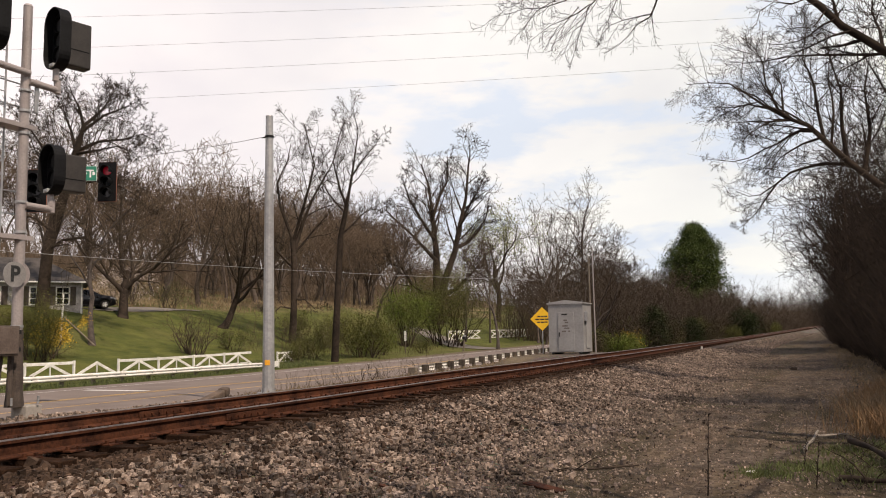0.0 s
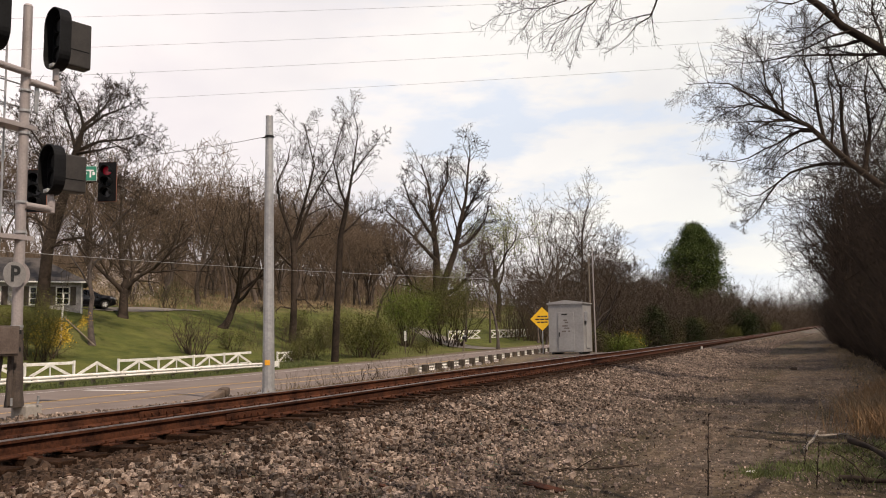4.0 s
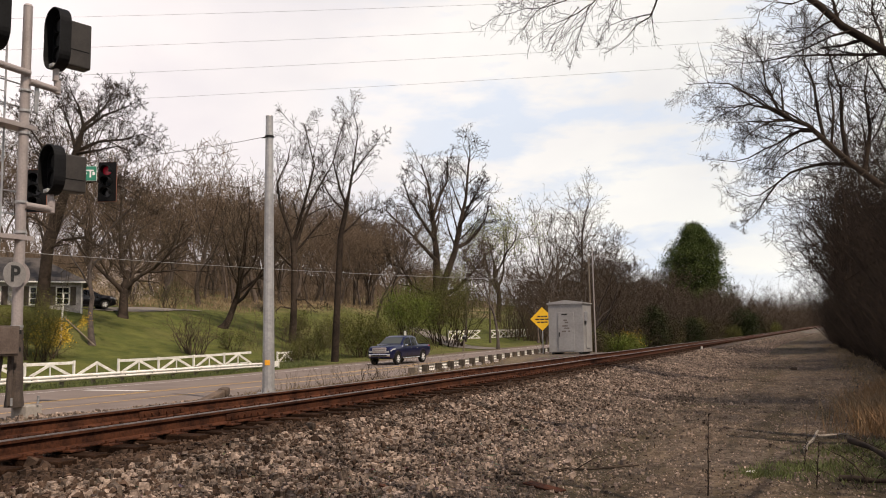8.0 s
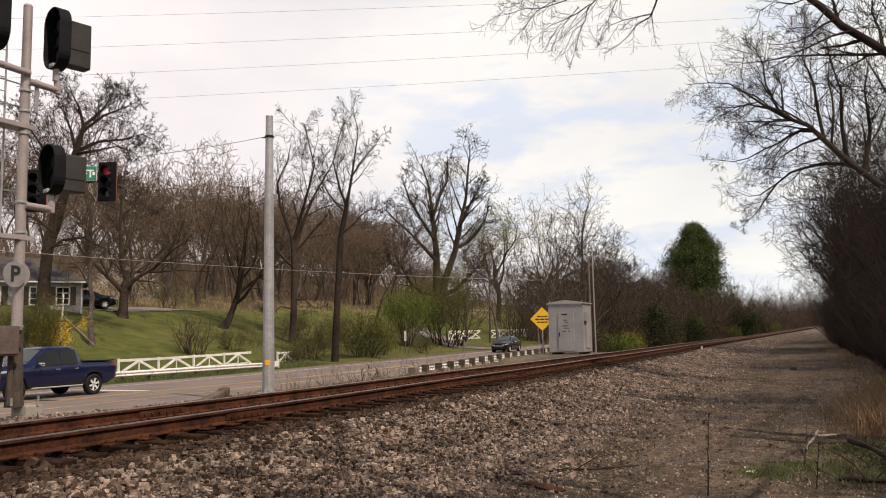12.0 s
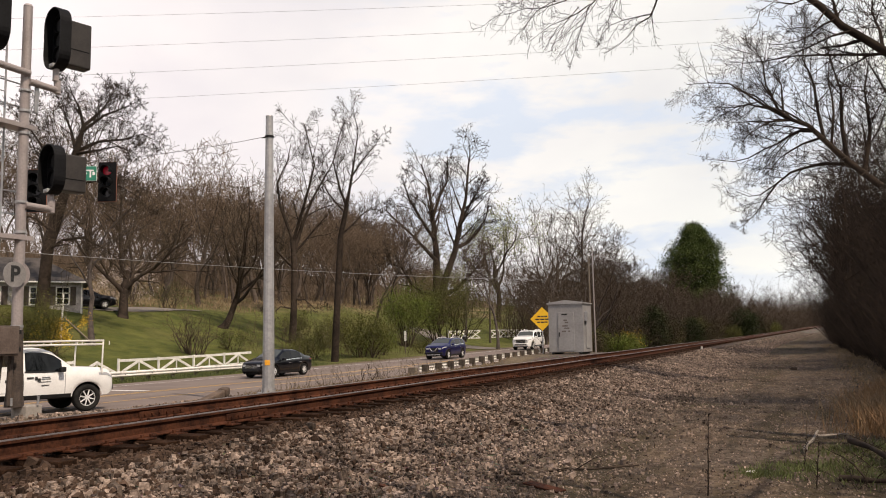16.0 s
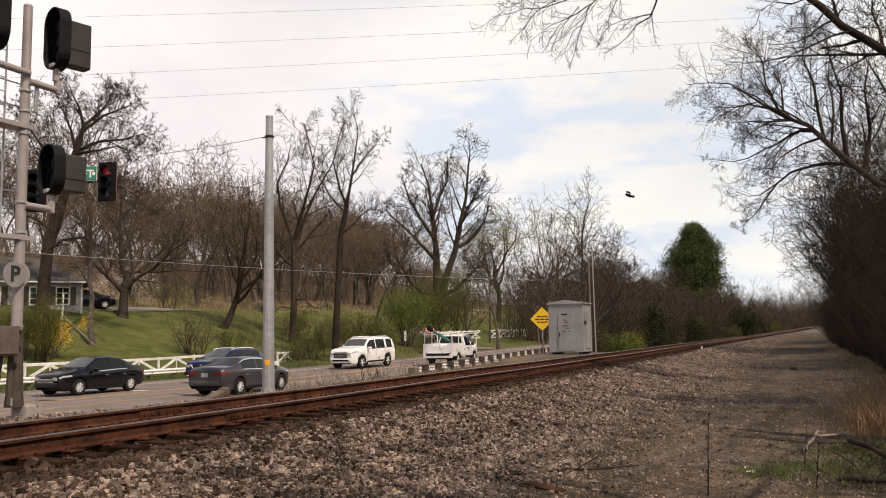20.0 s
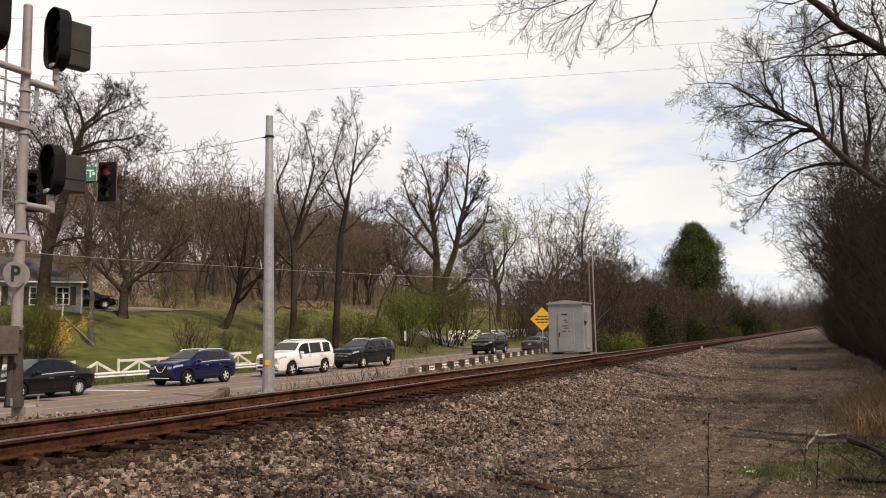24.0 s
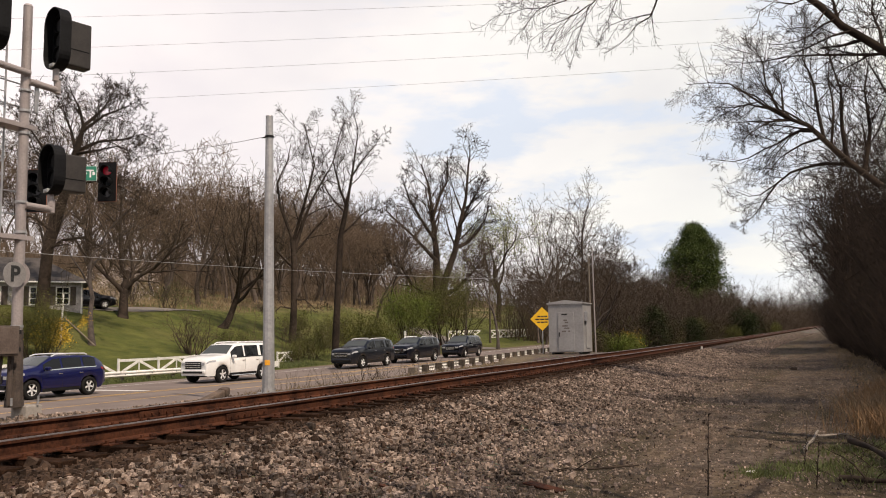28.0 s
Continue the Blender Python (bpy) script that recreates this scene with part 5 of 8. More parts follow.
def make_signal_mast():
    mx, my = -15.2, 12.28
    g = float(ground_z(mx, my))
    mast = thing("railway_signal", "tall grey railway signal mast with black signal heads and ladder", "railway signal", pose(mx, my, g, 0, 0, 90))
    H = 9.42 - g
    part("mast", rod((0, 0, 0.35), (0, 0, H), 0.115, 0.095, 20), M_ALU, mast, smooth=False)
    part("mast_cap", rod((0, 0, H), (0, 0, H + 0.05), 0.10, 0.075, 20), M_ALU, mast)
    for z in (1.9, 3.9, 4.55, 6.05, 6.55, 7.0):
        part("band", rod((0, 0, z), (0, 0, z + 0.05), 0.128, sides=20), M_GALV, mast, "metal band clamp")
    part("footing", box((0.40, 0.46, 0.42), (0.26, -0.06, 0.06), 0.03), M_CONC, mast, "weathered concrete footing")
    foot = bmesh.new()
    rod((0, 0, 0.25), (0, 0, 0.60), 0.20, 0.165, 10, foot)
    rod((0, 0, 0.60), (0, 0, 1.85), 0.165, 0.13, 12, foot)
    part("base_casting", foot, M_RUSTBASE, mast, "flared brown base casting")
    for sx in (-1, 1):
        for sy in (-1, 1):
            part("anchor_bolt", rod((sx * 0.32, sy * 0.32, 0.3), (sx * 0.32, sy * 0.32, 0.46), 0.025, sides=8), M_GALV, mast)
    # arms with their heads
    for z, x in ((7.72 - g, 0.74), (7.90 - g, -0.86), (5.00 - g, 0.68)):
        part("arm", rod((0, -0.10, z), (x, -0.10, z), 0.075, sides=14), M_ALU, mast)
        part("arm_elbow", rod((x, -0.10, z - 0.075), (x, -0.10, z + 0.22), 0.075, sides=14), M_ALU, mast)
    signal_head(mast, pose(0.74, -0.10, 8.90 - g, 0, 0, -90 - 14), 0.74, 1.44, 3, "black three-lamp signal head with oval backing")
    signal_head(mast, pose(-0.86, -0.10, 8.92 - g, 0, 0, 90 - 14), 0.74, 1.44, 3, "black three-lamp signal head with oval backing")
    signal_head(mast, pose(0.70, -0.10, 5.89 - g, 0, 0, -90 - 14), 0.74, 1.14, 2, "black two-lamp signal head with oval backing")
    # ladder and platforms on the far side
    for x in (-0.62, -0.22):
        part("ladder_rail", rod((x, 0.34, 0.4), (x, 0.34, 8.9), 0.022, sides=8), M_GALV, mast)
    for k in range(27):
        part("rung", rod((-0.62, 0.34, 0.6 + 0.305 * k), (-0.22, 0.34, 0.6 + 0.305 * k), 0.013, sides=6), M_GALV, mast)
    for z in (6.72 - g, 4.30 - g):
        part("platform", box((1.30, 0.50, 0.04), (-0.42, 0.16, z), 0.005), M_ALU, mast, "grey service platform")
        part("platform_edge", box((1.34, 0.03, 0.10), (-0.42, -0.10, z), 0.005), M_ALU, mast)
    for x, y in ((-0.95, 0.5), (-0.95, -0.05), (0.30, 0.5)):
        part("guard_post", rod((x, y, 6.75 - g), (x, y, 7.85 - g), 0.02, sides=8), M_GALV, mast)
        part("guard_post", rod((x, y, 4.33 - g), (x, y, 5.4 - g), 0.02, sides=8), M_GALV, mast)
    for z in (7.3, 7.82, 4.88, 5.38):
        part("guard_rail", rod((-0.95, 0.5, z - g), (0.30, 0.5, z - g), 0.018, sides=8), M_GALV, mast)
        part("guard_rail", rod((-0.95, -0.05, z - g), (-0.95, 0.5, z - g), 0.018, sides=8), M_GALV, mast)
    part("guard_loop", box((0.10, 0.05, 0.75), (0.24, -0.06, 7.45 - g), 0.02), M_GALV, mast)
    # marker discs and box
    disc = part("marker_disc", rod((-0.22, -0.16, 3.50 - g), (-0.22, -0.14, 3.50 - g), 0.27, sides=28), surf("white_enamel", (0.19, 0.18, 0.178), (0.26, 0.248, 0.242), 3, 0.5, 0, 0, 8, 0), mast, "round pale marker disc with a black letter P")
    txt = bpy.data.curves.new("letter", "FONT")
    txt.body, txt.align_x, txt.align_y, txt.size, txt.extrude, txt.offset = "P", "CENTER", "CENTER", 0.46, 0.004, 0.012
    letter = new("letter", txt)
    letter.data.materials.append(M_LETTER)
    letter.parent = disc
    letter.matrix_basis = pose(-0.22, -0.168, 3.50 - g, 90, 0, 0)
    part("back_disc", rod((0.12, 0.13, 3.54 - g), (0.12, 0.15, 3.54 - g), 0.27, sides=28), M_ALU, mast, "back of a round marker disc")
    bx = part("relay_box", box((0.62, 0.42, 0.62), (-0.52, -0.15, 2.12 - g), 0.02), M_RUSTBOX, mast, "brown metal relay box")
    part("box_door", box((0.54, 0.02, 0.54), (-0.52, -0.37, 2.12 - g), 0.01), M_RUSTBOX, bx)
    for z in (-0.18, 0.18):
        part("hinge", box((0.05, 0.05, 0.09), (-0.195, -0.34, 2.12 - g + z), 0.01), M_TRIM, bx)
    part("conduit", rod((-0.2, -0.1, 0.3), (-0.2, -0.1, 1.85 - g), 0.06, sides=10), M_RUSTBASE, mast)
    part("support_leg", rod((-0.55, -0.1, 0.0), (-0.40, -0.1, 1.6), 0.045, sides=8), M_RUSTBASE, mast)
    part("cable", tube_mesh("cable", [([(0.11, 0.05, 0.5), (0.13, 0.05, 2.5), (0.12, 0.06, 4.8), (0.11, 0.05, 7.0)], [0.015] * 4)], M_WIRE), None, mast)


make_signal_mast()

# ------------------------------------------------------------------ steel pole, span wire, traffic lights
def make_pole():
    x, y = -16.4, 22.87
    g = float(ground_z(x, y))
    pole = thing("steel_pole", "tall tapered grey steel pole beside the road", "pole", pose(x, y, g))
    part("shaft", rod((0, 0, 0), (0, 0, 9.65 - g), 0.205, 0.125, 12), M_POLE, pole)
    part("pole_cap", rod((0, 0, 9.65 - g), (0, 0, 9.69 - g), 0.135, 0.12, 12), M_GALV, pole)
    part("wire_clamp", rod((0, 0, 8.92 - g), (0, 0, 8.99 - g), 0.155, sides=14), M_TRIM, pole, "dark clamp band")
    part("base_plate", box((0.55, 0.55, 0.05), (0, 0, 0.02), 0.01), M_GALV, pole)
    for a in range(4):
        part("anchor_bolt", rod((0.22 * math.cos(a * 1.571 + 0.78), 0.22 * math.sin(a * 1.571 + 0.78), 0), (0.22 * math.cos(a * 1.571 + 0.78), 0.22 * math.sin(a * 1.571 + 0.78), 0.14), 0.02, sides=6), M_GALV, pole)
    part("hand_hole", box((0.02, 0.10, 0.20), (0.195, -0.03, 0.35), 0.01), M_GALV, pole)
    part("orange_tag", box((0.02, 0.17, 0.17), (0.08, -0.175, 1.02), 0.003, turn=Matrix.Rotation(-1.1, 4, "Z")), M_ORANGE, pole, "small orange tag")
    part("eye_bolt", rod((-0.15, 0, 8.95 - g), (-0.30, -0.02, 8.95 - g), 0.02, sides=6), M_TRIM, pole)


make_pole()
SPAN_A, SPAN_B = np.array((-16.55, 22.85, 8.97)), np.array((-28.5, 13.0, 7.9))


def span_at(t, sag=0.75):
    p = SPAN_A + (SPAN_B - SPAN_A) * t
    p[2] -= 4 * sag * t * (1 - t)
    return p


span_wire = thing("span_wire", "thin dark span wire carrying the traffic lights", "cable")
part("wire", tube_mesh("wire", [([span_at(t) for t in np.linspace(0, 1, 20)], [0.011] * 20)], M_WIRE), None, span_wire)
span_end = thing("steel_pole", "grey steel pole holding the span wire", "pole", pose(-34.0, 2.0, 0))
part("shaft", rod((0, 0, -0.2), (0, 0, 9.6), 0.2, 0.125, 12), M_POLE, span_end)
part("wire", tube_mesh("wire_end", [([SPAN_B, (SPAN_B + np.array((-34.0, 2.0, 8.6))) / 2 + np.array((0, 0, 0.1)), np.array((-34.0, 2.0, 8.6))], [0.011] * 3)], M_WIRE), None, span_wire)
M_RED = glow("lit_red_lens", (0.45, 0.01, 0.03), 0.06)
M_REDBODY = surf("red_brown_signal_body", (0.16, 0.045, 0.02), (0.26, 0.08, 0.035), 3, 0.5, 0, 0, 8, 0)


def traffic_light(x, y, z, rz, lit):
    tl = thing("traffic_light", "black three-lamp traffic light hanging from the span wire, red lit" if lit else "black three-lamp traffic light hanging from the span wire", "traffic light", pose(x, y, z, 0, 0, rz), "traffic lights")
    part("backplate", box((0.60, 0.03, 1.32), (0, 0.05, 0), 0.008), M_REDBODY, tl, "red-brown backplate")
    part("face", box((0.585, 0.02, 1.30), (0, 0.028, 0), 0.004), M_BLACK, tl)
    part("housing", box((0.36, 0.22, 1.08), (0, 0.16, 0), 0.03), M_REDBODY, tl)
    for k in range(3):
        zz = 0.36 - 0.36 * k
        v = bmesh.new()
        n, r, d = 14, 0.155, 0.26
        ring = [[v.verts.new((rr * math.cos(t), yy, zz + rr * math.sin(t))) for t in np.linspace(-0.45, math.pi + 0.45, n)] for rr, yy in ((r, 0.02), (r, -d), (r * 0.93, -d), (r * 0.93, 0.02))]
        for a, b in zip(ring, ring[1:]):
            for i in range(n - 1):
                v.faces.new((a[i], a[i + 1], b[i + 1], b[i]))
        part("visor", v, M_BLACK, tl)
        part("lens", rod((0, 0.0, zz), (0, 0.018, zz), 0.145, sides=18), M_RED if lit and k == 0 else M_GLASS, tl, "glowing red lens" if lit and k == 0 else "unlit dark lens")
    part("hanger", rod((0, 0.15, 0.54), (0, 0.15, 0.80), 0.02, sides=8), M_TRIM, tl)
    return tl


traffic_light(-20.44, 19.66, 7.24, 24, True)
traffic_light(-21.00, 17.47, 6.65, 24, False)
sign = thing("street_sign", "green street sign with white letters hanging from the span wire", "sign", pose(-20.45, 18.80, 7.36, 0, 0, 30))
part("plate", box((0.66, 0.02, 0.46), (0, 0, 0), 0.004), M_GREENSIGN, sign)
part("sign_border", box((0.68, 0.012, 0.48), (0, 0.006, 0), 0.004), M_WLETTER, sign)
txt = bpy.data.curves.new("lettering", "FONT")
txt.body, txt.align_x, txt.align_y, txt.size, txt.extrude, txt.offset = "FT", "CENTER", "CENTER", 0.34, 0.003, 0.008
letters = new("lettering", txt)
letters.data.materials.append(M_WLETTER)
letters.parent = sign
letters.matrix_basis = pose(0.07, -0.014, -0.02, 90, 0, 0)
part("sign_bar", box((0.08, 0.006, 0.10), (0.25, -0.014, 0.0), 0), M_WLETTER, sign, "white bar of small lettering")
part("hanger", rod((0, 0, 0.22), (0, 0, 0.45), 0.012, sides=6), M_TRIM, sign)

# ------------------------------------------------------------------ overhead lines
def power_line(a, b, sag, r, label, material=None):
    w = thing("overhead_line", label, "cable")
    pts = []
    for t in np.linspace(0, 1, 24):
        p = np.array(a) * (1 - t) + np.array(b) * t
        p[2] -= 4 * sag * t * (1 - t)
        pts.append(p)
    part("wire", tube_mesh("wire", [(pts, [r] * 24)], material or M_WIRE, 5), None, w)


AXX, AXY = math.cos(YAW), math.sin(YAW)


def from_eye(px_x, up_px, far):
    """A point far metres ahead, by its offsets from the middle of the view in units of the lens."""
    return (AXX * px_x * far - AXY * far, AXY * px_x * far + AXX * far, 2.05 + up_px * far)


for up0, up1 in ((0.4101, 0.4321), (0.3683, 0.4029), (0.3313, 0.3758), (0.2966, 0.3465)):
    power_line(from_eye(-0.617, up0, 48), from_eye(0.632, up1, 48), 0.25, 0.007, "thin overhead power line crossing the sky")
power_line(from_eye(-0.62, 0.122, 50), from_eye(0.12, 0.066, 85), 0.35, 0.014, "sagging pale telephone cable along the road", M_GALV)

# ------------------------------------------------------------------ signal cabinet and sign
def make_cabinet():
    xl, xr, yf, yb = -12.34, -10.48, 42.0, 43.8
    z0 = 1.04
    cab = thing("signal_cabinet", "silver metal railway signal cabinet on a gravel pad", "cabinet", pose((xl + xr) / 2, (yf + yb) / 2, z0))
    w, d, h = xr - xl, yb - yf, 2.52
    part("body", box((w, d, h), (0, 0, h / 2 + 0.05), 0.015), M_CAB, cab)
    roof = bmesh.new()
    pr = [(-w / 2 - 0.06, h + 0.05), (-w / 2 - 0.06, h + 0.11), (0, h + 0.26), (w / 2 + 0.06, h + 0.11), (w / 2 + 0.06, h + 0.05)]
    a = [roof.verts.new((x, -d / 2 - 0.06, z)) for x, z in pr]
    b = [roof.verts.new((x, d / 2 + 0.06, z)) for x, z in pr]
    roof.faces.new(a), roof.faces.new(b)
    for i in range(len(a)):
        roof.faces.new((a[i], a[i - 1], b[i - 1], b[i]))
    part("roof", roof, M_CAB, cab)
    door = part("door", box((0.86, 0.04, 2.0), (0.02, -d / 2 - 0.02, 1.13), 0.01), M_CAB, cab, "silver door with dark stencilled rows")
    part("handle", box((0.04, 0.05, 0.22), (-0.34, -d / 2 - 0.06, 0.98), 0.01), M_TRIM, door)
    part("vent", box((0.3, 0.02, 0.07), (-0.05, -d / 2 - 0.05, 2.02), 0.005), M_TRIM, door)
    for z, w2 in ((1.72, 0.26), (1.60, 0.26), (1.42, 0.40), (1.30, 0.38), (1.14, 0.44)):
        for k in range(4):
            if (k + int(z * 100)) % 5:
                part("stencil_bar", box((w2 / 5, 0.006, 0.065), (0.02 - w2 / 2 + w2 * (k + 0.5) / 4, -d / 2 - 0.043, z), 0), M_RUSTBOX, door)
    part("side_panel", box((0.04, 0.8, 1.9), (w / 2 + 0.02, 0, 1.2), 0.01), M_CAB, cab)
    part("side_box", box((0.16, 0.35, 0.5), (w / 2 + 0.08, -0.55, 1.9), 0.015), M_GALV, cab)
    for sx in (-1, 1):
        part("skid", box((0.14, d, 0.12), (sx * (w / 2 - 0.2), 0, 0.0), 0.01), M_TRIM, cab, "dark foot under the cabinet")
        part("lifting_eye", rod((sx * (w / 2 - 0.05), -d / 2 + 0.1, h + 0.1), (sx * (w / 2 - 0.05), -d / 2 + 0.1, h + 0.24), 0.02, sides=6), M_GALV, cab)


make_cabinet()
antenna = thing("antenna_pole", "thin pale antenna pole behind the cabinet", "pole", on_ground(-10.95, 46.6))
part("shaft", rod((0, 0, 0), (0, 0, 6.1), 0.045, 0.03, 8), M_ALU, antenna)
part("antenna_arm", rod((0, 0, 5.55), (0.9, 0.25, 5.60), 0.018, sides=6), M_ALU, antenna)
part("antenna_rod", rod((0.9, 0.15, 5.60), (0.9, 0.35, 5.60), 0.018, sides=6), M_ALU, antenna)
whip = thing("antenna_pole", "short dark pole behind the cabinet", "pole", on_ground(-11.4, 47.5))
part("shaft", rod((0, 0, 0), (0, 0, 5.9), 0.05, 0.045, 8), M_WOODPOST, whip)

ysign = thing("warning_sign", "yellow diamond warning sign with rows of dark lettering", "sign", pose(-13.40, 44.4, float(ground_z(-13.40, 44.4)), 0, 0, 17))
dia = bmesh.new()
box((0.94, 0.012, 0.94), (0, 0, 0), 0, dia, Matrix.Rotation(math.pi / 4, 4, "Y"))
zc = 2.90 - float(ground_z(-13.40, 44.4))
part("plate", dia, M_YSIGN, ysign, "yellow diamond plate", m=pose(0, -0.05, zc))
part("post", box((0.06, 0.04, zc + 0.5), (0, 0, zc / 2 + 0.2), 0.004), M_GALV, ysign)
for z, w in ((0.14, 0.56), (-0.02, 0.82), (-0.18, 0.60)):
    for k in range(3):
        part("lettering_bar", box((w / 3.5, 0.004, 0.075), ((k - 1) * w / 3, -0.06, zc + z), 0), M_LETTER, ysign)

# ------------------------------------------------------------------ guardrails and fences
W_PROF = [(0.0, 0.0), (0.045, 0.03), (0.075, 0.06), (0.075, 0.10), (0.02, 0.14), (0.02, 0.17), (0.075, 0.21), (0.075, 0.25), (0.045, 0.28), (0.0, 0.31)]


def guardrail(label, d_of, s0, s1, face, post_material, beam_material, z_of, spacing=1.9, blocks=False, post_w=0.15):
    g = thing("guardrail", label, "guardrail")
    s = s0
    n = 0
    while s < s1:
        e = min(s + 3.8, s1)
        bm = bmesh.new()
        rows = []
        for q in np.linspace(s, e + 0.06, 4):
            x, z = -d_of(q), z_of(q)
            rows.append([(bm.verts.new((x + face * a, q, z + b)), bm.verts.new((x + face * a - face * 0.006, q, z + b))) for a, b in W_PROF])
        for p, q in zip(rows, rows[1:]):
            for i in range(len(W_PROF) - 1):
                bm.faces.new((p[i][0], p[i + 1][0], q[i + 1][0], q[i][0]))
                bm.faces.new((p[i][1], q[i][1], q[i + 1][1], p[i + 1][1]))
        part("beam", bm, beam_material, g)
        s = e
    s = s0 + 0.4
    while s < s1:
        x, z = -d_of(s), z_of(s)
        gz = float(ground_z(x - face * 0.22, s))
        part("post", box((0.16, post_w, z + 0.33 - gz + 0.25), (x - face * 0.22, s, (z + 0.33 + gz - 0.25) / 2), 0.01), post_material, g)
        part("block", box((0.16, post_w, 0.34), (x - face * 0.07, s, z + 0.16), 0.01), post_material, g)
        for b in (0.10, 0.21):
            part("reflector_bolt", rod((x + face * 0.03, s, z + b + 0.03), (x + face * 0.05, s, z + b + 0.03), 0.03, sides=6), M_TRIM, g)
        s += spacing
    return g


gr = guardrail("white-painted steel guardrail on dark posts along the road", lambda s: 32.5, 2, 45.2, 1, M_WOODPOST, M_WHITE, lambda s: 0.24)
end = bmesh.new()
box((0.10, 0.9, 0.42), (-32.45, 45.9, 0.40), 0.02, end)
box((0.10, 0.08, 0.62), (-32.4, 46.3, 0.39), 0.02, end)
part("end_terminal", end, M_WHITE, gr, "white flat end terminal")
guardrail("weathered roadside guardrail with wooden blocks, seen from behind", lambda s: float(near_line(s)) - 2.9, 37.6, 74, -1, M_DARKPOST, M_WHITE, lambda s: 0.28 + float(road_z(s)), post_w=0.24)
stub = thing("wooden_post", "thick weathered wooden end post of the guardrail", "post", on_ground(-17.9, 37.0))
part("post", box((0.40, 0.34, 0.9), (0, 0, 0.05), 0.03), M_WOODPOST, stub)


def fence_panel(fence, a, b, top=True, cross=False, h=0.98):
    """Posts, a top rail and slanting rails between two points on the ground."""
    a, b = Vector(a), Vector(b)
    up = Vector((0, 0, 1))
    m = (a + b) / 2
    side = (b - a).normalized().to_track_quat("X", "Z").to_matrix().to_4x4()

    def plank(p, q, w=0.15, t=0.04):
        v = q - p
        rot = v.to_track_quat("X", "Z").to_matrix().to_4x4()
        return box((v.length, t, w), (p + q) / 2, 0.006, turn=rot)
    part("post", box((0.11, 0.11, h + 0.3), a + up * (h / 2 - 0.1), 0.008), M_WHITE, fence)
    if top:
        part("rail", plank(a + up * (h - 0.07), b + up * (h - 0.07)), M_WHITE, fence)
    off = Vector((0.03, -0.03, 0))
    if cross:
        part("brace", plank(a + up * 0.12 + off, b + up * (h - 0.1) + off), M_WHITE, fence)
        part("brace", plank(a + up * (h - 0.1) - off, b + up * 0.12 - off), M_WHITE, fence)
        part("rail", plank(a + up * 0.1, b + up * 0.1), M_WHITE, fence)
    else:
        part("brace", plank(a + up * 0.15 + off, m + up * (h - 0.12) + off), M_WHITE, fence)
        part("brace", plank(m + up * (h - 0.12) + off, b + up * 0.15 + off), M_WHITE, fence)
        part("stake", box((0.06, 0.06, h), m + up * (h / 2 - 0.05), 0.006), M_WHITE, fence)
        part("rail", plank(a + up * 0.22, b + up * 0.22, 0.10), M_WHITE, fence)


fence = thing("fence", "white wooden rail fence with slanting braces, paint worn", "fence")
fx = [(-35.6 - 0.10 * math.sin(k), 8 + 3.05 * k) for k in range(14)]
for k, ((x0, y0), (x1, y1)) in enumerate(zip(fx, fx[1:])):
    fence_panel(fence, (x0, y0, float(ground_z(x0, y0))), (x1, y1, float(ground_z(x1, y1))), top=k != 8)
fence2 = thing("fence", "broken piece of white rail fence among brush", "fence")
fence_panel(fence2, (-36.2, 51.6, 0.1), (-36.6, 54.3, 0.1))
fence3 = thing("fence", "white cross-braced paddock fence beyond a lawn", "fence")
for k in range(9):
    x0, y0, x1, y1 = -40.5 + 0.05 * k, 94 + 3.6 * k, -40.45 + 0.05 * k, 97.3 + 3.6 * k
    if k != 3:
        fence_panel(fence3, (x0, y0, float(ground_z(x0, y0))), (x1, y1, float(ground_z(x1, y1))), cross=True, h=1.15)
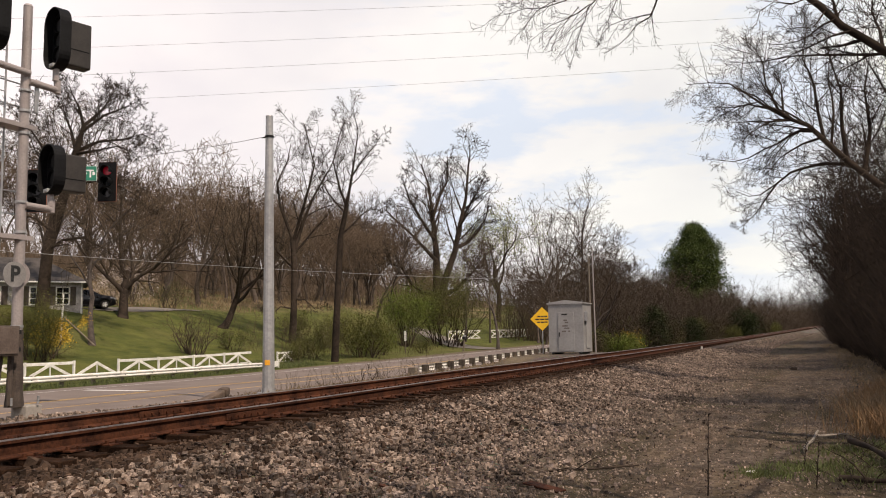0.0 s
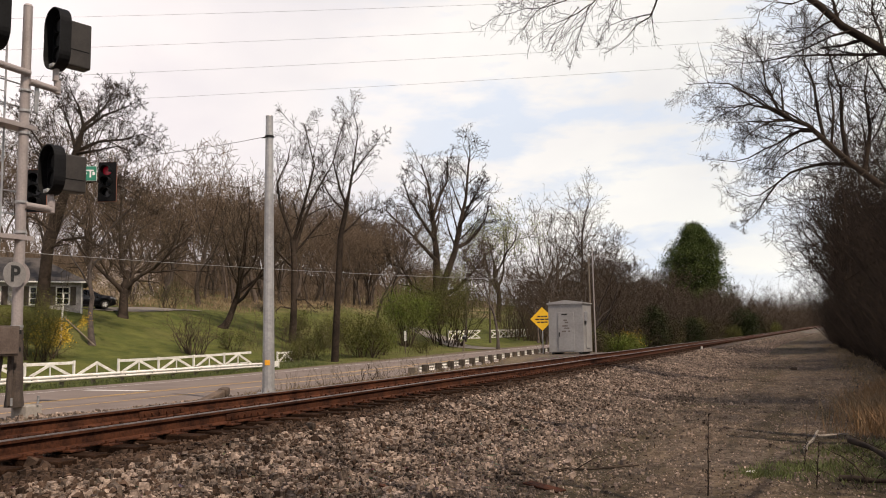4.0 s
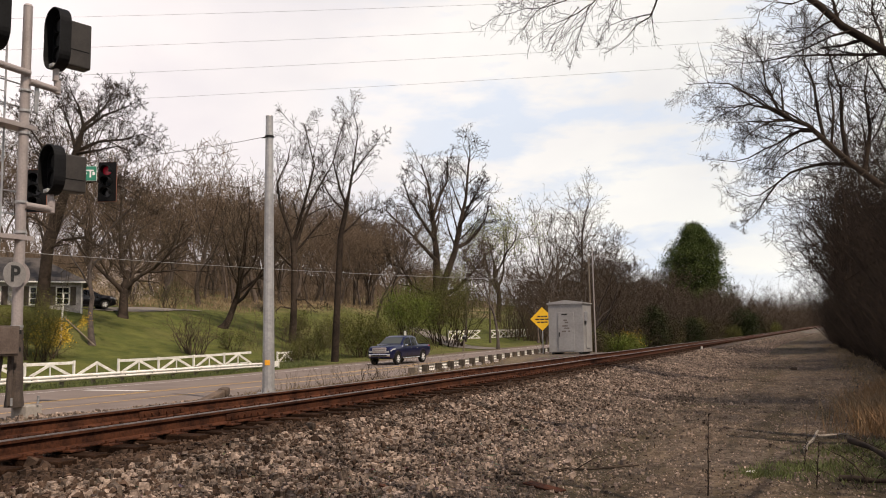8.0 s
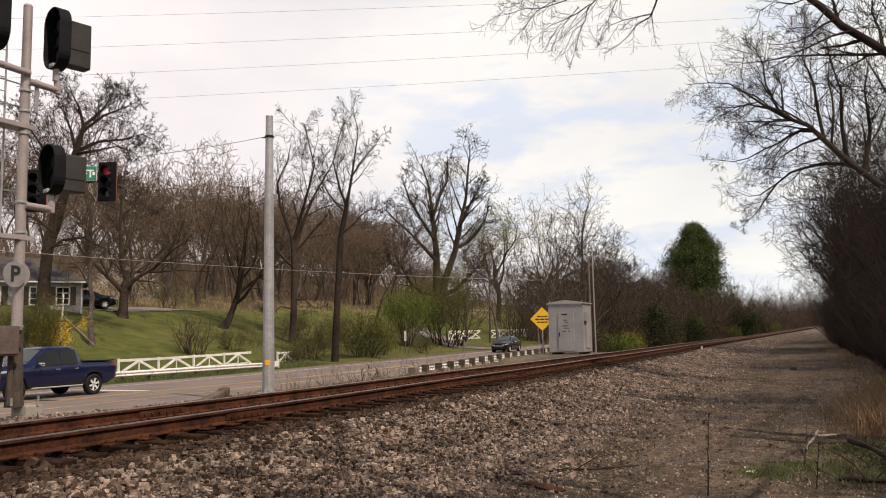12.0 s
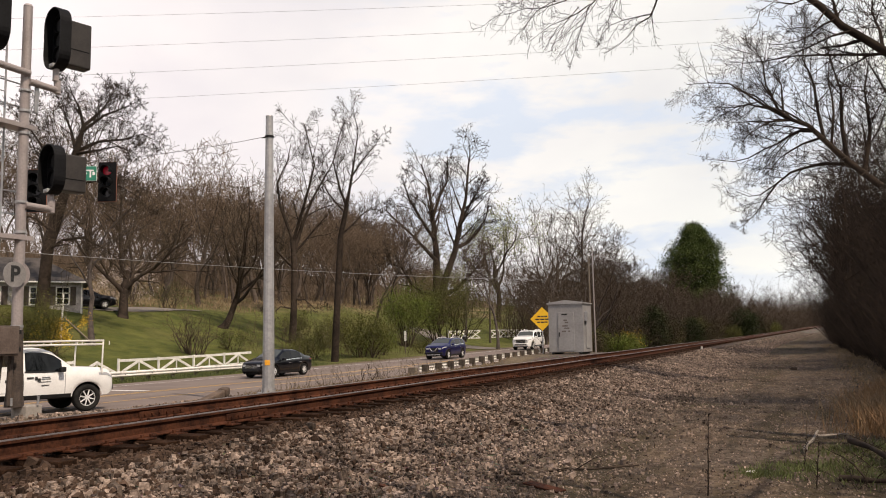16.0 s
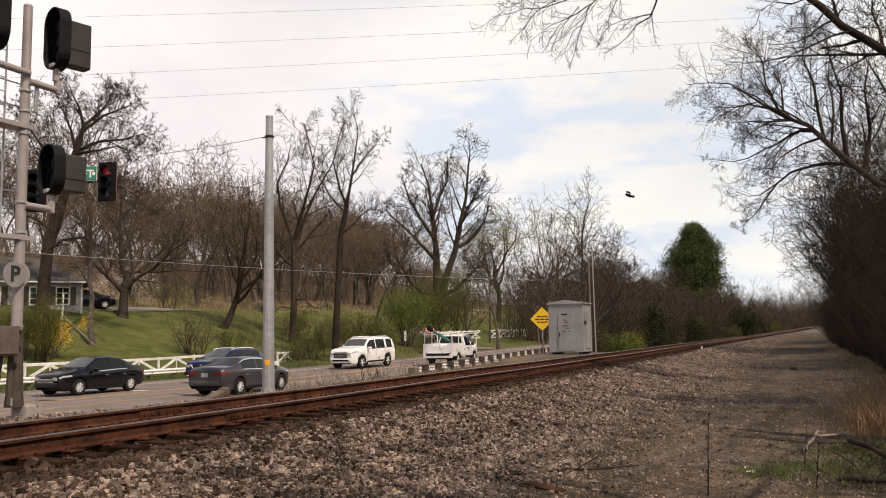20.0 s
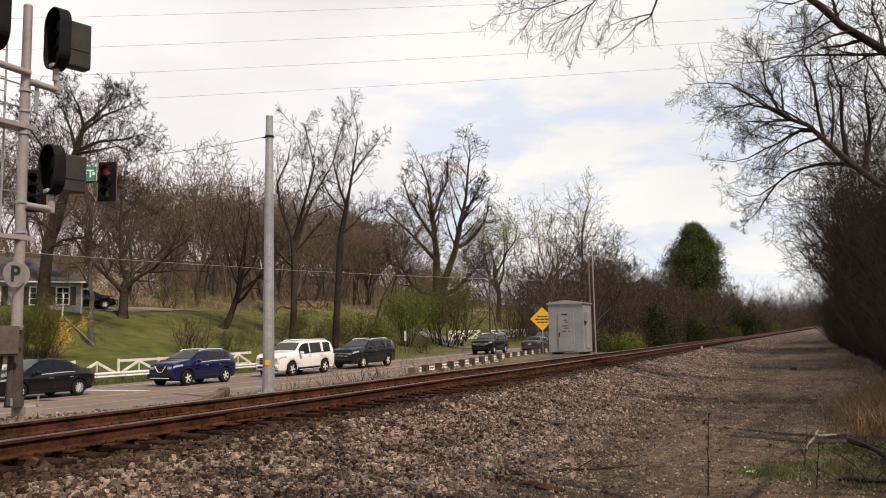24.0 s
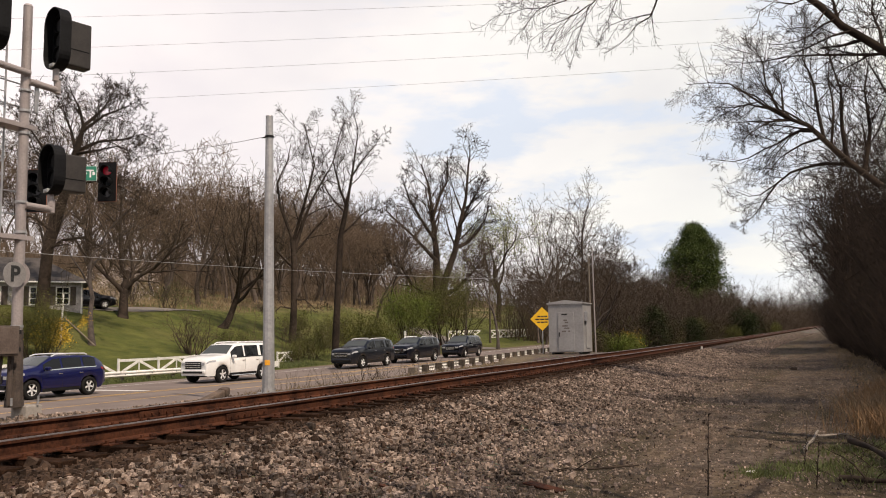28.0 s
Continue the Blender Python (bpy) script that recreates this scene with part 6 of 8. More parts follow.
# ------------------------------------------------------------------ house and garden
def make_house():
    rz = math.degrees(math.atan2(0.75, 0.66))
    base = Vector((-51.9, 47.8, float(ground_z(-51.9, 47.8)) - 0.1))
    house = thing("house", "small pale stone cottage with grey hip roof and dark shutters", "house", Matrix.Translation(base) @ pose(0, 0, 0, 0, 0, rz))
    stone = surf("pale_stone_wall", (0.20, 0.185, 0.178), (0.40, 0.375, 0.36), 1.6, 0.85, 0, 0.4, 7, 0.1)
    roofm = surf("grey_shingle", (0.040, 0.034, 0.031), (0.085, 0.074, 0.068), 2.0, 0.9, 0, 0.4, 8, 0.1)
    W, D, H = 11.0, 7.0, 2.55
    # x runs back to the far end along the front, y inwards
    for nm, s, c in (("wall", (W, 0.3, H), (-W / 2, 0.15, H / 2)), ("wall", (W, 0.3, H), (-W / 2, D - 0.15, H / 2)), ("wall", (0.3, D - 0.6, H), (-0.15, D / 2, H / 2)), ("wall", (0.3, D - 0.6, H), (-W + 0.15, D / 2, H / 2))):
        part(nm, box(s, c, 0), stone, house)
    roof = bmesh.new()
    o = 0.45
    lo = [(o, -o, H), (o, D + o, H), (-W - o, D + o, H), (-W - o, -o, H)]
    v = [roof.verts.new(p) for p in lo]
    r1, r2 = roof.verts.new((-3.2, D / 2, H + 2.2)), roof.verts.new((-W + 3.2, D / 2, H + 2.2))
    for f in ((v[0], v[1], r1), (v[2], v[3], r2), (v[1], v[2], r2, r1), (v[3], v[0], r1, r2), (v[3], v[2], v[1], v[0])):
        roof.faces.new(f)
    part("roof", roof, roofm, house, "grey shingled hip roof")
    part("gutter", box((W + 0.9, 0.12, 0.12), (-W / 2, -0.47, H - 0.02), 0.02), M_WHITE, house)
    part("downpipe", rod((-0.12, -0.06, 0), (-0.12, -0.06, H), 0.05, sides=8), M_WHITE, house)
    for x in (-1.45, -3.3, -6.2, -8.6):
        win = part("window", box((1.0, 0.12, 1.45), (x, -0.04, 1.48), 0.01), M_WHITE, house, "white sash window")
        for i in range(2):
            for j in range(3):
                part("pane", box((0.38, 0.02, 0.38), (x - 0.22 + 0.44 * i, -0.11, 1.05 + 0.43 * j), 0), M_GLASS, win)
        for sx in (-1, 1):
            part("shutter", box((0.40, 0.05, 1.45), (x + sx * 0.74, -0.03, 1.48), 0.01), M_RUSTBASE, house, "dark shutter")
    part("porch_step", box((1.6, 1.0, 0.3), (-4.8, -0.6, 0.1), 0.02), M_CONC, house)


make_house()
swing = thing("clothes_post", "thin white garden post on the lawn", "post", on_ground(-44.9, 39.6, 0.1))
part("post", rod((0, 0, 0), (0.1, 0.05, 3.5), 0.06, 0.05, 8), M_WHITE, swing)
plank_t = thing("leaning_plank", "pale plank leaning on a wooden stake on the lawn", "plank", on_ground(-44.4, 41.2, 0.05))
part("plank", rod((0.3, 0.55, 0.05), (-0.9, -1.0, 2.0), 0.05, sides=6), M_WOODPOST, plank_t)
part("stake", rod((-1.5, -1.6, 0.3), (-0.85, -0.9, 2.1), 0.05, sides=6), M_WOODPOST, plank_t)
upole = thing("utility_pole", "dark wooden utility pole behind the bushes", "pole", on_ground(-37.6, 101.0, 0.2))
part("shaft", rod((0, 0, 0), (0.1, 0, 9.6), 0.16, 0.11, 8), M_DARKPOST, upole)
part("cross_arm", box((1.9, 0.10, 0.12), (0.1, 0, 9.0), 0.01), M_DARKPOST, upole)
wmark = thing("marker_post", "white marker board on a thin grey post at the roadside", "post", on_ground(-34.6, 70.0, 0.1))
part("post", rod((0, 0, 0), (0, 0, 2.1), 0.05, 0.045, 8), M_WOODPOST, wmark)
part("board", box((0.24, 0.05, 0.95), (0.0, -0.07, 1.75), 0.01), M_WHITE, wmark, "white board")
mail = thing("mailbox", "dark mailbox on a leaning wooden post beside the road", "mailbox", on_ground(-31.6, 77.0, 0.05))
part("post", rod((0, 0, 0), (0.12, 0.08, 1.3), 0.09, 0.08, 8), M_WOODPOST, mail)
mb = box((0.28, 0.60, 0.26), (0.15, 0.0, 1.42), 0.06)
part("box", mb, M_TRIM, mail)
part("flag", box((0.22, 0.3, 0.12), (0.15, 0.0, 1.62), 0.03), M_GALV, mail)


def drape(name, label, pts, width, material, lift=0.03, category="driveway"):
    """A strip of paving laid over the ground along a line of points."""
    P = []
    for k in range(len(pts) - 1):
        a, b = np.array(pts[k], float), np.array(pts[k + 1], float)
        n = max(2, int(np.linalg.norm(b - a) / 1.0))
        P += [a + (b - a) * i / n for i in range(n)]
    P.append(np.array(pts[-1], float))
    P = np.array(P)
    t = np.gradient(P, axis=0)
    t /= np.linalg.norm(t, axis=1)[:, None]
    nrm = np.stack([-t[:, 1], t[:, 0]], 1)
    cols = np.linspace(-width / 2, width / 2, 7)
    X = P[:, None, 0] + nrm[:, None, 0] * cols
    Y = P[:, None, 1] + nrm[:, None, 1] * cols
    V = np.stack([X, Y, ground_z(X, Y) + lift], -1).reshape(-1, 3)
    n = len(P)
    i, j = np.meshgrid(np.arange(n - 1), np.arange(6), indexing="ij")
    F = np.stack([i * 7 + j, i * 7 + j + 1, (i + 1) * 7 + j + 1, (i + 1) * 7 + j], -1).reshape(-1, 4)
    return tagged(new(name, fast_mesh(name, V, F, material, True)), label, category, kind="structure")


M_DRIVE = surf("pale_gravel_drive", (0.13, 0.112, 0.095), (0.20, 0.175, 0.155), 0.5, 0.9, 0, 0.2, 30, 0)
drape("driveway", "pale gravel driveway across the lawn", [(-55.5, 46), (-55, 52), (-54.5, 58), (-55, 64)], 2.6, M_DRIVE, 0.06)
drape("driveway", "pale paved drive joining the road", [(-30.2, 84), (-36, 88), (-48, 100)], 4.0, M_DRIVE, 0.06)
parked = make_car("parked_car", "dark car parked beside the cottage", "car", suv_spec(BLACKP, 4.7, 1.85, 1.65))
parked.matrix_basis = on_ground(-55.6, 51.4, 0.0, 62)

# ------------------------------------------------------------------ woods and garden trees

def stick_mesh(name, P0, P1, r0, r1, material):
    """Many thin three-sided twigs in one mesh."""
    t = P1 - P0
    t = t / (np.linalg.norm(t, axis=1)[:, None] + 1e-9)
    u = np.cross(t, np.array([0.31, 0.22, 0.93]))
    u /= np.linalg.norm(u, axis=1)[:, None] + 1e-9
    w = np.cross(t, u)
    V = []
    for P, r in ((P0, r0), (P1, r1)):
        for k in range(3):
            a = k * 2.0944
            V.append(P + r[:, None] * (math.cos(a) * u + math.sin(a) * w))
    V = np.stack(V, 1).reshape(-1, 3)
    q = np.array([(0, 1, 4, 3), (1, 2, 5, 4), (2, 0, 3, 5)])
    F = (q[None] + (np.arange(len(P0)) * 6)[:, None, None]).reshape(-1, 4)
    return fast_mesh(name, V, F, material)


def thicket(name, label, count, x, y, low, high, r, material, seed, twigs=5, lean=0.16):
    """Brush: rising stems, each with a few side twigs."""
    g = np.random.RandomState(seed)
    x, y = x(g, count), y(g, count)
    h = g.uniform(low, high, count) * np.exp(g.normal(0, 0.2, count))
    A = np.stack([x, y, ground_z(x, y) - 0.1], 1)
    way = np.stack([g.normal(0, lean, count), g.normal(0, lean, count), np.ones(count)], 1)
    B = A + way * (h * 0.55)[:, None]
    C = B + (way + np.stack([g.normal(0, lean, count), g.normal(0, lean, count), np.zeros(count)], 1)) * (h * 0.45)[:, None]
    rr = r * g.uniform(0.6, 1.4, count)
    P0, P1, R0, R1 = [A, B], [B, C], [rr, rr * 0.6], [rr * 0.6, rr * 0.2]
    for k in range(twigs):
        f = g.uniform(0.2, 0.95, count)[:, None]
        o = np.where(f < 0.55, A + (B - A) * f / 0.55, B + (C - B) * (f - 0.55) / 0.45)
        d = np.stack([g.normal(0, 0.55, count), g.normal(0, 0.55, count), g.uniform(0.2, 1.0, count)], 1)
        P0.append(o), P1.append(o + d * (h * g.uniform(0.14, 0.34, count))[:, None])
        R0.append(rr * 0.45), R1.append(rr * 0.15)
    me = stick_mesh(name, np.concatenate(P0), np.concatenate(P1), np.concatenate(R0), np.concatenate(R1), material)
    return tagged(new(name, me), label, "brush", kind="stuff")


def limbs(*lines):
    """Bough lines in the tree's own space: points, radius at the foot and at the tip, and how many branches they bear."""
    return list(lines)


def bough_tree(key, name, label, m, trunk, boughs, material, depth=4, dens=1.0, twig=0.004, sag=0.0, short=1.0, clear=0.12):
    """A tree whose trunk and main boughs follow given lines; finer branches grow from them."""
    rng = random.Random(key)
    out = []

    def grow(p, way, length, r, level):
        n = (0, 6, 5, 4, 3)[level]
        q, w = p.copy(), way.copy()
        pts, rad = [p.copy()], [r]
        for i in range(n):
            zig = 0.12 if level < 2 else 0.19
            w = w + np.array([rng.gauss(0, zig), rng.gauss(0, zig), rng.gauss(0, zig) + (0.02 if level < 3 else sag)])
            w /= np.linalg.norm(w)
            q = q + w * length / n
            pts.append(q.copy())
            rad.append(max(twig, r * (1 - 0.8 * (i + 1) / n)))
        out.append((level, pts, rad))
        if level < depth:
            sprout(pts, rad, length, level + 1, max(2, int((6, 5, 4, 3)[level - 1] * dens)))

    def sprout(pts, rad, length, level, count, lo=0.12):
        n = len(pts) - 1
        turn = rng.uniform(0, 6.28)
        for c in range(count):
            t = lo + (1 - lo) * (c + rng.uniform(0.2, 0.9)) / count
            k = min(n - 1, int(t * n))
            f = t * n - k
            b = np.array(pts[k]) * (1 - f) + np.array(pts[k + 1]) * f
            ax = np.array(pts[k + 1]) - np.array(pts[k])
            ax /= np.linalg.norm(ax)
            turn += 2.4 + rng.uniform(-0.4, 0.4)
            side = np.cross(ax, [math.cos(turn), math.sin(turn), 0.4])
            side /= np.linalg.norm(side) + 1e-9
            a = rng.uniform(0.40, 0.85)
            rr = (rad[k] * (1 - f) + rad[k + 1] * f) * rng.uniform(0.4, 0.6)
            grow(b, ax * math.cos(a) + side * math.sin(a), length * rng.uniform(0.32, 0.66) * (1.2 - 0.6 * t) * (1.0 if level < 3 else 1.2), max(twig, rr), level)

    ob = thing(name, label, "tree", m)
    part("trunk", tube_mesh("trunk", [trunk], material), None, ob)
    for pts, r0, r1, count in boughs:
        pts = [np.array(p, float) for p in pts]
        rad = [r1 + (r0 - r1) * (1 - t) ** 1.35 for t in np.linspace(0, 1, len(pts))]
        length = sum(np.linalg.norm(b - a) for a, b in zip(pts, pts[1:]))
        part("bough", tube_mesh("bough", [(pts, rad)], material), None, ob)
        sprout(pts, rad, length * short, 1, count, clear)
    for lv, nm in ((1, "branchwork"), (2, "fine_branchwork")):
        sel = [(p, r) for l, p, r in out if (l == 1) == (lv == 1)]
        if sel:
            part(nm, tube_mesh(nm, sel, material, 3 if lv == 2 else 5, smooth=False), None, ob)["kind"] = "stuff"
    return ob


WOOD = dict(height=18, radius=0.24, fork=0.26, limbs=11, spread=0.75, wander=0.12, depth=4, up=0.10, twig=0.024, dens=0.88)
ROUND = dict(height=17, radius=0.30, fork=0.40, limbs=8, spread=0.85, wander=0.14, depth=4, up=0.10, twig=0.024, leader=0.5, limb=0.50, dens=0.9)

bare_tree(12, "tree", "slim bare tree trunk on the green lawn", on_ground(-44.5, 41.9, 0.1), height=13.5, radius=0.21, fork=0.40, limbs=9, spread=0.9, depth=4, twig=0.009, up=0.03)
bare_tree(13, "tree", "dark forked bare tree beside the driveway", on_ground(-51.3, 51.3, 0.1), M_DARKTWIG, height=13.5, radius=0.42, fork=0.30, limbs=7, spread=0.9, depth=4, twig=0.010, up=0.05, leader=0.35, limb=0.55)
bare_tree(14, "tree", "leaning bare tree with fine pale twigs", on_ground(-48.3, 60.0, 0.1), M_DARKTWIG, height=12, radius=0.34, lean=(0.55, 0.35), fork=0.35, limbs=9, spread=0.8, depth=4, twig=0.011, leader=0.55, limb=0.5)
def facing(x, y, sink=0.1):
    """On the ground, with its own x axis square to the road's line of sight."""
    return on_ground(x, y, sink, math.degrees(YAW))


bough_tree(11, "tree", "large bare tree with wide rounded crown on the lawn", on_ground(-49.1, 41.6, 0.1, math.degrees(YAW)), ([(0, 0, 0), (0.1, 0, 2.6), (0.3, 0, 5.4), (1.3, 0.1, 9.4), (2.1, 0.1, 12.6), (2.6, 0, 14.4)], [0.55, 0.44, 0.40, 0.34, 0.27, 0.15]),
           limbs(([(2.1, 0, 12.6), (1.5, 0.5, 14.2), (0.9, 0.8, 15.4), (0.5, 0.9, 16.6)], 0.15, 0.02, 10),
            ([(2.6, 0, 14.4), (2.5, -0.5, 15.6), (2.1, -0.9, 16.6), (1.9, -1.0, 17.4)], 0.13, 0.02, 9),
            ([(2.6, 0, 14.4), (3.5, 0.6, 15.6), (4.1, 0.9, 16.6), (4.3, 1.0, 17.6)], 0.13, 0.02, 10),
            ([(2.5, 0, 14.0), (4.3, -0.6, 15.0), (5.7, -0.9, 15.4), (6.7, -1.0, 15.8)], 0.13, 0.02, 10),
            ([(2.1, 0, 12.6), (3.5, 0.6, 13.4), (5.1, 0.9, 13.6), (6.5, 1.0, 14.0), (7.3, 1.0, 13.6)], 0.14, 0.02, 11),
            ([(2.2, 0, 12.4), (3.9, -0.8, 12.4), (5.5, -1.2, 12.6), (6.9, -1.4, 12.0)], 0.12, 0.02, 10),
            ([(1.3, 0, 9.4), (0.5, 0.5, 10.6), (-0.5, 0.9, 11.8), (-1.3, 1.0, 12.8), (-1.9, 1.0, 14.4)], 0.16, 0.02, 10),
            ([(1.7, 0, 11.0), (0.2, -0.8, 12.6), (-0.8, -1.2, 14.2), (-1.0, -1.4, 15.6)], 0.14, 0.02, 10),
            ([(1.5, 0, 10.0), (3.2, 0.9, 10.6), (4.8, 1.4, 10.2), (6.2, 1.6, 9.4)], 0.13, 0.02, 9),
            ([(0.35, 0, 5.4), (1.5, -0.4, 6.1), (3.1, -0.8, 6.2), (4.7, -1.0, 5.4), (5.7, -1.0, 4.6)], 0.13, 0.02, 6),
            ([(0.6, 0, 6.8), (-0.8, 0.4, 7.8), (-2.0, 0.6, 8.2), (-3.2, 0.6, 9.2)], 0.12, 0.02, 7)), M_DARKTWIG, depth=4, twig=0.010, dens=1.0, short=0.85)
bough_tree(15, "tree", "tall bare tree with crooked low limbs", facing(-42.4, 62.7), ([(0, 0, 0), (0.15, 0, 3.2), (0.2, 0, 6.5), (0.1, 0, 8.6), (0.0, 0, 9.8)], [0.36, 0.30, 0.27, 0.25, 0.20]),
           limbs(([(0.2, 0, 8.6), (0.9, 0.3, 11), (1.7, 0.5, 13.2), (2.6, 0.4, 14.8), (3.5, 0.2, 16.2), (4.5, 0, 18.6)], 0.20, 0.03, 9),
            ([(0.1, 0, 9.4), (1.0, -0.6, 12), (1.7, -0.9, 14.2), (2.2, -1.0, 16.2), (1.7, -1.2, 18.3), (1.3, -1.2, 20.0)], 0.17, 0.03, 9),
            ([(0, 0, 9.7), (-1.2, 0.4, 12.7), (-1.5, 0.6, 15), (-0.6, 0.8, 17.0), (-0.3, 1.0, 18.8)], 0.17, 0.03, 9),
            ([(0.2, 0, 8.2), (1.8, 0.8, 10.4), (3.2, 1.0, 12), (4.4, 1.0, 13.2)], 0.12, 0.02, 7),
            ([(0, 0, 7.0), (-1.6, -0.5, 8.8), (-2.8, -0.4, 10.6), (-3.4, -0.2, 12.6)], 0.12, 0.02, 7),
            ([(0.1, 0, 3.2), (-1.0, -0.4, 3.4), (-1.9, -0.3, 2.6), (-2.7, -0.2, 2.8)], 0.08, 0.02, 4),
            ([(0.1, 0, 4.0), (1.2, -0.5, 4.0), (2.2, -0.6, 3.1), (3.2, -0.6, 3.4)], 0.08, 0.02, 4)), M_DARKTWIG, depth=4, twig=0.011, dens=0.9, short=0.72)
bough_tree(16, "tree", "tall slender bare tree by the roadside", facing(-33.3, 55.0), ([(0, 0, 0), (0.2, 0, 4), (0.5, 0, 9.8), (0.8, 0, 11.2), (1.05, 0, 12.4)], [0.30, 0.26, 0.22, 0.20, 0.16]),
           limbs(([(1.0, 0, 12.3), (0.5, 0.3, 13.4), (0.2, 0.4, 14.6), (-0.1, 0.4, 15.9), (0.4, 0.3, 17.9), (0.9, 0.2, 19.3)], 0.12, 0.02, 9),
            ([(1.0, 0, 12.3), (1.4, -0.3, 14.2), (1.7, -0.5, 15.9), (2.0, -0.5, 18.1), (1.6, -0.6, 19.9)], 0.13, 0.02, 9),
            ([(0.6, 0, 10.0), (1.4, 0.5, 10.8), (2.2, 0.8, 11.7), (3.0, 0.9, 12.2), (3.9, 1.0, 12.7)], 0.09, 0.016, 7),
            ([(1.5, -0.3, 14.6), (2.3, -0.8, 15.6), (3.2, -1.0, 16.6), (4.0, -1.0, 17.8)], 0.08, 0.016, 7),
            ([(0.9, 0, 11.6), (-0.4, 0.2, 13.2), (-1.3, 0.4, 14.8), (-1.8, 0.4, 16.2)], 0.08, 0.016, 7)), M_DARKTWIG, depth=4, twig=0.010, dens=0.9, short=0.62)
bough_tree(117, "oak_tree", "great bare oak with thick spreading limbs", facing(-50, 112), ([(0, 0, 0), (0.1, 0, 2.5), (0.15, 0, 4.2), (0.2, 0, 5.6)], [1.05, 0.85, 0.80, 0.60]),
           limbs(([(0.0, 0, 5.0), (0.0, 0.5, 10.9), (-0.3, 0.6, 14.0), (-0.5, 0.6, 17.1), (-1.1, 0.8, 21.6), (-2.1, 0.9, 24.6)], 0.64, 0.085, 16),
            ([(0.5, 0, 4.2), (1.7, -0.3, 8.0), (2.8, -0.5, 10.9), (3.6, -0.6, 14.9), (4.6, -0.8, 18.8), (5.1, -0.8, 24.0), (5.4, -0.8, 25.7)], 0.64, 0.085, 17),
            ([(-0.2, 0, 4.6), (-1.9, 0.4, 4.8), (-3.6, 0.7, 5.9), (-5.2, 0.8, 8.7), (-6.8, 0.9, 9.5), (-7.8, 0.9, 11.2)], 0.43, 0.068, 13),
            ([(0.0, 0, 9.6), (-1.5, -0.8, 11.2), (-3.2, -1.2, 13.1), (-6.3, -1.5, 16.0), (-7.4, -1.5, 17.3)], 0.35, 0.068, 14),
            ([(1.0, 0, 4.6), (2.8, 0.9, 5.2), (5.1, 1.2, 7.5), (6.7, 1.3, 9.1), (7.8, 1.3, 10.8)], 0.41, 0.068, 13),
            ([(2.9, 0, 11.5), (4.5, 0.8, 12.2), (6.1, 1.2, 13.7), (7.6, 1.2, 16.0), (8.1, 1.2, 18.1)], 0.35, 0.068, 14),
            ([(-0.4, 0, 16.4), (0.6, -0.4, 19.2), (1.8, -0.6, 21.6), (2.0, -0.6, 25.2)], 0.29, 0.068, 14),
            ([(-0.3, 0, 12.9), (-2.3, 0.4, 16.1), (-4.0, 0.6, 19.2), (-4.9, 0.6, 22.2)], 0.29, 0.068, 14),
            ([(3.8, 0, 15.7), (5.9, -1.0, 19.0), (7.2, -1.2, 21.5)], 0.23, 0.068, 13)), M_DARKTWIG, depth=4, twig=0.020, dens=0.8, short=0.62, clear=0.30)
bare_tree(18, "tree", "bare tree with pale green spring buds", on_ground(-51.7, 143, 0.1), M_DARKTWIG, leaves=(M_BUD, 7, 0.26, 0.50), **dict(ROUND, height=21, radius=0.6))
bare_tree(19, "tree", "bare tree at the field edge", on_ground(-46, 158, 0.1), **dict(ROUND, height=26, radius=0.4))
bare_tree(21, "tree", "bare forked tree at the field edge", on_ground(-44, 150, 0.1), M_DARKTWIG, **dict(ROUND, height=24, radius=0.4, lean=(0.2, 0.1)))
bare_tree(20, "tree", "very tall thin bare tree above the thicket", on_ground(-36, 145, 0.1), height=31, radius=0.36, fork=0.35, limbs=18, spread=0.95, depth=3, twig=0.018, up=0.0, limb=0.26)

SPEC = {31: dict(WOOD, height=17), 32: ROUND, 33: dict(WOOD, height=20, spread=0.65), 34: dict(ROUND, height=19, spread=0.75)}
for i, (x, y, k, sc) in enumerate([(-68, 92, 34, 1.1), (-64, 70, 32, 1.0), (-43, 79, 33, 0.85), (-72, 60, 34, 1.0), (-80, 75, 32, 1.1), (-58, 80, 31, 0.9), (-70, 104, 32, 1.1)]):
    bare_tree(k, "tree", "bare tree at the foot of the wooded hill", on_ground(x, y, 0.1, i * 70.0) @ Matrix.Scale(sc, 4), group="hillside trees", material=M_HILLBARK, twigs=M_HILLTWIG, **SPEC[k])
wood_rng = random.Random(8)
far_wood = thing("hill_wood", "grey-brown bare wood covering the top of the hill", "wood", kind="stuff")
deep_wood = thing("deep_wood", "unseen bare trees added behind the edge trees to shade them", "wood", kind="stuff")
for row, (d0, n, y0, y1, sc) in enumerate([(80, 14, 75, 200, 0.85), (92, 22, 58, 230, 1.0), (106, 26, 52, 260, 1.15), (122, 30, 55, 300, 1.25), (140, 32, 60, 330, 1.25), (162, 32, 60, 360, 1.1)]):
    for i in range(n):
        x = -(d0 + wood_rng.uniform(-8, 8))
        y = y0 + (y1 - y0) * (i + wood_rng.uniform(0.1, 0.9)) / n
        k = 31 + wood_rng.randrange(4)
        low = 1.12 if -x * 1.5 < y < -x * 1.97 else 1.0 if y < -x * 1.97 else 0.5
        m = on_ground(x, y, 0.2, wood_rng.uniform(0, 360)) @ Matrix.Scale(low * sc * wood_rng.uniform(0.75, 1.1), 4)
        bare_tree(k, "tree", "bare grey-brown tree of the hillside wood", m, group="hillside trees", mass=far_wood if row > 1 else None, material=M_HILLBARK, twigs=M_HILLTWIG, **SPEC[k])
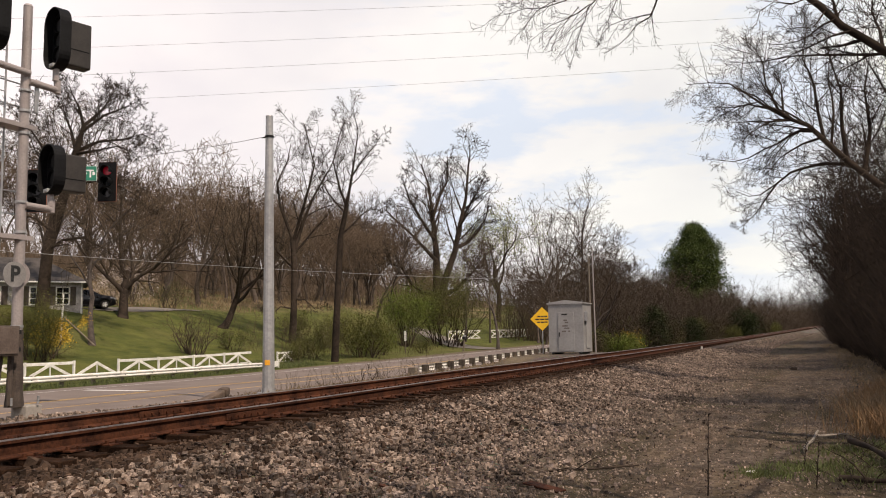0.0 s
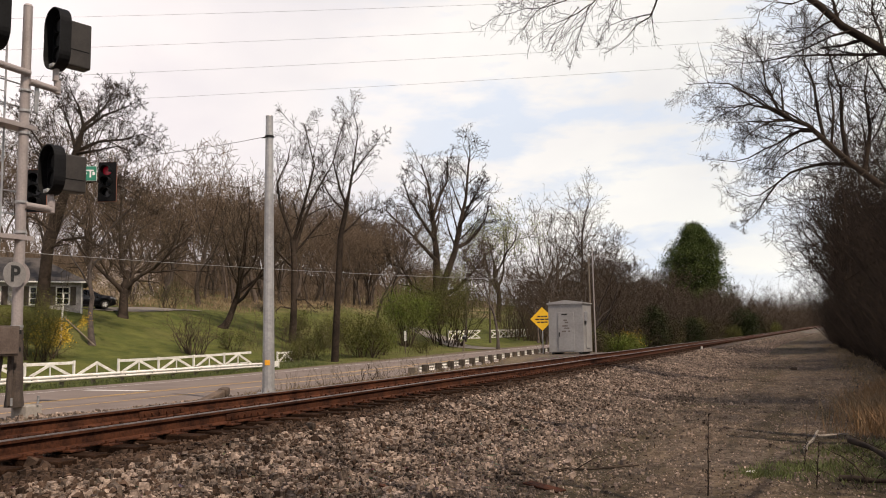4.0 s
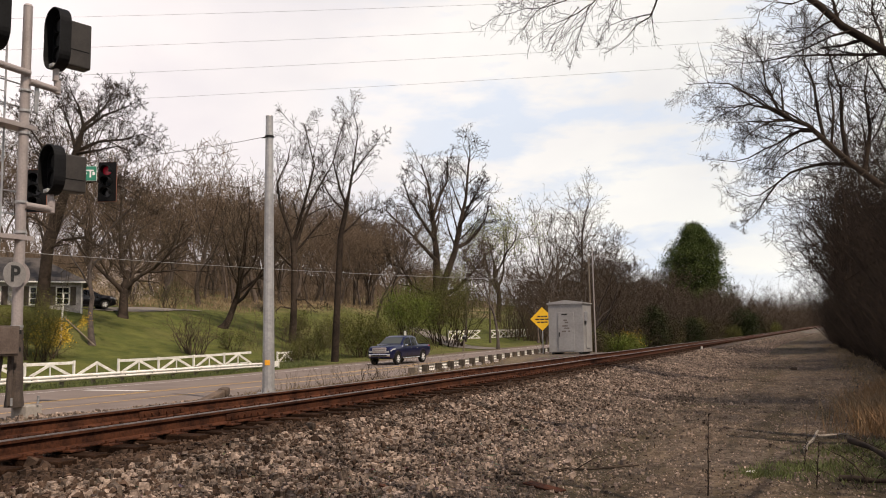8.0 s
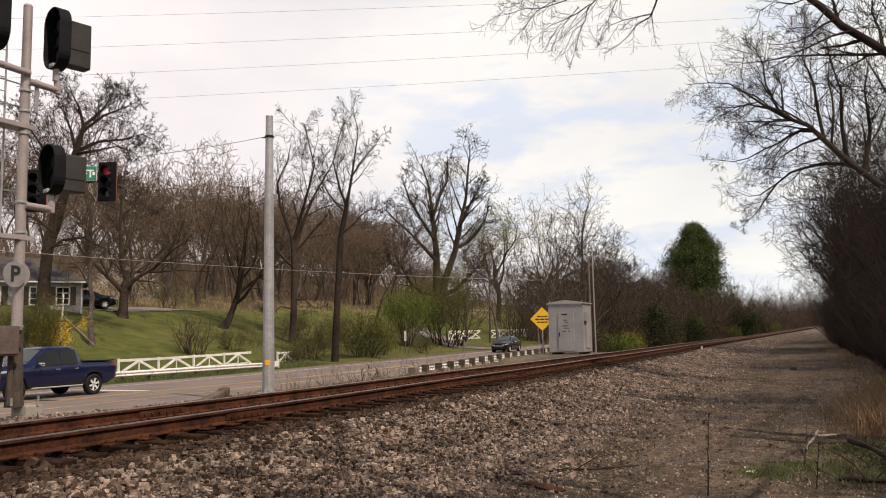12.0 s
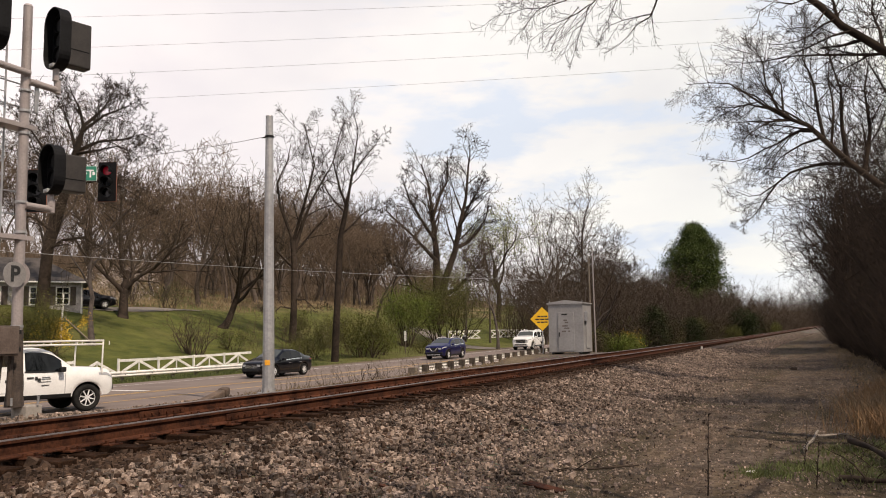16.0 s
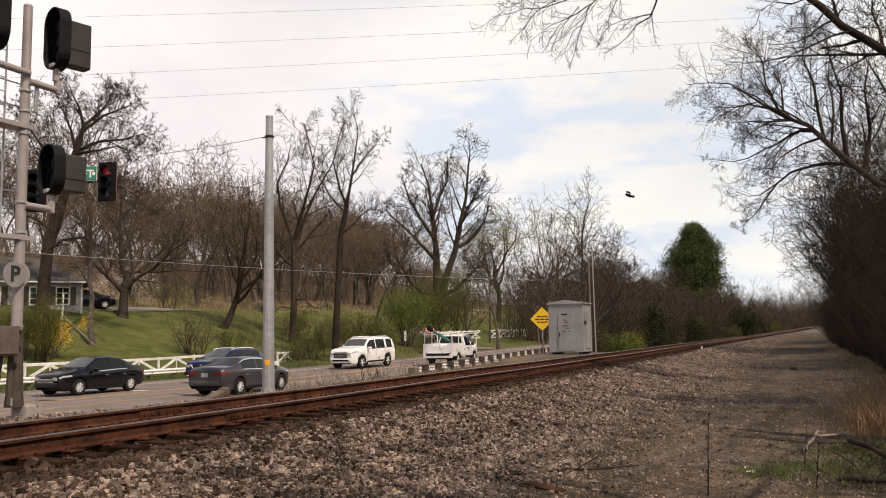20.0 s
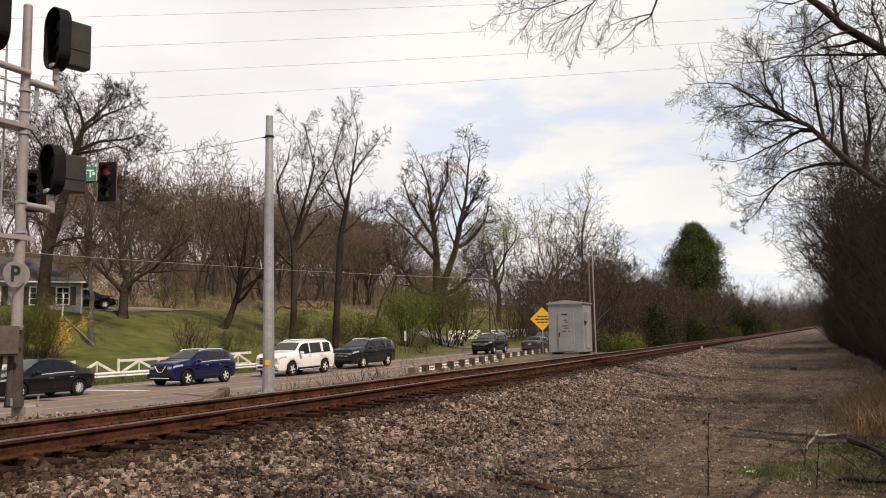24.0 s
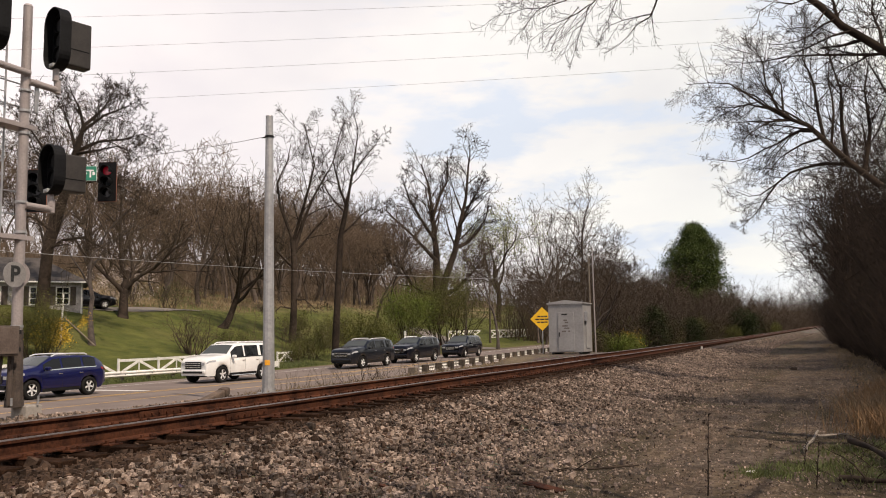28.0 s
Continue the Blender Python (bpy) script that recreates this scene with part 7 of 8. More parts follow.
for i in range(26):
    y = 66 + i * 2.9 + wood_rng.uniform(-1.5, 1.5)
    x = -(wood_rng.uniform(66, 88) if i % 2 else wood_rng.uniform(60, 74))
    k = 31 + wood_rng.randrange(4)
    low = (0.60 if y < -x * 1.15 else 0.82) if y < -x * 1.62 else 0.8
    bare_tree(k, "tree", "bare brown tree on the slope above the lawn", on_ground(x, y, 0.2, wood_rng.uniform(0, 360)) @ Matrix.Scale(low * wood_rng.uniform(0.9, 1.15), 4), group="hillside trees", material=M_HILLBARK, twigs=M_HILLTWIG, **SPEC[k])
for i in range(34):
    y, k = 104 + i * 4.6 + wood_rng.uniform(-3, 3), 31 + wood_rng.randrange(4)
    bare_tree(k, "tree", "bare grey tree of the thicket across the road", on_ground(-wood_rng.uniform(30, min(47, 0.33 * y)), y, 0.2, wood_rng.uniform(0, 360)) @ Matrix.Scale(wood_rng.uniform(0.7, 0.98) * (0.72 if y < 130 else 1.0), 4), group="railside trees", material=M_BARK, twigs=M_GREYTWIG, **SPEC[k])
for i in range(14):
    d, k = 66 + i * 2.2 + wood_rng.uniform(-2, 2), 31 + wood_rng.randrange(4)
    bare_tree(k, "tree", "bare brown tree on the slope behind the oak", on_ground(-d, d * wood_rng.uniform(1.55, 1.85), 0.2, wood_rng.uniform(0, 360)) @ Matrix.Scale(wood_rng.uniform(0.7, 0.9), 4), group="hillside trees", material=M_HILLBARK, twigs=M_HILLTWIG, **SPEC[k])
# far side of the railway, beyond the cabinet
for i in range(40):
    y = 84 + i * 5.6 + wood_rng.uniform(-3, 3)
    x = -wood_rng.uniform(12.5, 17) if i % 2 else -wood_rng.uniform(29.5, 40)
    k = 31 + wood_rng.randrange(4)
    sc = wood_rng.uniform(0.45, 0.65) * (0.75 if x > -20 else 1.15)
    bare_tree(k, "tree", "bare tree of the thicket beside the railway", on_ground(x, y, 0.2, wood_rng.uniform(0, 360)) @ Matrix.Scale(sc, 4), group="railside trees", material=M_BARK, twigs=M_GREYTWIG, **SPEC[k])
# wood on the near side
DARK = {41: dict(WOOD, height=16, fork=0.15, twig=0.014, dens=0.9), 42: dict(ROUND, height=15, twig=0.014), 43: dict(WOOD, height=18, fork=0.2, twig=0.014, spread=0.6)}
for i in range(64):
    y = -22 + i * 3.4 + wood_rng.uniform(-1.5, 1.5)
    x = wood_rng.uniform(5.0, 8.0) if i % 3 else wood_rng.uniform(8, 14)
    if y < 36:
        x = wood_rng.uniform(6.5, 16) if y < 9 else wood_rng.uniform(10.5, 18)
    x += float(bend(y)) * 0.8
    k = 41 + wood_rng.randrange(3)
    sc = wood_rng.uniform(0.62, 0.98)
    bare_tree(k, "tree", "dark bare tree of the dense wood beside the track", on_ground(x, y, 0.2, wood_rng.uniform(0, 360)) @ Matrix.Scale(sc, 4), M_DARKTWIG, M_DARKTWIG, group="woodland edge trees", **DARK[k])
# trees out of view, added to keep the sun off the wood's edge
for i in range(70):
    m = on_ground(wood_rng.uniform(10, 30), wood_rng.uniform(-20, 110), 0.2, wood_rng.uniform(0, 360)) @ Matrix.Scale(wood_rng.uniform(0.7, 1.1), 4)
    bare_tree(41 + i % 3, "tree", "", m, M_DARKTWIG, M_DARKTWIG, mass=deep_wood, **DARK[41 + i % 3])
for i in range(22):
    y = wood_rng.uniform(42, 115)
    m = on_ground(y * wood_rng.uniform(0.045, 0.085), y, 0.2, wood_rng.uniform(0, 360)) @ Matrix.Scale(wood_rng.uniform(0.75, 1.02), 4)
    bare_tree(41 + i % 3, "tree", "tall dark bare tree at the edge of the wood", m, M_DARKTWIG, M_DARKTWIG, group="woodland edge trees", **DARK[41 + i % 3])
for x, y, sc in ((-16, 230, 0.7), (-14, 280, 0.8), (30, 250, 1.0), (2, 345, 0.8), (-12, 350, 0.9), (16, 350, 0.8), (-25, 345, 1.0), (32, 340, 1.0)):
    bare_tree(32, "tree", "distant bare tree where the railway leaves sight", on_ground(x, y, 0.2, x * 40) @ Matrix.Scale(sc, 4), group="railside trees", **SPEC[32])


def evergreen(key, label, m, height, width, material, clumps, leaf, name="evergreen_tree"):
    """A conifer: trunk, whorled branches and clumps of needles with gaps between."""
    rng = random.Random(key)
    lines, tips = [], []
    for i in range(clumps):
        t = (i + rng.random()) / clumps
        z = height * (0.12 + 0.86 * t)
        prof = math.sin(min(1.0, (1.02 - t) * 1.9) * math.pi / 2) ** 0.8
        R = width / 2 * prof * rng.uniform(0.55, 1.12)
        a = rng.uniform(0, 6.283)
        tip = np.array([R * math.cos(a), R * math.sin(a), z + R * 0.15])
        lines.append(([np.array([0, 0, z - R * 0.25]), tip * np.array([0.5, 0.5, 1]), tip], [0.05, 0.035, 0.012]))
        for q in range(5):
            tips.append(tip * np.array([1 - 0.12 * q, 1 - 0.12 * q, 1]) + np.array([rng.gauss(0, 0.25), rng.gauss(0, 0.25), rng.gauss(0, 0.2)]))
    ob = thing(name, label, "tree", m)
    part("trunk", tube_mesh("trunk", [([(0, 0, -0.2), (0.05, 0, height * 0.5), (0, 0, height * 0.97)], [0.022 * height, 0.014 * height, 0.02])], M_BARK), None, ob)
    part("branchwork", tube_mesh("branchwork", lines, M_BARK), None, ob)
    part("foliage", leaf_mesh("foliage", tips, (material, *leaf), key), None, ob)
    return ob


evergreen(81, "dense dark green pine with rounded top", on_ground(-20.2, 178, 0.2), 23.0, 13.0, M_PINE, 700, (26, 0.24, 0.50))
for i in range(22):
    y, k = 62 + i * 4.5 + wood_rng.uniform(-2, 2), 31 + wood_rng.randrange(4)
    bare_tree(k, "tree", "small bare tree of the railside thicket", on_ground(-wood_rng.uniform(12.8, 16.5), y, 0.2, wood_rng.uniform(0, 360)) @ Matrix.Scale(wood_rng.uniform(0.22, 0.36), 4), group="railside trees", material=M_BARK, twigs=M_GREYTWIG, **SPEC[k])
M_DULL = surf("dull_brown_olive_leaf", (0.028, 0.024, 0.013), (0.070, 0.058, 0.032), 0.7, 0.8, 0, 0, 6, 0.35, island=True, spec=0.1)
M_DARKPINE = surf("dark_evergreen_leaf", (0.012, 0.018, 0.007), (0.036, 0.044, 0.016), 0.7, 0.7, 0, 0, 6, 0.3, island=True, spec=0.1)
for i in range(30):
    y = 58 + i * 5.2 + wood_rng.uniform(-2.5, 2.5)
    dull = i % 3 != 1
    bush(64 + dull, "bush", "tangled brown bush of the railside thicket" if dull else "low olive bush beside the railway", on_ground(-wood_rng.uniform(12.6, 17.5) + float(bend(y)), y, 0.05, i * 50) @ Matrix.Scale(wood_rng.uniform(0.8, 1.7), 4), 2.4, 4.0, (M_DULL if dull else M_OLIVE, 5, 0.07, 0.26), stems=16)
for i in range(16):
    y, k = 60 + i * 7.5 + wood_rng.uniform(-3, 3), 31 + wood_rng.randrange(4)
    bare_tree(k, "tree", "small bare tree of the railside thicket", on_ground(-wood_rng.uniform(14.5, 18.0) + float(bend(y)), y, 0.2, wood_rng.uniform(0, 360)) @ Matrix.Scale(wood_rng.uniform(0.34, 0.52), 4), group="railside trees", material=M_BARK, twigs=M_GREYTWIG, **SPEC[k])
evergreen(82, "small dark evergreen beside the railway", on_ground(-12.9, 78, 0.1), 3.8, 3.2, M_DARKPINE, 120, (26, 0.10, 0.24), "evergreen_bush")
evergreen(83, "small round dark evergreen beside the railway", on_ground(-12.2, 100, 0.1), 3.0, 2.6, M_DARKPINE, 110, (26, 0.09, 0.20), "evergreen_bush")
evergreen(84, "low dark evergreen bush near the far bend", on_ground(-9.6, 150, 0.1), 4.6, 6.0, M_DARKPINE, 140, (26, 0.16, 0.36), "evergreen_bush")

bush(51, "bush", "large olive-brown bush with dark stems by the driveway", on_ground(-38.0, 88, 0.05), 9.4, 15.0, (M_OLIVE, 13, 0.085, 0.42), stems=30, material=M_DARKTWIG, lift=1.9)
bush(56, "bush", "bright green leafy bush beside the road", on_ground(-38.6, 78.5, 0.05), 7.0, 4.6, (M_LEAF, 9, 0.08, 0.36), stems=22, material=M_DARKTWIG, lift=1.4)
bush(52, "bush", "low olive green bush at the roadside", on_ground(-34.4, 62, 0.05), 4.2, 7.0, (M_OLIVE, 8, 0.08, 0.26), stems=18)
bush(57, "bush", "low green bush under the slender tree", on_ground(-35.5, 66, 0.05), 3.0, 5.6, (M_LEAF, 6, 0.07, 0.25), stems=12)
for k, (x, y, sc) in enumerate([(-36.2, 56.0, 0.75), (-34.6, 51.5, 0.55), (-39.5, 64.0, 0.9), (-42.0, 71.0, 1.0), (-33.4, 71.5, 0.5), (-38.4, 58.0, 0.6), (-44.5, 66.0, 0.9)]):
    bush(66 + k % 2, "bush", "scruffy olive brush on the rough bank", on_ground(x, y, 0.05, 70 * k) @ Matrix.Scale(sc, 4), 3.4, 6.0, (M_OLIVE, 4, 0.07, 0.28), stems=14)
thicket("bank_brush", "thin bare brush on the bank behind the road", 520, lambda g, n: -g.uniform(34, 46, n), lambda g, n: g.uniform(52, 82, n), 0.8, 3.2, 0.012, M_TWIG, 77, 6, 0.35)
bush(53, "forsythia", "olive bush with fine leaves by the fence", on_ground(-41.6, 34.9, 0.05), 4.3, 6.0, (M_OLIVE, 16, 0.05, 0.28), stems=22)
bush(54, "forsythia", "forsythia bush with yellow flowers beside the olive bush", on_ground(-41.9, 36.3, 0.05), 3.2, 3.0, (M_FORSYTHIA, 6, 0.07, 0.14), stems=10)
bush(55, "bush", "bare many-stemmed bush on the lawn", on_ground(-40.4, 47.4, 0.05), 4.2, 4.6, None, stems=22)
bush(58, "bush", "small olive bush on the lawn", on_ground(-41.0, 52.5, 0.05), 2.2, 3.0, (M_SHRUB, 3, 0.06, 0.16), stems=10)
bush(59, "flowering_tree", "small tree with pale blossom near the cottage", on_ground(-62, 62, 0.05), 5.0, 7.5, (M_BLOSSOM, 2, 0.08, 0.3), stems=14, category="tree")
bush(60, "bush", "bare bush beside the driveway", on_ground(-56, 62, 0.05), 3.6, 5.0, (M_SHRUB, 2, 0.05, 0.25), stems=14)
bush(62, "bush", "yellow-flowered bush behind the thicket", on_ground(-13.4, 70, 0.05), 2.6, 2.8, (M_FORSYTHIA, 1, 0.07, 0.14), stems=9)
bush(63, "bush", "green bush beside the railway thicket", on_ground(-12.3, 61, 0.05), 1.9, 3.6, (M_LEAF, 8, 0.07, 0.25), stems=12)

# brush
def wood_edge(g, n):
    """The wood closes in on the track with distance; n stems in order of distance."""
    far = 15 + 175 * np.linspace(0, 1, n) ** 1.5
    return np.interp(far, [15, 30, 60, 100, 150, 190], [2.9, 2.7, 2.5, 2.6, 3.6, 6.0]) + np.abs(g.normal(0, 3.0, n))


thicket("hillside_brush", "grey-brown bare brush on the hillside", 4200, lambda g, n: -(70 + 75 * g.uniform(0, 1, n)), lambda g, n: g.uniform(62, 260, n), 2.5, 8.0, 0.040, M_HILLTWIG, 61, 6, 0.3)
thicket("railside_brush", "dense bare brush between railway and road", 1500, lambda g, n: -g.uniform(12.0, 18.5, n), lambda g, n: g.uniform(60, 260, n), 1.5, 5.0, 0.020, M_GREYTWIG, 63, 9, 0.5)
thicket("far_thicket", "dense bare thicket beyond the road", 5000, lambda g, n: -g.uniform(30, 41, n), lambda g, n: g.uniform(112, 300, n), 3.5, 10.0, 0.040, M_TWIG, 64, 6, 0.26)
thicket("woodland_brush", "dark tangled brush at the edge of the wood", 6500, wood_edge, lambda g, n: 15 + 175 * np.sort(g.uniform(0, 1, n)) ** 1.5, 1.5, 5.5, 0.016, M_DARKTWIG, 65, 9, 0.34)
thicket("woodland_undergrowth", "low dark undergrowth along the edge of the wood", 3600, lambda g, n: 2.7 + np.abs(g.normal(0, 1.6, n)), lambda g, n: 17 + 75 * g.uniform(0, 1, n) ** 1.4, 0.6, 2.4, 0.011, M_DARKTWIG, 69, 7, 0.4)
thicket("far_railside_wood", "low bare wood along the far bend of the railway", 1500, lambda g, n: -13.5 + np.abs(g.normal(0, 2.5, n)) * -1 + bend(np.linspace(130, 330, n)), lambda g, n: np.linspace(130, 330, n), 2.5, 6.5, 0.045, M_GREYTWIG, 70, 10, 0.5)
thicket("far_woodland_edge", "bare wood where the railway leaves sight", 3600, lambda g, n: g.uniform(-60, 90, n), lambda g, n: g.uniform(330, 420, n), 8.0, 14.0, 0.08, M_GREYTWIG, 66, 10, 0.4)
thicket("verge_weeds", "thin dry weeds on the gravel verge", 190, lambda g, n: -g.uniform(14.8, 17.6, n), lambda g, n: g.uniform(23.5, 39, n), 0.30, 1.10, 0.005, M_TWIG, 67, 7, 0.28)

# trees leaning over from the wood
def reach(m, *lines):
    """Bough lines given in the world, turned into the tree's own space."""
    o = np.array(m.translation)
    return [([np.array(p) - o for p in pts], r0, r1, n) for pts, r0, r1, n in lines]


edge = on_ground(4.6, 27.5, 0.2)
bough_tree(71, "tree", "dark tree with long boughs reaching over the gravel", edge, ([(0, 0, 0), (-0.2, 0, 2), (-0.5, 0.1, 4), (-0.9, 0, 6.5), (-1.1, 0.2, 10), (-1.3, 0.2, 13)], [0.34, 0.29, 0.27, 0.24, 0.17, 0.06]), reach(edge,
           ([(2.36, 27.30, 6.24), (1.50, 27.26, 7.09), (0.85, 27.22, 7.86), (0.48, 27.18, 8.30), (0.01, 27.14, 8.53), (-0.29, 27.10, 8.81), (-0.77, 27.06, 9.09), (-1.25, 27.02, 9.51), (-1.73, 26.98, 9.88), (-2.33, 26.94, 9.98), (-3.02, 26.90, 10.01)], 0.105, 0.010, 13),
           ([(-0.30, 27.20, 8.83), (-0.44, 27.30, 9.20), (-0.66, 27.40, 9.81), (-0.71, 27.50, 10.59), (-0.94, 27.60, 11.13), (-1.35, 27.70, 11.61)], 0.050, 0.008, 9),
           ([(-0.20, 27.20, 8.71), (-0.20, 27.10, 9.30), (-0.20, 27.00, 9.63), (-0.39, 26.90, 9.90), (-0.77, 26.80, 10.29)], 0.040, 0.008, 8),
           ([(-0.02, 27.15, 8.53), (-0.62, 27.23, 8.99), (-1.19, 27.31, 9.21), (-1.63, 27.39, 9.20), (-2.15, 27.47, 9.29), (-2.68, 27.55, 9.38)], 0.050, 0.008, 12),
           ([(0.01, 27.15, 8.51), (-0.55, 27.05, 8.52), (-0.89, 26.95, 8.36), (-1.23, 26.85, 8.14), (-1.45, 26.75, 7.84)], 0.040, 0.008, 10),
           ([(-0.55, 27.00, 8.49), (-1.13, 27.10, 8.60), (-1.64, 27.20, 8.64), (-2.24, 27.30, 8.85)], 0.030, 0.008, 9),
           ([(0.63, 27.20, 8.11), (0.23, 27.25, 8.17), (-0.10, 27.30, 8.04), (-0.44, 27.35, 7.85), (-0.78, 27.40, 7.75), (-1.30, 27.45, 7.51), (-1.73, 27.50, 7.45), (-2.59, 27.55, 7.63)], 0.060, 0.008, 11),
           ([(0.77, 27.30, 7.88), (0.29, 27.40, 7.78), (-0.13, 27.50, 7.58), (-0.39, 27.60, 7.44), (-0.66, 27.70, 7.13), (-0.93, 27.80, 6.90)], 0.045, 0.008, 10),
           ([(1.66, 27.40, 7.01), (0.81, 27.40, 7.10), (0.41, 27.40, 7.04), (-0.08, 27.40, 6.93), (-0.51, 27.40, 6.61), (-0.77, 27.40, 6.45), (-1.02, 27.40, 6.29), (-1.36, 27.40, 6.27), (-1.77, 27.40, 6.49)], 0.060, 0.008, 7),
           ([(-0.51, 27.40, 6.61), (-0.78, 27.45, 6.28), (-0.96, 27.50, 6.03), (-1.14, 27.55, 5.78), (-1.50, 27.60, 5.45), (-1.80, 27.65, 5.26)], 0.035, 0.008, 7),
           ([(0.91, 27.50, 7.91), (0.80, 27.56, 8.74), (0.73, 27.62, 9.67), (0.60, 27.68, 10.17), (0.46, 27.74, 10.58), (0.58, 27.80, 11.22), (0.66, 27.86, 11.79)], 0.060, 0.010, 12),
           ([(1.53, 27.80, 7.19), (1.45, 27.90, 8.38), (1.50, 28.00, 9.49), (1.27, 28.10, 10.47), (1.17, 28.20, 11.45)], 0.080, 0.012, 12),
           ([(1.99, 28.00, 6.83), (2.24, 28.10, 8.15), (2.17, 28.20, 9.45), (2.42, 28.30, 10.72)], 0.090, 0.014, 12)), M_DARKTWIG, twig=0.0036, depth=3, dens=1.5, short=0.62)
edge = on_ground(4.6, 12.0, 0.2)
bough_tree(72, "tree", "mossy tree with a thick limb overhanging the track side", edge, ([(0, 0, 0), (0.1, 0, 2), (0, 0.1, 3.6), (-0.1, 0.2, 5.6), (-0.2, 0.4, 8.5)], [0.34, 0.28, 0.26, 0.22, 0.1]), reach(edge,
           ([(4.5, 12.0, 3.6), (3.2, 12.2, 4.4), (2.06, 12.3, 5.30)], 0.11, 0.068, 2),
           ([(0.33, 12.3, 6.75), (-0.38, 12.40, 7.55), (-1.02, 12.40, 7.75), (-1.68, 12.40, 7.85), (-2.63, 12.40, 7.95), (-3.37, 12.40, 8.0)], 0.05, 0.012, 4),
           ([(1.44, 12.30, 5.58), (1.24, 12.32, 5.78), (1.00, 12.34, 6.01), (0.73, 12.36, 6.25), (0.47, 12.38, 6.60), (0.33, 12.40, 6.75), (0.05, 12.42, 7.11)], 0.068, 0.046, 5),
           ([(1.28, 12.30, 5.75), (1.09, 12.36, 5.77), (0.78, 12.42, 5.84), (0.43, 12.48, 5.91), (0.06, 12.54, 5.97), (-0.25, 12.60, 5.97), (-0.56, 12.66, 6.00), (-0.84, 12.72, 6.08)], 0.030, 0.004, 11),
           ([(0.83, 12.30, 6.13), (0.58, 12.25, 6.08), (0.28, 12.20, 5.95), (0.06, 12.15, 5.87), (-0.12, 12.10, 5.83)], 0.022, 0.004, 9),
           ([(0.65, 12.30, 6.33), (0.49, 12.38, 6.30), (0.30, 12.46, 6.20), (0.15, 12.54, 6.17), (-0.08, 12.62, 6.19), (-0.35, 12.70, 6.28)], 0.020, 0.004, 9),
           ([(0.53, 12.30, 6.47), (0.37, 12.22, 6.24), (0.15, 12.14, 6.24), (-0.03, 12.06, 6.22)], 0.015, 0.004, 7),
           ([(0.43, 12.30, 6.61), (0.29, 12.35, 6.62), (0.21, 12.40, 6.53), (0.09, 12.45, 6.46)], 0.013, 0.004, 6),
           ([(0.33, 12.30, 6.70), (0.10, 12.25, 6.63), (-0.12, 12.20, 6.69), (-0.31, 12.15, 6.57), (-0.37, 12.10, 6.35)], 0.013, 0.004, 8),
           ([(-1.61, 12.40, 7.62), (-1.74, 12.42, 7.20), (-1.81, 12.44, 7.02), (-1.89, 12.46, 6.88), (-2.11, 12.48, 6.79), (-2.21, 12.50, 6.68), (-2.40, 12.52, 6.53), (-2.63, 12.54, 6.44)], 0.022, 0.004, 6),
           ([(-1.85, 12.50, 6.93), (-2.07, 12.53, 6.94), (-2.34, 12.56, 6.93), (-2.53, 12.59, 6.90), (-2.70, 12.62, 6.76)], 0.012, 0.004, 7),
           ([(-2.22, 12.50, 7.60), (-2.36, 12.53, 7.36), (-2.47, 12.56, 7.16), (-2.57, 12.59, 6.96), (-2.68, 12.62, 6.82)], 0.013, 0.004, 6),
           ([(-2.42, 12.40, 7.60), (-2.66, 12.43, 7.33), (-2.85, 12.46, 7.19), (-2.91, 12.49, 6.98), (-3.11, 12.52, 6.88), (-3.22, 12.55, 6.68), (-3.29, 12.58, 6.56)], 0.016, 0.004, 7),
           ([(-2.81, 12.50, 7.27), (-3.05, 12.53, 7.16), (-3.25, 12.56, 7.11), (-3.50, 12.59, 7.07), (-3.70, 12.62, 6.97), (-3.91, 12.65, 6.87)], 0.013, 0.004, 9),
           ([(-2.73, 12.40, 7.52), (-3.20, 12.43, 7.37), (-3.59, 12.46, 7.33), (-3.89, 12.49, 7.39), (-4.19, 12.52, 7.36), (-4.51, 12.55, 7.38)], 0.014, 0.004, 11),
           ([(-3.12, 12.50, 7.63), (-3.37, 12.53, 7.46), (-3.72, 12.56, 7.34), (-3.88, 12.59, 7.19), (-3.99, 12.62, 7.07)], 0.012, 0.004, 9),
           ([(-3.02, 12.60, 7.30), (-3.22, 12.63, 7.13), (-3.38, 12.66, 6.98), (-3.54, 12.69, 6.68)], 0.010, 0.004, 6),
           ([(-2.96, 12.60, 7.03), (-3.04, 12.63, 6.86), (-3.10, 12.66, 6.70), (-3.22, 12.69, 6.39)], 0.009, 0.004, 5),
           ([(-3.59, 12.50, 7.77), (-3.85, 12.53, 7.59), (-4.06, 12.56, 7.52), (-4.32, 12.59, 7.46)], 0.010, 0.004, 8)), M_DARKTWIG, twig=0.0024, sag=-0.05, depth=2, dens=1.6, short=0.75)
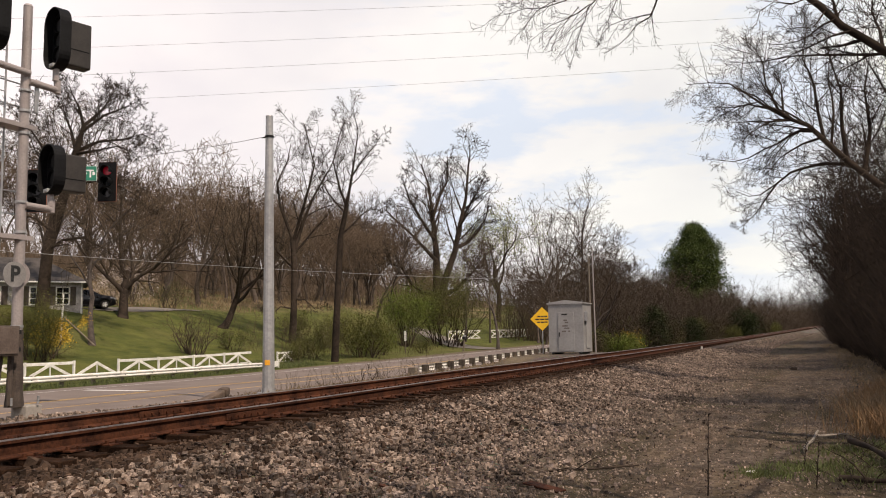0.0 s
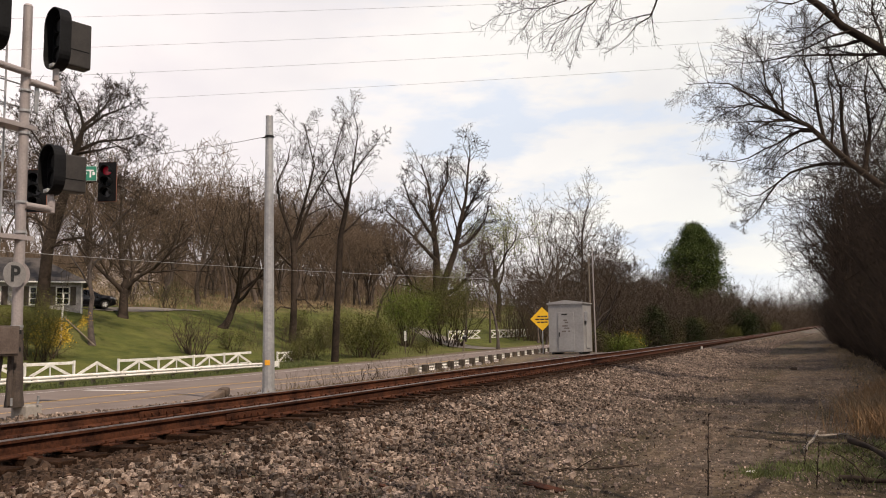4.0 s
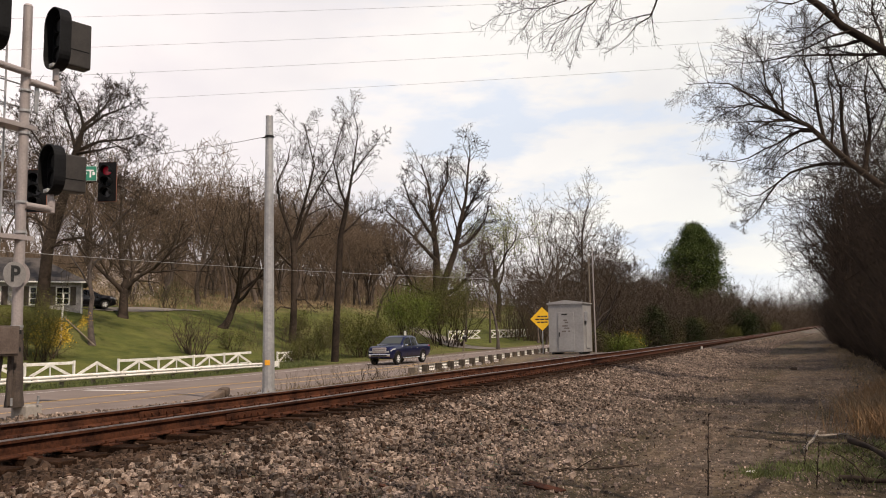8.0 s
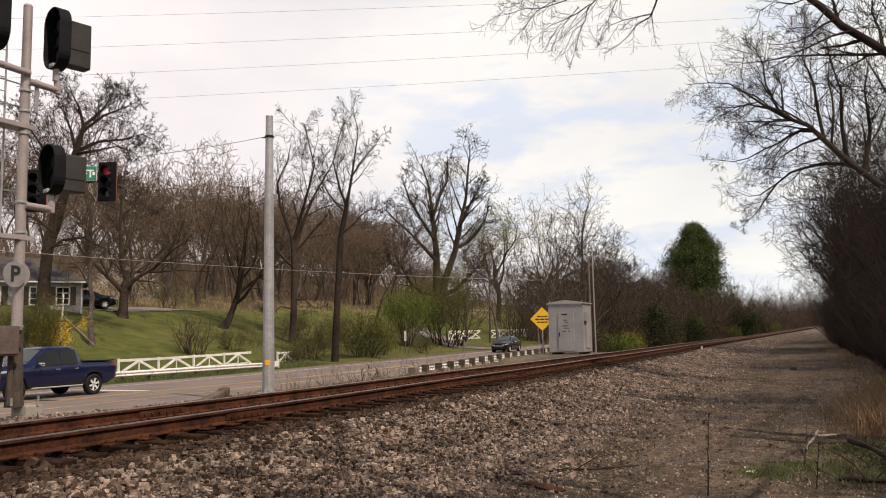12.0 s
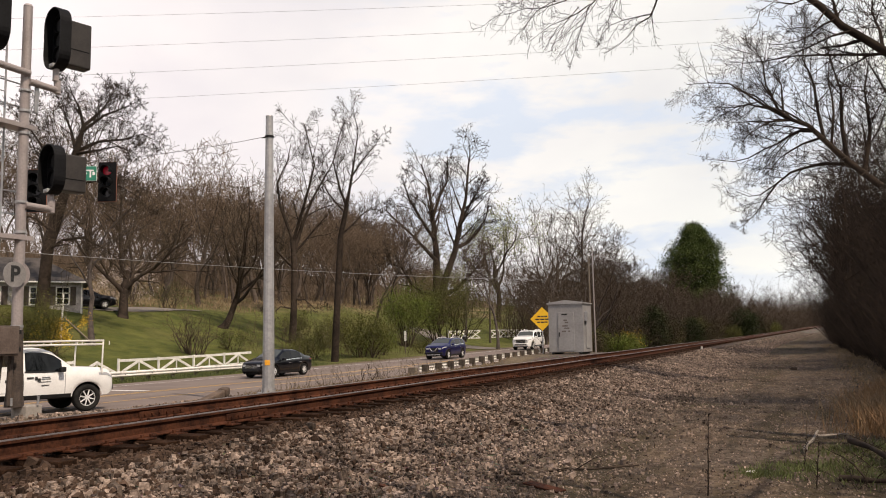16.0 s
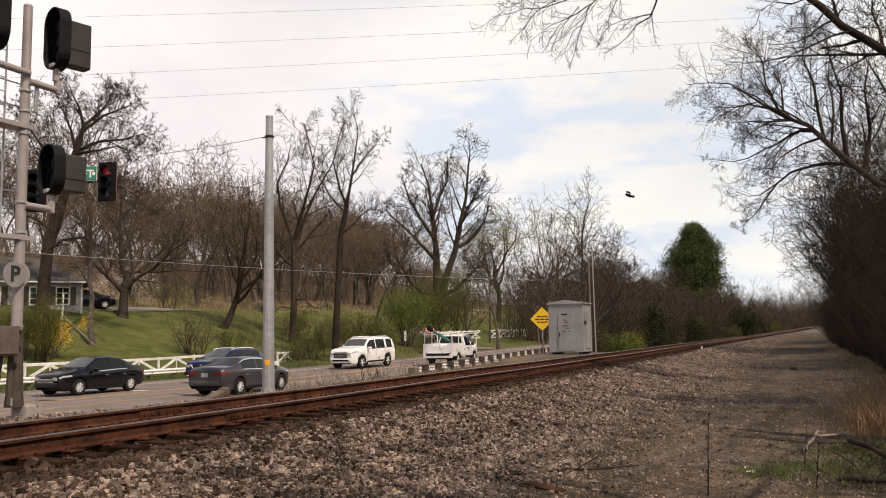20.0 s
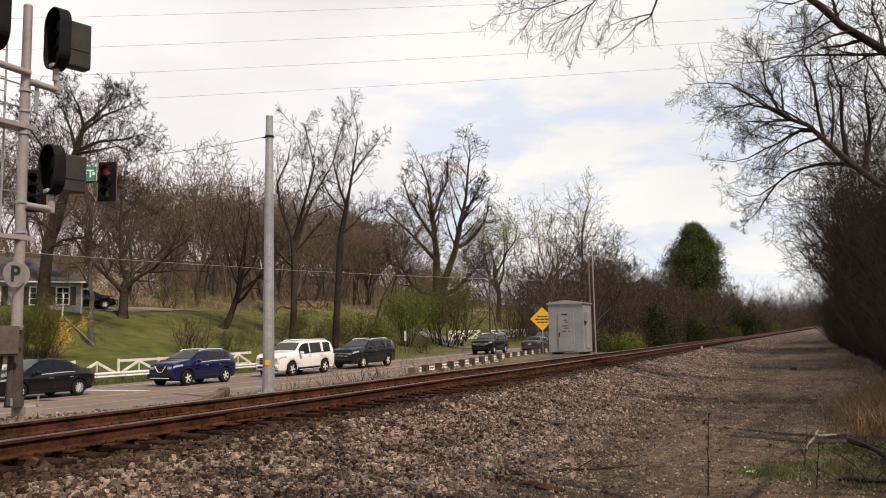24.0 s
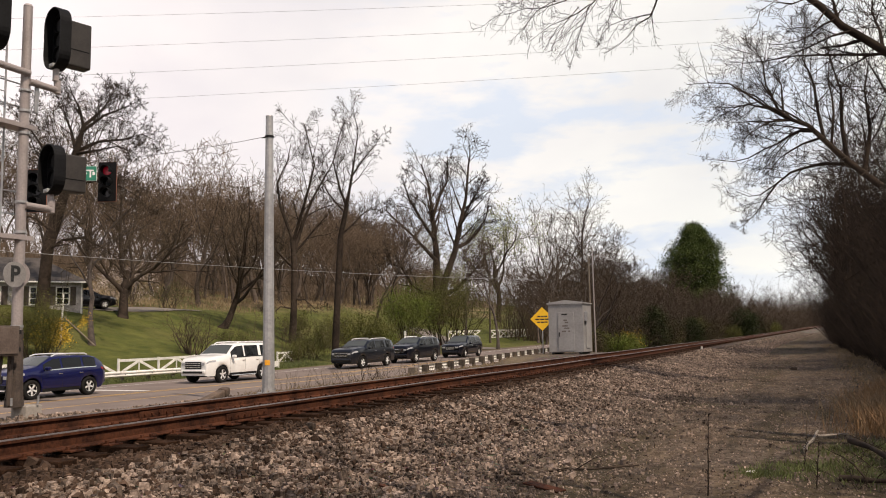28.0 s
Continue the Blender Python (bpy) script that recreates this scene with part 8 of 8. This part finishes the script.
bough_tree(74, "tree", "dark tree with dense upright crown at the wood's edge", on_ground(4.9, 18.5, 0.2), ([(0, 0, 0), (-0.1, 0, 2), (-0.3, 0.1, 4), (-0.5, 0, 7), (-0.6, 0.2, 11)], [0.26, 0.22, 0.20, 0.15, 0.05]),
           limbs(([(-0.2, 0, 2.8), (-1.2, 0.3, 4.6), (-2.2, 0.4, 6.4), (-3.0, 0.4, 8.4)], 0.10, 0.012, 10),
            ([(-0.4, 0, 5.0), (-1.3, -0.3, 7.0), (-2.0, -0.5, 9.0)], 0.09, 0.012, 12),
            ([(-0.3, 0, 3.6), (-1.6, 0.8, 4.2), (-2.8, 1.0, 4.6)], 0.06, 0.010, 10),
            ([(-0.5, 0, 6.0), (0.2, 1.0, 8.0), (0.4, 1.6, 10.0)], 0.09, 0.02, 11)), M_DARKTWIG, twig=0.005, dens=0.8)
for key, x, y in ((75, 5.2, 4.4), (76, 6.4, 0.5)):
    bare_tree(44, "tree", "bare tree of the wood that shades the gravel", on_ground(x, y, 0.2, key * 80.0), M_DARKTWIG, M_DARKTWIG, group="woodland edge trees", **dict(ROUND, height=14, twig=0.013, spread=0.9))
bough_tree(73, "tree", "tall dark tree at the edge of the wood", on_ground(6.0, 36, 0.2), ([(0, 0, 0), (-0.1, 0, 3), (-0.4, 0.1, 6), (-0.6, 0, 9.5), (-0.7, 0.2, 14)], [0.30, 0.26, 0.22, 0.16, 0.04]),
           limbs(([(-0.1, 0, 3.6), (-1.6, -0.3, 5.6), (-3.0, -0.5, 7.8), (-4.0, -0.6, 9.6)], 0.12, 0.014, 12),
            ([(-0.4, 0, 6.0), (-1.6, 0.3, 8.6), (-2.6, 0.3, 11.2), (-3.4, 0.2, 13)], 0.11, 0.014, 12),
            ([(-0.2, 0, 4.4), (-1.6, 0.4, 4.9), (-3.0, 0.6, 5.0), (-4.2, 0.6, 4.8)], 0.07, 0.010, 9),
            ([(-0.4, 0, 6.0), (1.0, -1.0, 8.4), (1.6, -2.0, 11.6)], 0.11, 0.02, 11)), M_DARKTWIG, twig=0.0075, dens=0.8)
thicket("dead_brush", "dark dead sticks heaped among the grass tufts", 130, lambda g, n: g.uniform(0.25, 1.5, n), lambda g, n: g.uniform(9.4, 12.6, n), 0.10, 0.32, 0.007, M_DARKTWIG, 68, 4, 0.9)

# ------------------------------------------------------------------ small things on the ground
def blades(name, label, count, x, y, low, high, width, material, seed, lean=0.35, category="grass"):
    """Blades of grass standing on the ground, each a bent strip."""
    g = np.random.RandomState(seed)
    x, y = x(g, count), y(g, count)
    z = ground_z(x, y) - 0.02
    h = g.uniform(low, high, count)
    a = g.uniform(0, 6.283, count)
    w = width * g.uniform(0.5, 1.3, count)
    dx, dy = np.cos(a), np.sin(a)
    bx, by = g.normal(0, lean, count), g.normal(0, lean, count)
    rows = []
    for f, t in ((0.0, 1.0), (0.55, 0.75), (1.0, 0.12)):
        cx, cy, cz = x + bx * h * f * f, y + by * h * f * f, z + h * f * (1 - 0.12 * f)
        rows += [np.stack([cx - dx * w * t, cy - dy * w * t, cz], 1), np.stack([cx + dx * w * t, cy + dy * w * t, cz], 1)]
    V = np.stack(rows, 1).reshape(-1, 3)
    q = np.array([(0, 1, 3, 2), (2, 3, 5, 4)])
    F = (q[None] + (np.arange(count) * 6)[:, None, None]).reshape(-1, 4)
    return tagged(new(name, fast_mesh(name, V, F, material)), label, category, kind="stuff")


def patches(spots, spread):
    """Positions clustered round a few spots: two functions that share one draw."""
    state = {}

    def fx(g, n):
        k = g.randint(0, len(spots), n)
        p = np.array(spots, float)[k]
        state["y"] = p[:, 1] + g.normal(0, spread, n) * p[:, 2]
        return p[:, 0] + g.normal(0, spread, n) * p[:, 2]
    return fx, lambda g, n: state["y"]


fx, fy = patches([(2.6, 15.5, 1.2), (3.2, 17, 1.2), (2.2, 17.5, 1.0), (3.4, 15, 1.2), (2.0, 16.5, 0.8), (2.8, 14, 0.9), (2.9, 19, 1.0)], 0.7)
blades("dry_grass", "tall pale dry grass at the edge of the wood", 15000, fx, fy, 0.20, 0.72, 0.005, M_STRAW, 91, 0.45)
fx, fy = patches([(-0.2, 10.8, 0.5), (0.15, 11.2, 0.6), (0.4, 12.6, 0.7), (0.5, 10.4, 0.8), (0.8, 11.6, 0.8), (1.0, 13.0, 0.8), (-0.5, 10.1, 0.4), (1.4, 10.2, 1.0)], 0.42)
fx2, fy2 = patches([(1.3, 14.5, 0.8), (1.6, 16.5, 0.9), (1.7, 19, 0.9), (1.9, 18, 0.8), (2.3, 15, 0.8), (1.9, 22, 0.8)], 0.5)
blades("russet_grass", "rust-brown dry grass beside the dirt track", 9000, fx2, fy2, 0.10, 0.55, 0.006, M_RUSSET, 99, 0.4)
blades("edge_grass", "low dead grass and litter along the foot of the wood", 5000, lambda g, n: 2.3 + g.normal(0, 0.55, n), lambda g, n: 19 + 70 * g.uniform(0, 1, n) ** 1.3, 0.05, 0.28, 0.008, M_STRAW, 100, 0.6)
blades("green_tufts", "fresh green grass tufts by the fallen branches", 5200, fx, fy, 0.03, 0.12, 0.006, M_GRASS, 92)
blades("short_dry_grass", "short dry grass and litter on the dirt track", 7000, lambda g, n: g.uniform(-3.2, 3.5, n), lambda g, n: 7 + 110 * g.uniform(0, 1, n) ** 1.2, 0.02, 0.09, 0.005, M_STRAW, 93, 0.9)
blades("verge_grass", "green and dry grass below the guardrail", 16000, lambda g, n: -g.uniform(31.7, 34.2, n), lambda g, n: g.uniform(8, 52, n), 0.10, 0.32, 0.012, M_GRASS, 94)
blades("fence_grass", "rough grass along the white fence", 9000, lambda g, n: -g.uniform(34.6, 37.5, n), lambda g, n: g.uniform(8, 62, n), 0.12, 0.38, 0.012, M_GRASS, 95)
blades("railside_grass", "dry grass on the verge between railway and road", 12000, lambda g, n: -g.uniform(13.5, 18.0, n), lambda g, n: g.uniform(22, 70, n), 0.06, 0.24, 0.008, M_STRAW, 96, 0.5)
blades("field_grass", "tan dry grass on the hillside field", 22000, lambda g, n: -g.uniform(58, 92, n), lambda g, n: g.uniform(48, 150, n), 0.3, 0.9, 0.03, M_STRAW, 97, 0.5)
blades("lawn_grass", "uneven tufts of lawn grass", 9000, lambda g, n: -g.uniform(37, 58, n), lambda g, n: g.uniform(22, 70, n), 0.03, 0.08, 0.02, M_GRASS, 98)


def rough_log(name, label, a, b, r, material, seed, category="log", branches=0):
    """A fallen log or branch, bent and knotty."""
    rng = random.Random(seed)
    a, b = np.array(a, float), np.array(b, float)
    pts = [a + (b - a) * t + np.array([rng.gauss(0, r * 0.5), rng.gauss(0, r * 0.5), rng.gauss(0, r * 0.3)]) for t in np.linspace(0, 1, 7)]
    ob = thing(name, label, category)
    part("stem", tube_mesh("stem", [(pts, [r * rng.uniform(0.75, 1.1) * (1 - 0.35 * i / 6) for i in range(7)])], material, 8), None, ob)
    bm = bmesh.new()
    for p, q, rr in ((pts[0], pts[1], r), (pts[-1], pts[-2], r * 0.65)):
        rod(p, np.array(p) + (np.array(q) - np.array(p)) * 0.02, rr * 0.95, sides=8, bm=bm)
    part("cut_end", bm, M_WOODPOST, ob)
    for k in range(branches):
        p = pts[rng.randrange(1, 6)]
        q = p + np.array([rng.uniform(-0.5, 0.5), rng.uniform(-0.5, 0.5), rng.uniform(0.0, 0.3)])
        part("branch", tube_mesh("branch", [([p, (p + q) / 2 + np.array([0, 0, 0.04]), q], [r * 0.5, r * 0.35, r * 0.15])], material), None, ob)
    return ob


def gz(x, y, up=0.0):
    return (x, y, float(ground_z(x, y)) + up)


M_OLDWOOD = surf("old_brown_timber", (0.055, 0.038, 0.028), (0.15, 0.105, 0.078), 4.0, 0.9, 0, 0.4, 8, 0.2)
PALE = surf("pale_dead_wood", (0.20, 0.17, 0.14), (0.36, 0.31, 0.26), 4.0, 0.85, 0, 0.4, 8, 0.2)
rough_log("fallen_branch", "pale broken branch lying in the grass", gz(-0.10, 12.3, 0.05), gz(0.10, 13.9, 0.10), 0.030, PALE, 1)
rough_log("fallen_branch", "pale fallen branch on a grass hump", gz(0.05, 13.6, 0.08), gz(0.52, 13.9, 0.05), 0.022, PALE, 2)
rough_log("fallen_log", "dark rotten log among green tufts", gz(0.50, 13.0, 0.10), gz(0.95, 10.9, 0.06), 0.048, M_DARKTWIG, 3, branches=1)
rough_log("fallen_log", "dark rotten log half buried in grass", gz(0.25, 10.0, 0.04), gz(0.95, 9.8, 0.03), 0.034, M_DARKTWIG, 4, branches=1)
rough_log("fallen_branch", "thin dead branch on the gravel", gz(-3.3, 9.4, 0.02), gz(-2.0, 10.6, 0.03), 0.018, M_DARKTWIG, 5, branches=2)
timber = thing("timber", "short weathered timber half sunk in the gravel", "timber", pose(-15.9, 19.3, float(ground_z(-15.9, 19.3)) + 0.02, 9, 4, 14))
tb = bmesh.new()
box((0.26, 1.7, 0.24), (0, 0, 0.05), 0.05, tb)
part("beam", tb, M_OLDWOOD, timber)
part("split_end", box((0.30, 0.34, 0.27), (0.02, 0.92, 0.07), 0.07), M_OLDWOOD, timber)
slab = thing("rusty_plate", "flat rusty metal plate on the gravel", "plate", pose(-2.62, 8.55, float(ground_z(-2.62, 8.55)) + 0.03, 3, -4, 62))
part("plate", box((0.13, 0.52, 0.02), (0, 0, 0), 0.006), M_RAIL, slab)
slab2 = thing("rusty_plate", "small rusty scrap on the gravel", "plate", pose(-4.3, 8.0, float(ground_z(-4.3, 8.0)) + 0.02, 0, 0, 50))
part("plate", box((0.06, 0.4, 0.02), (0, 0, 0), 0.005), M_RAIL, slab2)
litter = thing("paper_litter", "scrap of white paper on the ground", "litter", pose(-0.65, 10.11, float(ground_z(-0.65, 10.11)) + 0.02, 6, 4, 30))
lb = bmesh.new()
vs = [lb.verts.new(p) for p in ((-0.06, -0.02, 0), (0.055, -0.03, 0.01), (0.065, 0.02, 0.02), (0.01, 0.03, 0.02), (-0.05, 0.02, 0.01))]
lb.faces.new(vs)
part("sheet", lb, M_WHITE, litter)
block = thing("wooden_block", "small dark block lying on the far dirt track", "block", on_ground(-0.49, 37.0))
part("block", box((0.26, 0.22, 0.12), (0, 0, 0.05), 0.03), M_DARKTWIG, block)
marker = thing("marker", "small white marker beside the rail", "marker", pose(-6.3, 57.0, 0.80))
part("marker", box((0.10, 0.12, 0.30), (0, 0, 0.12), 0.01), M_WHITE, marker)


def dead_stem(key, x, y, h, label):
    rng = random.Random(key)
    ob = thing("dead_stem", label, "weed", pose(x, y, float(ground_z(x, y)) - 0.02))
    pts = [np.array((0.006 * k + 0.004 * rng.uniform(-1, 1), 0.004 * rng.uniform(-1, 1), h * k / 7)) for k in range(8)]
    part("stem", tube_mesh("stem", [(pts, [0.009 - 0.0009 * k for k in range(8)])], M_DARKTWIG, 5), None, ob)
    lines = []
    for k in range(2, 8):
        for q in range(2):
            d = np.array((rng.uniform(-0.025, 0.025), rng.uniform(-0.025, 0.025), rng.uniform(0.01, 0.04)))
            lines.append(([pts[k], pts[k] + d * 0.6, pts[k] + d], [0.004, 0.004, 0.006]))
    part("seed_head", tube_mesh("seed_head", lines, M_DARKTWIG, 4), None, ob)


dead_stem(1, -0.98, 8.75, 0.80, "dead brown weed stem standing in the gravel")
dead_stem(2, 0.02, 9.5, 0.45, "short dead weed stem in the gravel")
dead_stem(3, -0.1, 11.0, 0.35, "short dead weed stem in the gravel")
for k, (x, y, h) in enumerate([(-15.2, 27.2, 1.25), (-15.6, 24.9, 0.7), (-16.2, 30.4, 0.8), (-15.9, 35.5, 0.9), (-15.2, 33.0, 0.7)]):
    bush(200 + k, "dry_weed", "dry bare weed beside the track", on_ground(x, y, 0.02), h, h * 0.8, None, stems=2, category="weed")

# a flying insect that crosses close to the lens
insect = thing("flying_insect", "small dark insect in flight", "insect", pose(0, 0, 40))
ib = bmesh.new()
bmesh.ops.create_uvsphere(ib, u_segments=10, v_segments=6, radius=0.5, matrix=Matrix.Diagonal((0.021, 0.008, 0.008, 1)))
bmesh.ops.create_uvsphere(ib, u_segments=8, v_segments=5, radius=0.5, matrix=Matrix.Translation((0.011, 0, 0.001)) @ Matrix.Scale(0.007, 4))
part("body", ib, M_LETTER, insect)
for side in (1, -1):
    wing = bmesh.new()
    vs = [wing.verts.new(p) for p in ((0.004, 0.002 * side, 0.004), (-0.002, 0.012 * side, 0.006), (-0.012, 0.011 * side, 0.006), (-0.010, 0.003 * side, 0.004))]
    wing.faces.new(vs)
    part("wing", wing, M_GALV, insect)


motions()
